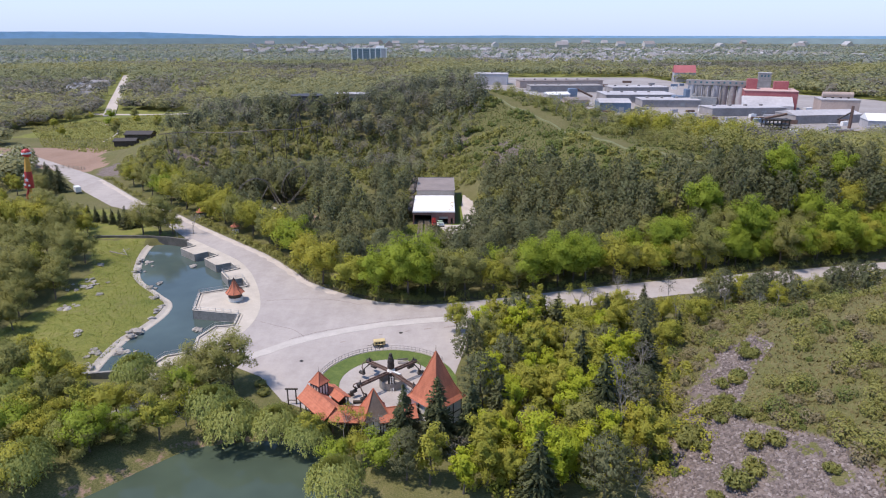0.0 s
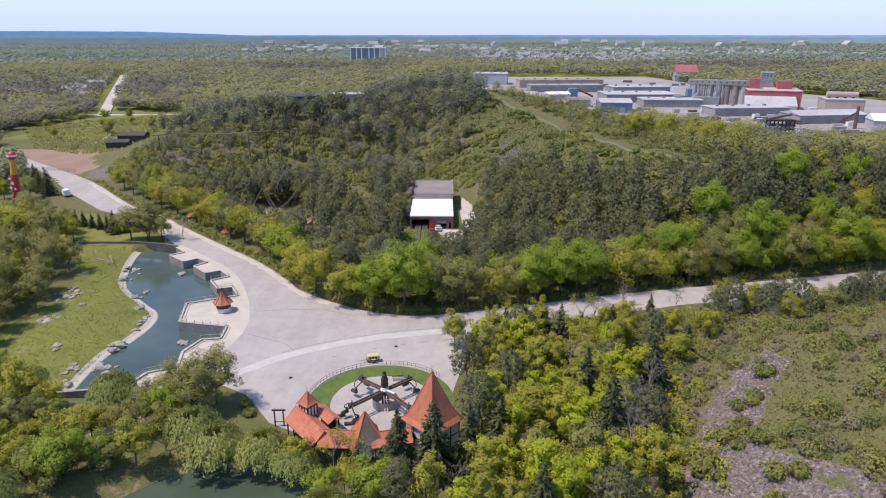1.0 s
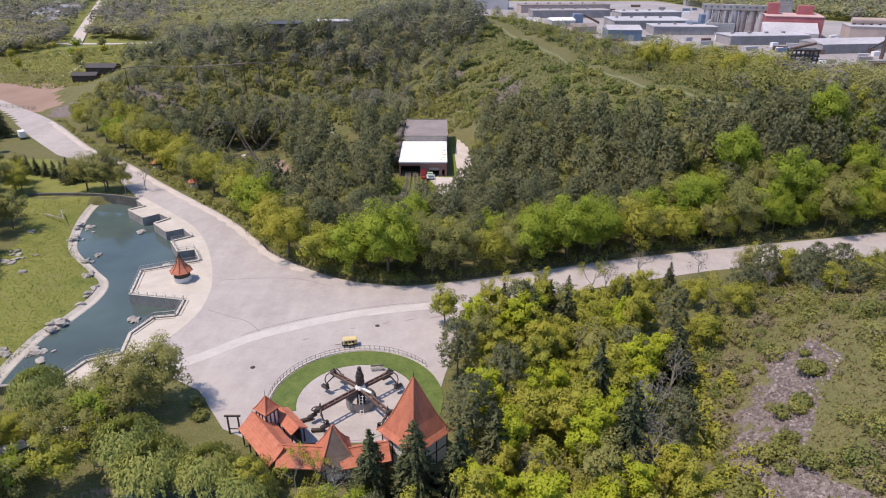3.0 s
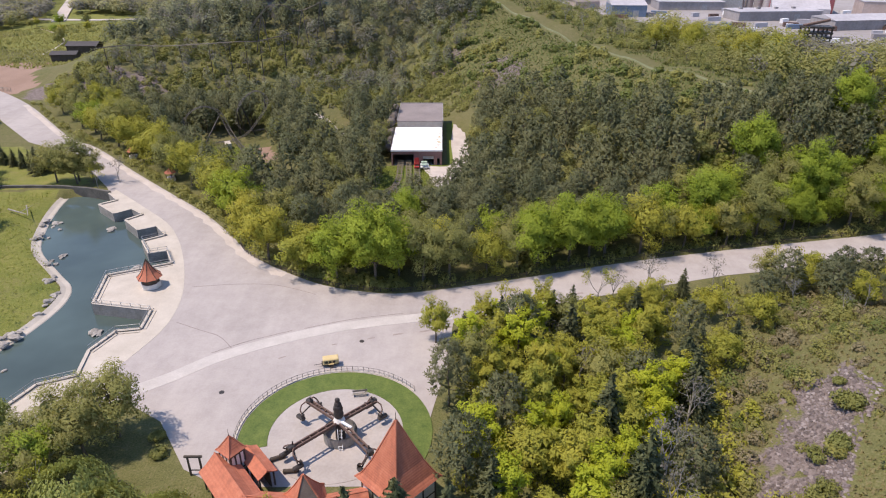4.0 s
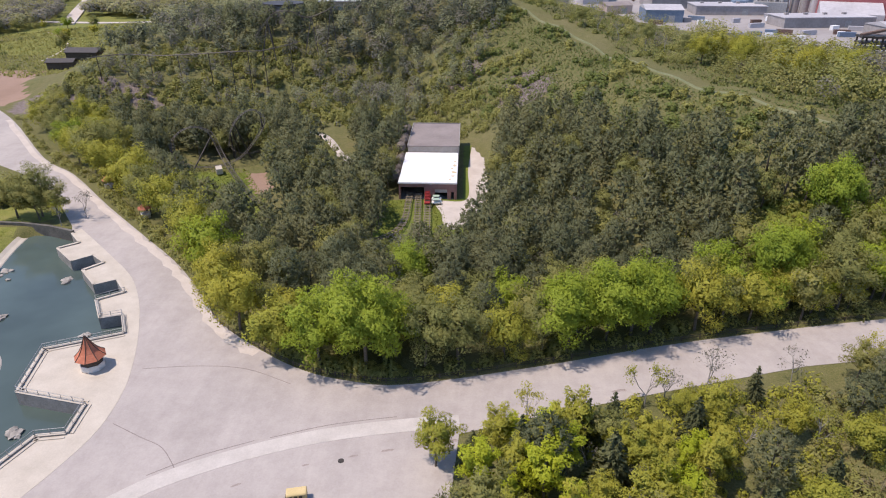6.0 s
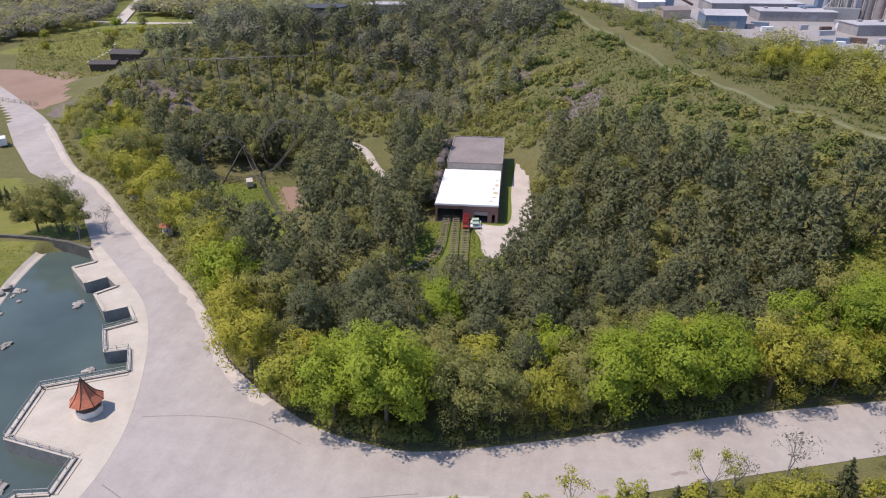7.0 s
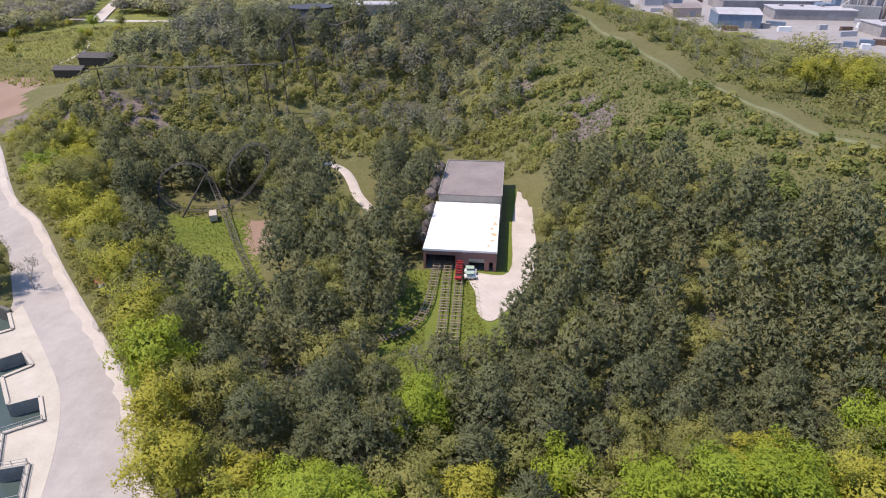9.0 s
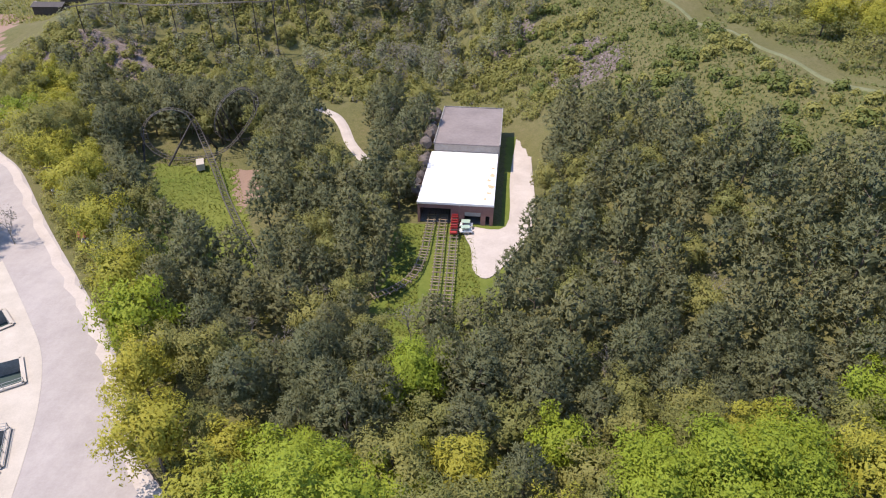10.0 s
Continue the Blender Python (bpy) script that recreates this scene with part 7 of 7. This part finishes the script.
# ---- stalls at the wood's edge ----
def stall(x, y, turn):
    e = thing("market_stall", x, y, 0.05, turn, "small stall with an orange canopy under the trees", "stall", "stalls by the road")
    rings = [(1.7, 2.3), (1.2, 2.7), (0.08, 3.6)]
    part("canopy", tent_roof(6, rings, 0), ROOF_ORANGE, e)
    for k in range(6):
        a = k * math.pi / 3
        part("post", tubed((1.4 * math.cos(a), 1.4 * math.sin(a), 0), (1.4 * math.cos(a), 1.4 * math.sin(a), 2.4), 0.06, 0.06, 6), WOOD_DARK, e)
    part("counter", tent_roof(6, [(1.2, 0), (1.2, 1.0)], 0), PLASTER, e)


stall(-70.4, 208.6, 0)
stall(-88.8, 227.4, 20)


# ---- worn patches and repairs on the plaza ----
PATCH_DARK = plain("asphalt_patch", (0.22, 0.175, 0.155), (0.40, 0.34, 0.305), 0.5, 0.95, fine=9)


def patch(x, y, w, d, turn, mat, label, seed):
    g = np.random.default_rng(seed)
    pts = []
    for k in range(18):
        a = k * math.pi / 9
        r = g.uniform(0.72, 1.1)
        c, s = math.cos(a), math.sin(a)
        sq = 1 / max(abs(c), abs(s)) ** 0.6
        pts.append((c * w / 2 * r * sq, s * d / 2 * r * sq))
    ob = part("patch", slab(pts, 0.062, 0.02), mat, plaza)
    ob.matrix_world = pose(x, y, 0, 0, 0, turn)


for k, (x, y, w, d, turn) in enumerate(((1.5, 134.6, 3.0, 0.6, 14), (-3.5, 133.6, 1.8, 0.4, 14), (-8, 132.4, 1.4, 0.35, 16), (5, 135.6, 1.8, 0.6, 18), (-22, 127, 1.3, 0.35, 30), (-14, 130.6, 1.0, 0.3, 20), (12, 140, 2.2, 0.7, 20), (20, 143, 1.6, 0.6, 18), (30, 147, 2.4, 0.6, 16))):
    patch(x, y, w, d, turn, PATCH_DARK, "", 50 + k)


# ---- works on the plain ----
YARD = plain("yard", (0.24, 0.215, 0.20), (0.38, 0.345, 0.325), 0.02, 0.95, fine=12)
tagged(part("pavement", slab([(110, 500), (190, 400), (240, 392), (420, 430), (420, 640), (330, 760), (300, 980), (60, 980), (20, 720), (50, 560)], 3.25, -3), YARD), "pale concrete works yard", "yard", kind="structure")
BASE = 3.2


def hall(name, x, y, w, d, h, turn, label, category, wall, roof, rise=0.0, group=""):
    """A works hall: walls, a flat or pitched roof, and a door on the near side."""
    e = thing(name, x, y, BASE, turn, label, category, group)
    part("wall", boxed(0, 0, h / 2, w, d, h), wall, e)
    if rise:
        bm = bmesh.new()
        a = [bm.verts.new(p) for p in ((-w / 2 - 0.4, -d / 2 - 0.4, h), (w / 2 + 0.4, -d / 2 - 0.4, h), (w / 2 + 0.4, 0, h + rise), (-w / 2 - 0.4, 0, h + rise), (-w / 2 - 0.4, d / 2 + 0.4, h), (w / 2 + 0.4, d / 2 + 0.4, h))]
        for f in ((0, 1, 2, 3), (3, 2, 5, 4), (0, 3, 4), (1, 5, 2), (0, 4, 5, 1)):
            bm.faces.new([a[k] for k in f])
        bmesh.ops.recalc_face_normals(bm, faces=bm.faces)
        part("roof", bm, roof, e)
    else:
        part("roof", boxed(0, 0, h + 0.25, w + 0.8, d + 0.8, 0.5), roof, e)
        for k in range(max(0, int(w // 14))):
            part("roof_vent", boxed(-w / 2 + 8 + k * 13, d * 0.15, h + 1.1, 2.2, 2.2, 1.3), FACTORY_GREY, e)
    part("door", boxed(w * 0.2, -d / 2 - 0.08, min(2.2, h * 0.35), 4, 0.2, min(4.4, h * 0.7)), STEEL_GREY, e)
    return e


hall("warehouse", 62, 850, 42, 32, 13, -8, "tall pale grey metal warehouse", "warehouse", FACTORY_PALE, FACTORY_PALE)
hall("factory_hall", 76, 640, 30, 22, 5, -5, "low hall with a white roof", "hall", FACTORY_GREY, FACTORY_PALE, 3)
hall("factory_hall", 112, 650, 22, 18, 5, 10, "low hall with a pale roof", "hall", FACTORY_PALE, ROOF_WHITE, 2)
hall("factory_hall", 135, 735, 80, 24, 7, 3, "very long low grey factory hall", "hall", FACTORY_GREY, FACTORY_GREY)
hall("factory_hall", 140, 800, 100, 26, 8, 4, "long brown factory hall", "hall", FACTORY_TAN, ROOF_GREY)
hall("factory_hall", 141, 545, 25, 26, 8, -4, "blue-walled shed with a pale low-pitched roof", "shed", PAINT_BLUE, FACTORY_PALE, 2.5)
hall("factory_hall", 118, 585, 20, 16, 6, 12, "small rusty shed with a grey roof", "shed", FACTORY_TAN, ROOF_GREY, 2)
hall("factory_hall", 185, 632, 66, 40, 7, 0, "broad flat hall with a whitish roof", "hall", FACTORY_GREY, FACTORY_PALE)
hall("factory_hall", 200, 585, 50, 26, 6, -3, "flat hall with a lilac-grey roof", "hall", FACTORY_GREY, FACTORY_PALE)
hall("factory_hall", 205, 700, 60, 26, 8, 5, "flat grey hall with a pale roof", "hall", FACTORY_GREY, FACTORY_PALE)
hall("grain_house", 326, 900, 27, 26, 12, -12, "pale hall with a red pitched roof", "hall", FACTORY_PALE, FACTORY_RED, 9)
hall("factory_hall", 275, 478, 52, 24, 6, 8, "long low hall with grey and white roofs", "hall", FACTORY_GREY, FACTORY_PALE, 2.5)
hall("factory_hall", 238, 520, 60, 22, 6, 5, "low pale hall before the silos", "hall", FACTORY_GREY, FACTORY_PALE)
hall("factory_hall", 300, 440, 26, 20, 6, -18, "tent-roofed white store in the yard", "store", FACTORY_PALE, ROOF_WHITE, 4)
hall("factory_hall", 332, 430, 24, 18, 6, -18, "grey store with a pitched roof", "store", FACTORY_GREY, FACTORY_GREY, 4)


def silos():
    e = thing("silo_row", 246, 585, BASE, -26, "row of tall concrete silos under a long gallery", "silos")
    for k in range(8):
        part("silo", tubed((-24 + k * 6.8, 0, 0), (-24 + k * 6.8, 0, 18), 3.2, 3.2, 20), FACTORY_GREY if k % 3 else FACTORY_PALE, e)
    part("gallery", boxed(0, 0, 20.0, 58, 7, 4), FACTORY_GREY, e, "long grey gallery on top")
    for k in range(12):
        part("window", boxed(-26 + k * 4.8, -3.56, 20.3, 1.6, 0.15, 1.2), GLASS_TEAL, e)
    for k in range(5):
        part("pipe", tubed((-20 + k * 5, -4.2, 0), (-20 + k * 5, -4.2, 17), 0.5, 0.5, 8), FACTORY_PALE, e)
    part("loading_shed", boxed(-12, -8, 4, 22, 8, 8), STEEL_GREY, e)


silos()


def red_factory():
    e = thing("red_factory", 277, 560, BASE, -20, "large dusty red factory hall with roof towers", "factory")
    part("hall_wall", boxed(0, 0, 8, 40, 34, 16), FACTORY_RED, e)
    part("side_wall", boxed(20.2, 0, 7.9, 0.4, 34, 15.8), FACTORY_TAN, e, "brownish end wall")
    part("roof", boxed(0, 0, 16.2, 40.8, 34.8, 0.5), ROOF_PINK, e, "dusty pink roof")
    part("roof_tower", boxed(-14, 4, 20, 8, 10, 9), FACTORY_RED, e)
    part("roof_tower", boxed(9, 6, 19.5, 11, 9, 6.5), FACTORY_RED, e)
    bm = bmesh.new()
    a = [bm.verts.new(p) for p in ((-22, -34, 6), (16, -34, 6), (16, -17.1, 12), (-22, -17.1, 12), (-22, -34, 0), (16, -34, 0), (16, -17.1, 0), (-22, -17.1, 0))]
    for f in ((0, 1, 2, 3), (0, 4, 5, 1), (1, 5, 6, 2), (2, 6, 7, 3), (3, 7, 4, 0)):
        bm.faces.new([a[k] for k in f])
    bmesh.ops.recalc_face_normals(bm, faces=bm.faces)
    part("annex", bm, FACTORY_PALE, e, "lean-to annex with a pale sloping roof")


ROOF_PINK = plain("roof_pink", (0.45, 0.28, 0.25), (0.62, 0.43, 0.38), 0.05, 0.9)
red_factory()


def tan_tower():
    e = thing("mill_building", 300, 500, BASE, -16, "tan block building with a long roof drum", "building")
    part("wall", boxed(0, 0, 7, 26, 22, 14), FACTORY_TAN, e)
    part("roof", boxed(0, 0, 14.2, 26.6, 22.6, 0.5), FACTORY_PALE, e)
    part("drum", tubed((-10, 2, 17), (11, 2, 17), 2.1, 2.1, 16), FACTORY_TAN, e)
    for k in range(4):
        part("drum_leg", boxed(-8 + k * 5.4, 2, 15.2, 1.4, 2.4, 2), STEEL_DARK, e)
    e = thing("elevator_tower", 314, 655, BASE, -20, "grey concrete elevator tower behind the red hall", "tower")
    part("wall", boxed(0, 0, 9, 18, 14, 18), FACTORY_GREY, e)
    part("wall", boxed(3, 0, 21, 11, 11, 7), FACTORY_GREY, e)
    part("roof", boxed(3, 0, 24.7, 11.6, 11.6, 0.5), FACTORY_PALE, e)
    for k in range(3):
        part("window", boxed(0 + k * 3, -5.6, 22, 1.4, 0.2, 1.6), GLASS_TEAL, e)
    e = thing("blue_elevator", 222, 596, BASE, 0, "blue steel plant tower with pipes", "plant tower")
    part("frame", boxed(0, 0, 7, 7, 6, 14, bev=0.4), PAINT_BLUE, e)
    part("frame", boxed(-9, 0, 4, 10, 8, 8, bev=0.4), PAINT_BLUE, e)
    part("pipe", tubed((-4, -4, 2), (6, -4, 11), 0.8, 0.8, 8), STEEL_GREY, e)
    e = thing("blue_elevator", 128, 652, BASE, 0, "blue hopper tower with a slanting conveyor", "plant tower")
    part("frame", boxed(0, 0, 5, 9, 6, 10, bev=0.4), PAINT_BLUE, e)
    part("conveyor", tubed((3, 0, 10), (20, 0, 2), 1.0, 1.0, 6), STEEL_RUST, e)
    e = thing("steel_rack", 207, 404, BASE, -6, "black steel rack structure in the yard", "steel rack")
    for x in (-7, -2.4, 2.4, 7):
        for yy in (-3, 3):
            part("column", boxed(x, yy, 5.5, 0.7, 0.7, 11), STEEL_DARK, e)
    for z in (2.5, 5, 7.5, 10.4):
        part("deck", boxed(0, 0, z, 15.4, 7.4, 0.9), STEEL_DARK, e)
    part("conveyor", tubed((-7, 0, 11), (6, 0, 14), 0.8, 0.8, 6), STEEL_RUST, e)
    e = thing("chimney", 276, 440, BASE, 0, "dark steel chimney with a strut", "chimney")
    part("flue", tubed((0, 0, 0), (0, 0, 15), 1.1, 0.9, 12), STEEL_RUST, e)
    part("strut", tubed((-9, 0, 6), (0, 0, 11), 0.6, 0.6, 6), STEEL_DARK, e)


tan_tower()
gy_r = np.random.default_rng(5)
for k in range(120):
    x, y = gy_r.uniform(90, 330), gy_r.uniform(430, 900)
    if k % 2:
        x, y = gy_r.uniform(120, 320), gy_r.uniform(405, 560)
    ob = part("container", boxed(0, 0, 1.4, gy_r.uniform(4, 12), 2.6, 2.8), (PAINT_BLUE, FACTORY_GREY, ROOF_WHITE, STEEL_RUST, FACTORY_PALE)[k % 5])
    ob.matrix_world = pose(x, y, BASE, 0, 0, gy_r.uniform(-30, 30))
    tagged(ob, ("blue", "grey", "white", "rusty brown", "pale")[k % 5] + " steel container standing in the yard", "container", "yard containers")


# ---- far buildings ----
def tower_block():
    e = thing("office_tower", -164, 1495, 3, 3, "glass-fronted office block with white piers", "office block")
    part("core", boxed(0, 0, 15.5, 78, 26, 31), GLASS_PALE, e)
    part("roof", boxed(0, 0, 31.4, 80, 28, 1.2), ROOF_WHITE, e)
    part("penthouse", boxed(24, 0, 34, 18, 16, 5), PAINT_WHITE, e)
    for x in (-38, -25, -14, 2, 14, 26, 38):
        part("pier", boxed(x, -13.3, 15.5, 2.4, 1.0, 31), PAINT_WHITE, e)
    for k in range(8):
        part("floor_band", boxed(0, -13.1, 2 + k * 3.8, 78, 0.5, 0.7), STEEL_GREY, e)
    part("pier", boxed(32, -13.3, 15.5, 12, 0.8, 31), FACTORY_PALE, e)


tower_block()


def house_rows(name, label, xs, ys, count, seed, size, beside=False):
    """Many small far houses in one mesh: walls with pitched roofs."""
    g = np.random.default_rng(seed)
    verts, faces = [], []
    for _ in range(count):
        x, y = g.uniform(*xs), g.uniform(*ys)
        if beside:
            x += -0.44 * (y - 540) - 277
        w, d, h = g.uniform(9, 16) * size, g.uniform(8, 11) * size, g.uniform(4.5, 6.5) * size
        a = g.choice([0.1, 0.1 + math.pi / 2])
        c, s = math.cos(a), math.sin(a)
        i = len(verts)
        for px, py, pz in ((-w / 2, -d / 2, 0), (w / 2, -d / 2, 0), (w / 2, d / 2, 0), (-w / 2, d / 2, 0), (-w / 2, -d / 2, h), (w / 2, -d / 2, h), (w / 2, d / 2, h), (-w / 2, d / 2, h), (-w / 2, 0, h + d * 0.4), (w / 2, 0, h + d * 0.4)):
            verts.append((x + px * c - py * s, y + px * s + py * c, 3 + pz))
        faces += [tuple(i + k for k in f) for f in ((0, 1, 5, 4), (1, 2, 6, 9, 5), (2, 3, 7, 6), (3, 0, 4, 8, 7), (4, 5, 9, 8), (6, 7, 8, 9))]
    me = bpy.data.meshes.new(name)
    me.from_pydata(verts, [], faces)
    me.materials.append(HOUSE_WALL)
    me.materials.append(HOUSE_ROOF)
    me.polygons.foreach_set("material_index", np.tile([0, 0, 0, 0, 1, 1], count))
    tagged(new(name, me), label, "houses", kind="stuff")


def house_mat(name, cols):
    m, t, b = node_mat(name)
    g = t.nodes.new("ShaderNodeNewGeometry")
    c = ramp(t, g.outputs["Random Per Island"], [(k / (len(cols) - 1), c) for k, c in enumerate(cols)])
    c = mix(t, 0.25, c, ramp(t, mapped(t, 0.3), [(0.3, (0.2, 0.19, 0.18)), (0.7, (0.6, 0.58, 0.55))]))
    link(t, c, b.inputs["Base Color"])
    b.inputs["Roughness"].default_value = 0.85
    return m


HOUSE_WALL = house_mat("house_wall", [(0.45, 0.41, 0.38), (0.36, 0.27, 0.23), (0.6, 0.58, 0.56), (0.42, 0.38, 0.34)])
HOUSE_ROOF = house_mat("house_roof", [(0.16, 0.15, 0.16), (0.30, 0.29, 0.31), (0.20, 0.17, 0.16), (0.42, 0.42, 0.45)])
house_rows("suburb_houses", "grey-roofed houses of a far suburb", (80, 600), (1260, 1950), 330, 1, 1.0)
house_rows("suburb_houses", "grey-roofed houses of a distant suburb", (100, 1150), (1750, 2600), 260, 2, 1.3)
house_rows("suburb_houses", "pale roofs of a distant town", (-700, 200), (2100, 3200), 140, 3, 1.6)
house_rows("suburb_houses", "houses along the straight suburban road", (-55, -18), (640, 1000), 22, 4, 0.75, True)
house_rows("distant_blocks", "pale large buildings far on the plain", (-900, 2200), (2400, 3900), 26, 6, 3.2)


# ---- horizon ----
def hills(name, dist, label, top, col, seed):
    """A far rolling horizon, too distant to shift."""
    bm = bmesh.new()
    rows = []
    for k in range(161):
        a = radians(-62 + 124 * k / 160)
        w = noise.noise(Vector((k * 0.11, seed, 0))) * 3 + noise.noise(Vector((k * 0.9, seed, 3))) * 1.5
        h = top(math.degrees(a)) + w
        rows.append([bm.verts.new((math.sin(a) * dist, math.cos(a) * dist, z)) for z in (-10, h * 0.6, h)])
    for a, b in zip(rows, rows[1:]):
        for k in range(2):
            bm.faces.new((a[k], b[k], b[k + 1], a[k + 1]))
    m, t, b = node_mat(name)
    # haze is painted in: bluish colour plus a faint glow of the surface
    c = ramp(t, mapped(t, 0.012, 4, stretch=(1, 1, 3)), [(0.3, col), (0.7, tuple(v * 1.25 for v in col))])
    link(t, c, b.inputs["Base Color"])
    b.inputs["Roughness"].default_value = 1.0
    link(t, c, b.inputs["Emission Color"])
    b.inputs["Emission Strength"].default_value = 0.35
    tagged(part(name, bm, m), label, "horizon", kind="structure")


# both strips are tinted towards blue to stand for haze
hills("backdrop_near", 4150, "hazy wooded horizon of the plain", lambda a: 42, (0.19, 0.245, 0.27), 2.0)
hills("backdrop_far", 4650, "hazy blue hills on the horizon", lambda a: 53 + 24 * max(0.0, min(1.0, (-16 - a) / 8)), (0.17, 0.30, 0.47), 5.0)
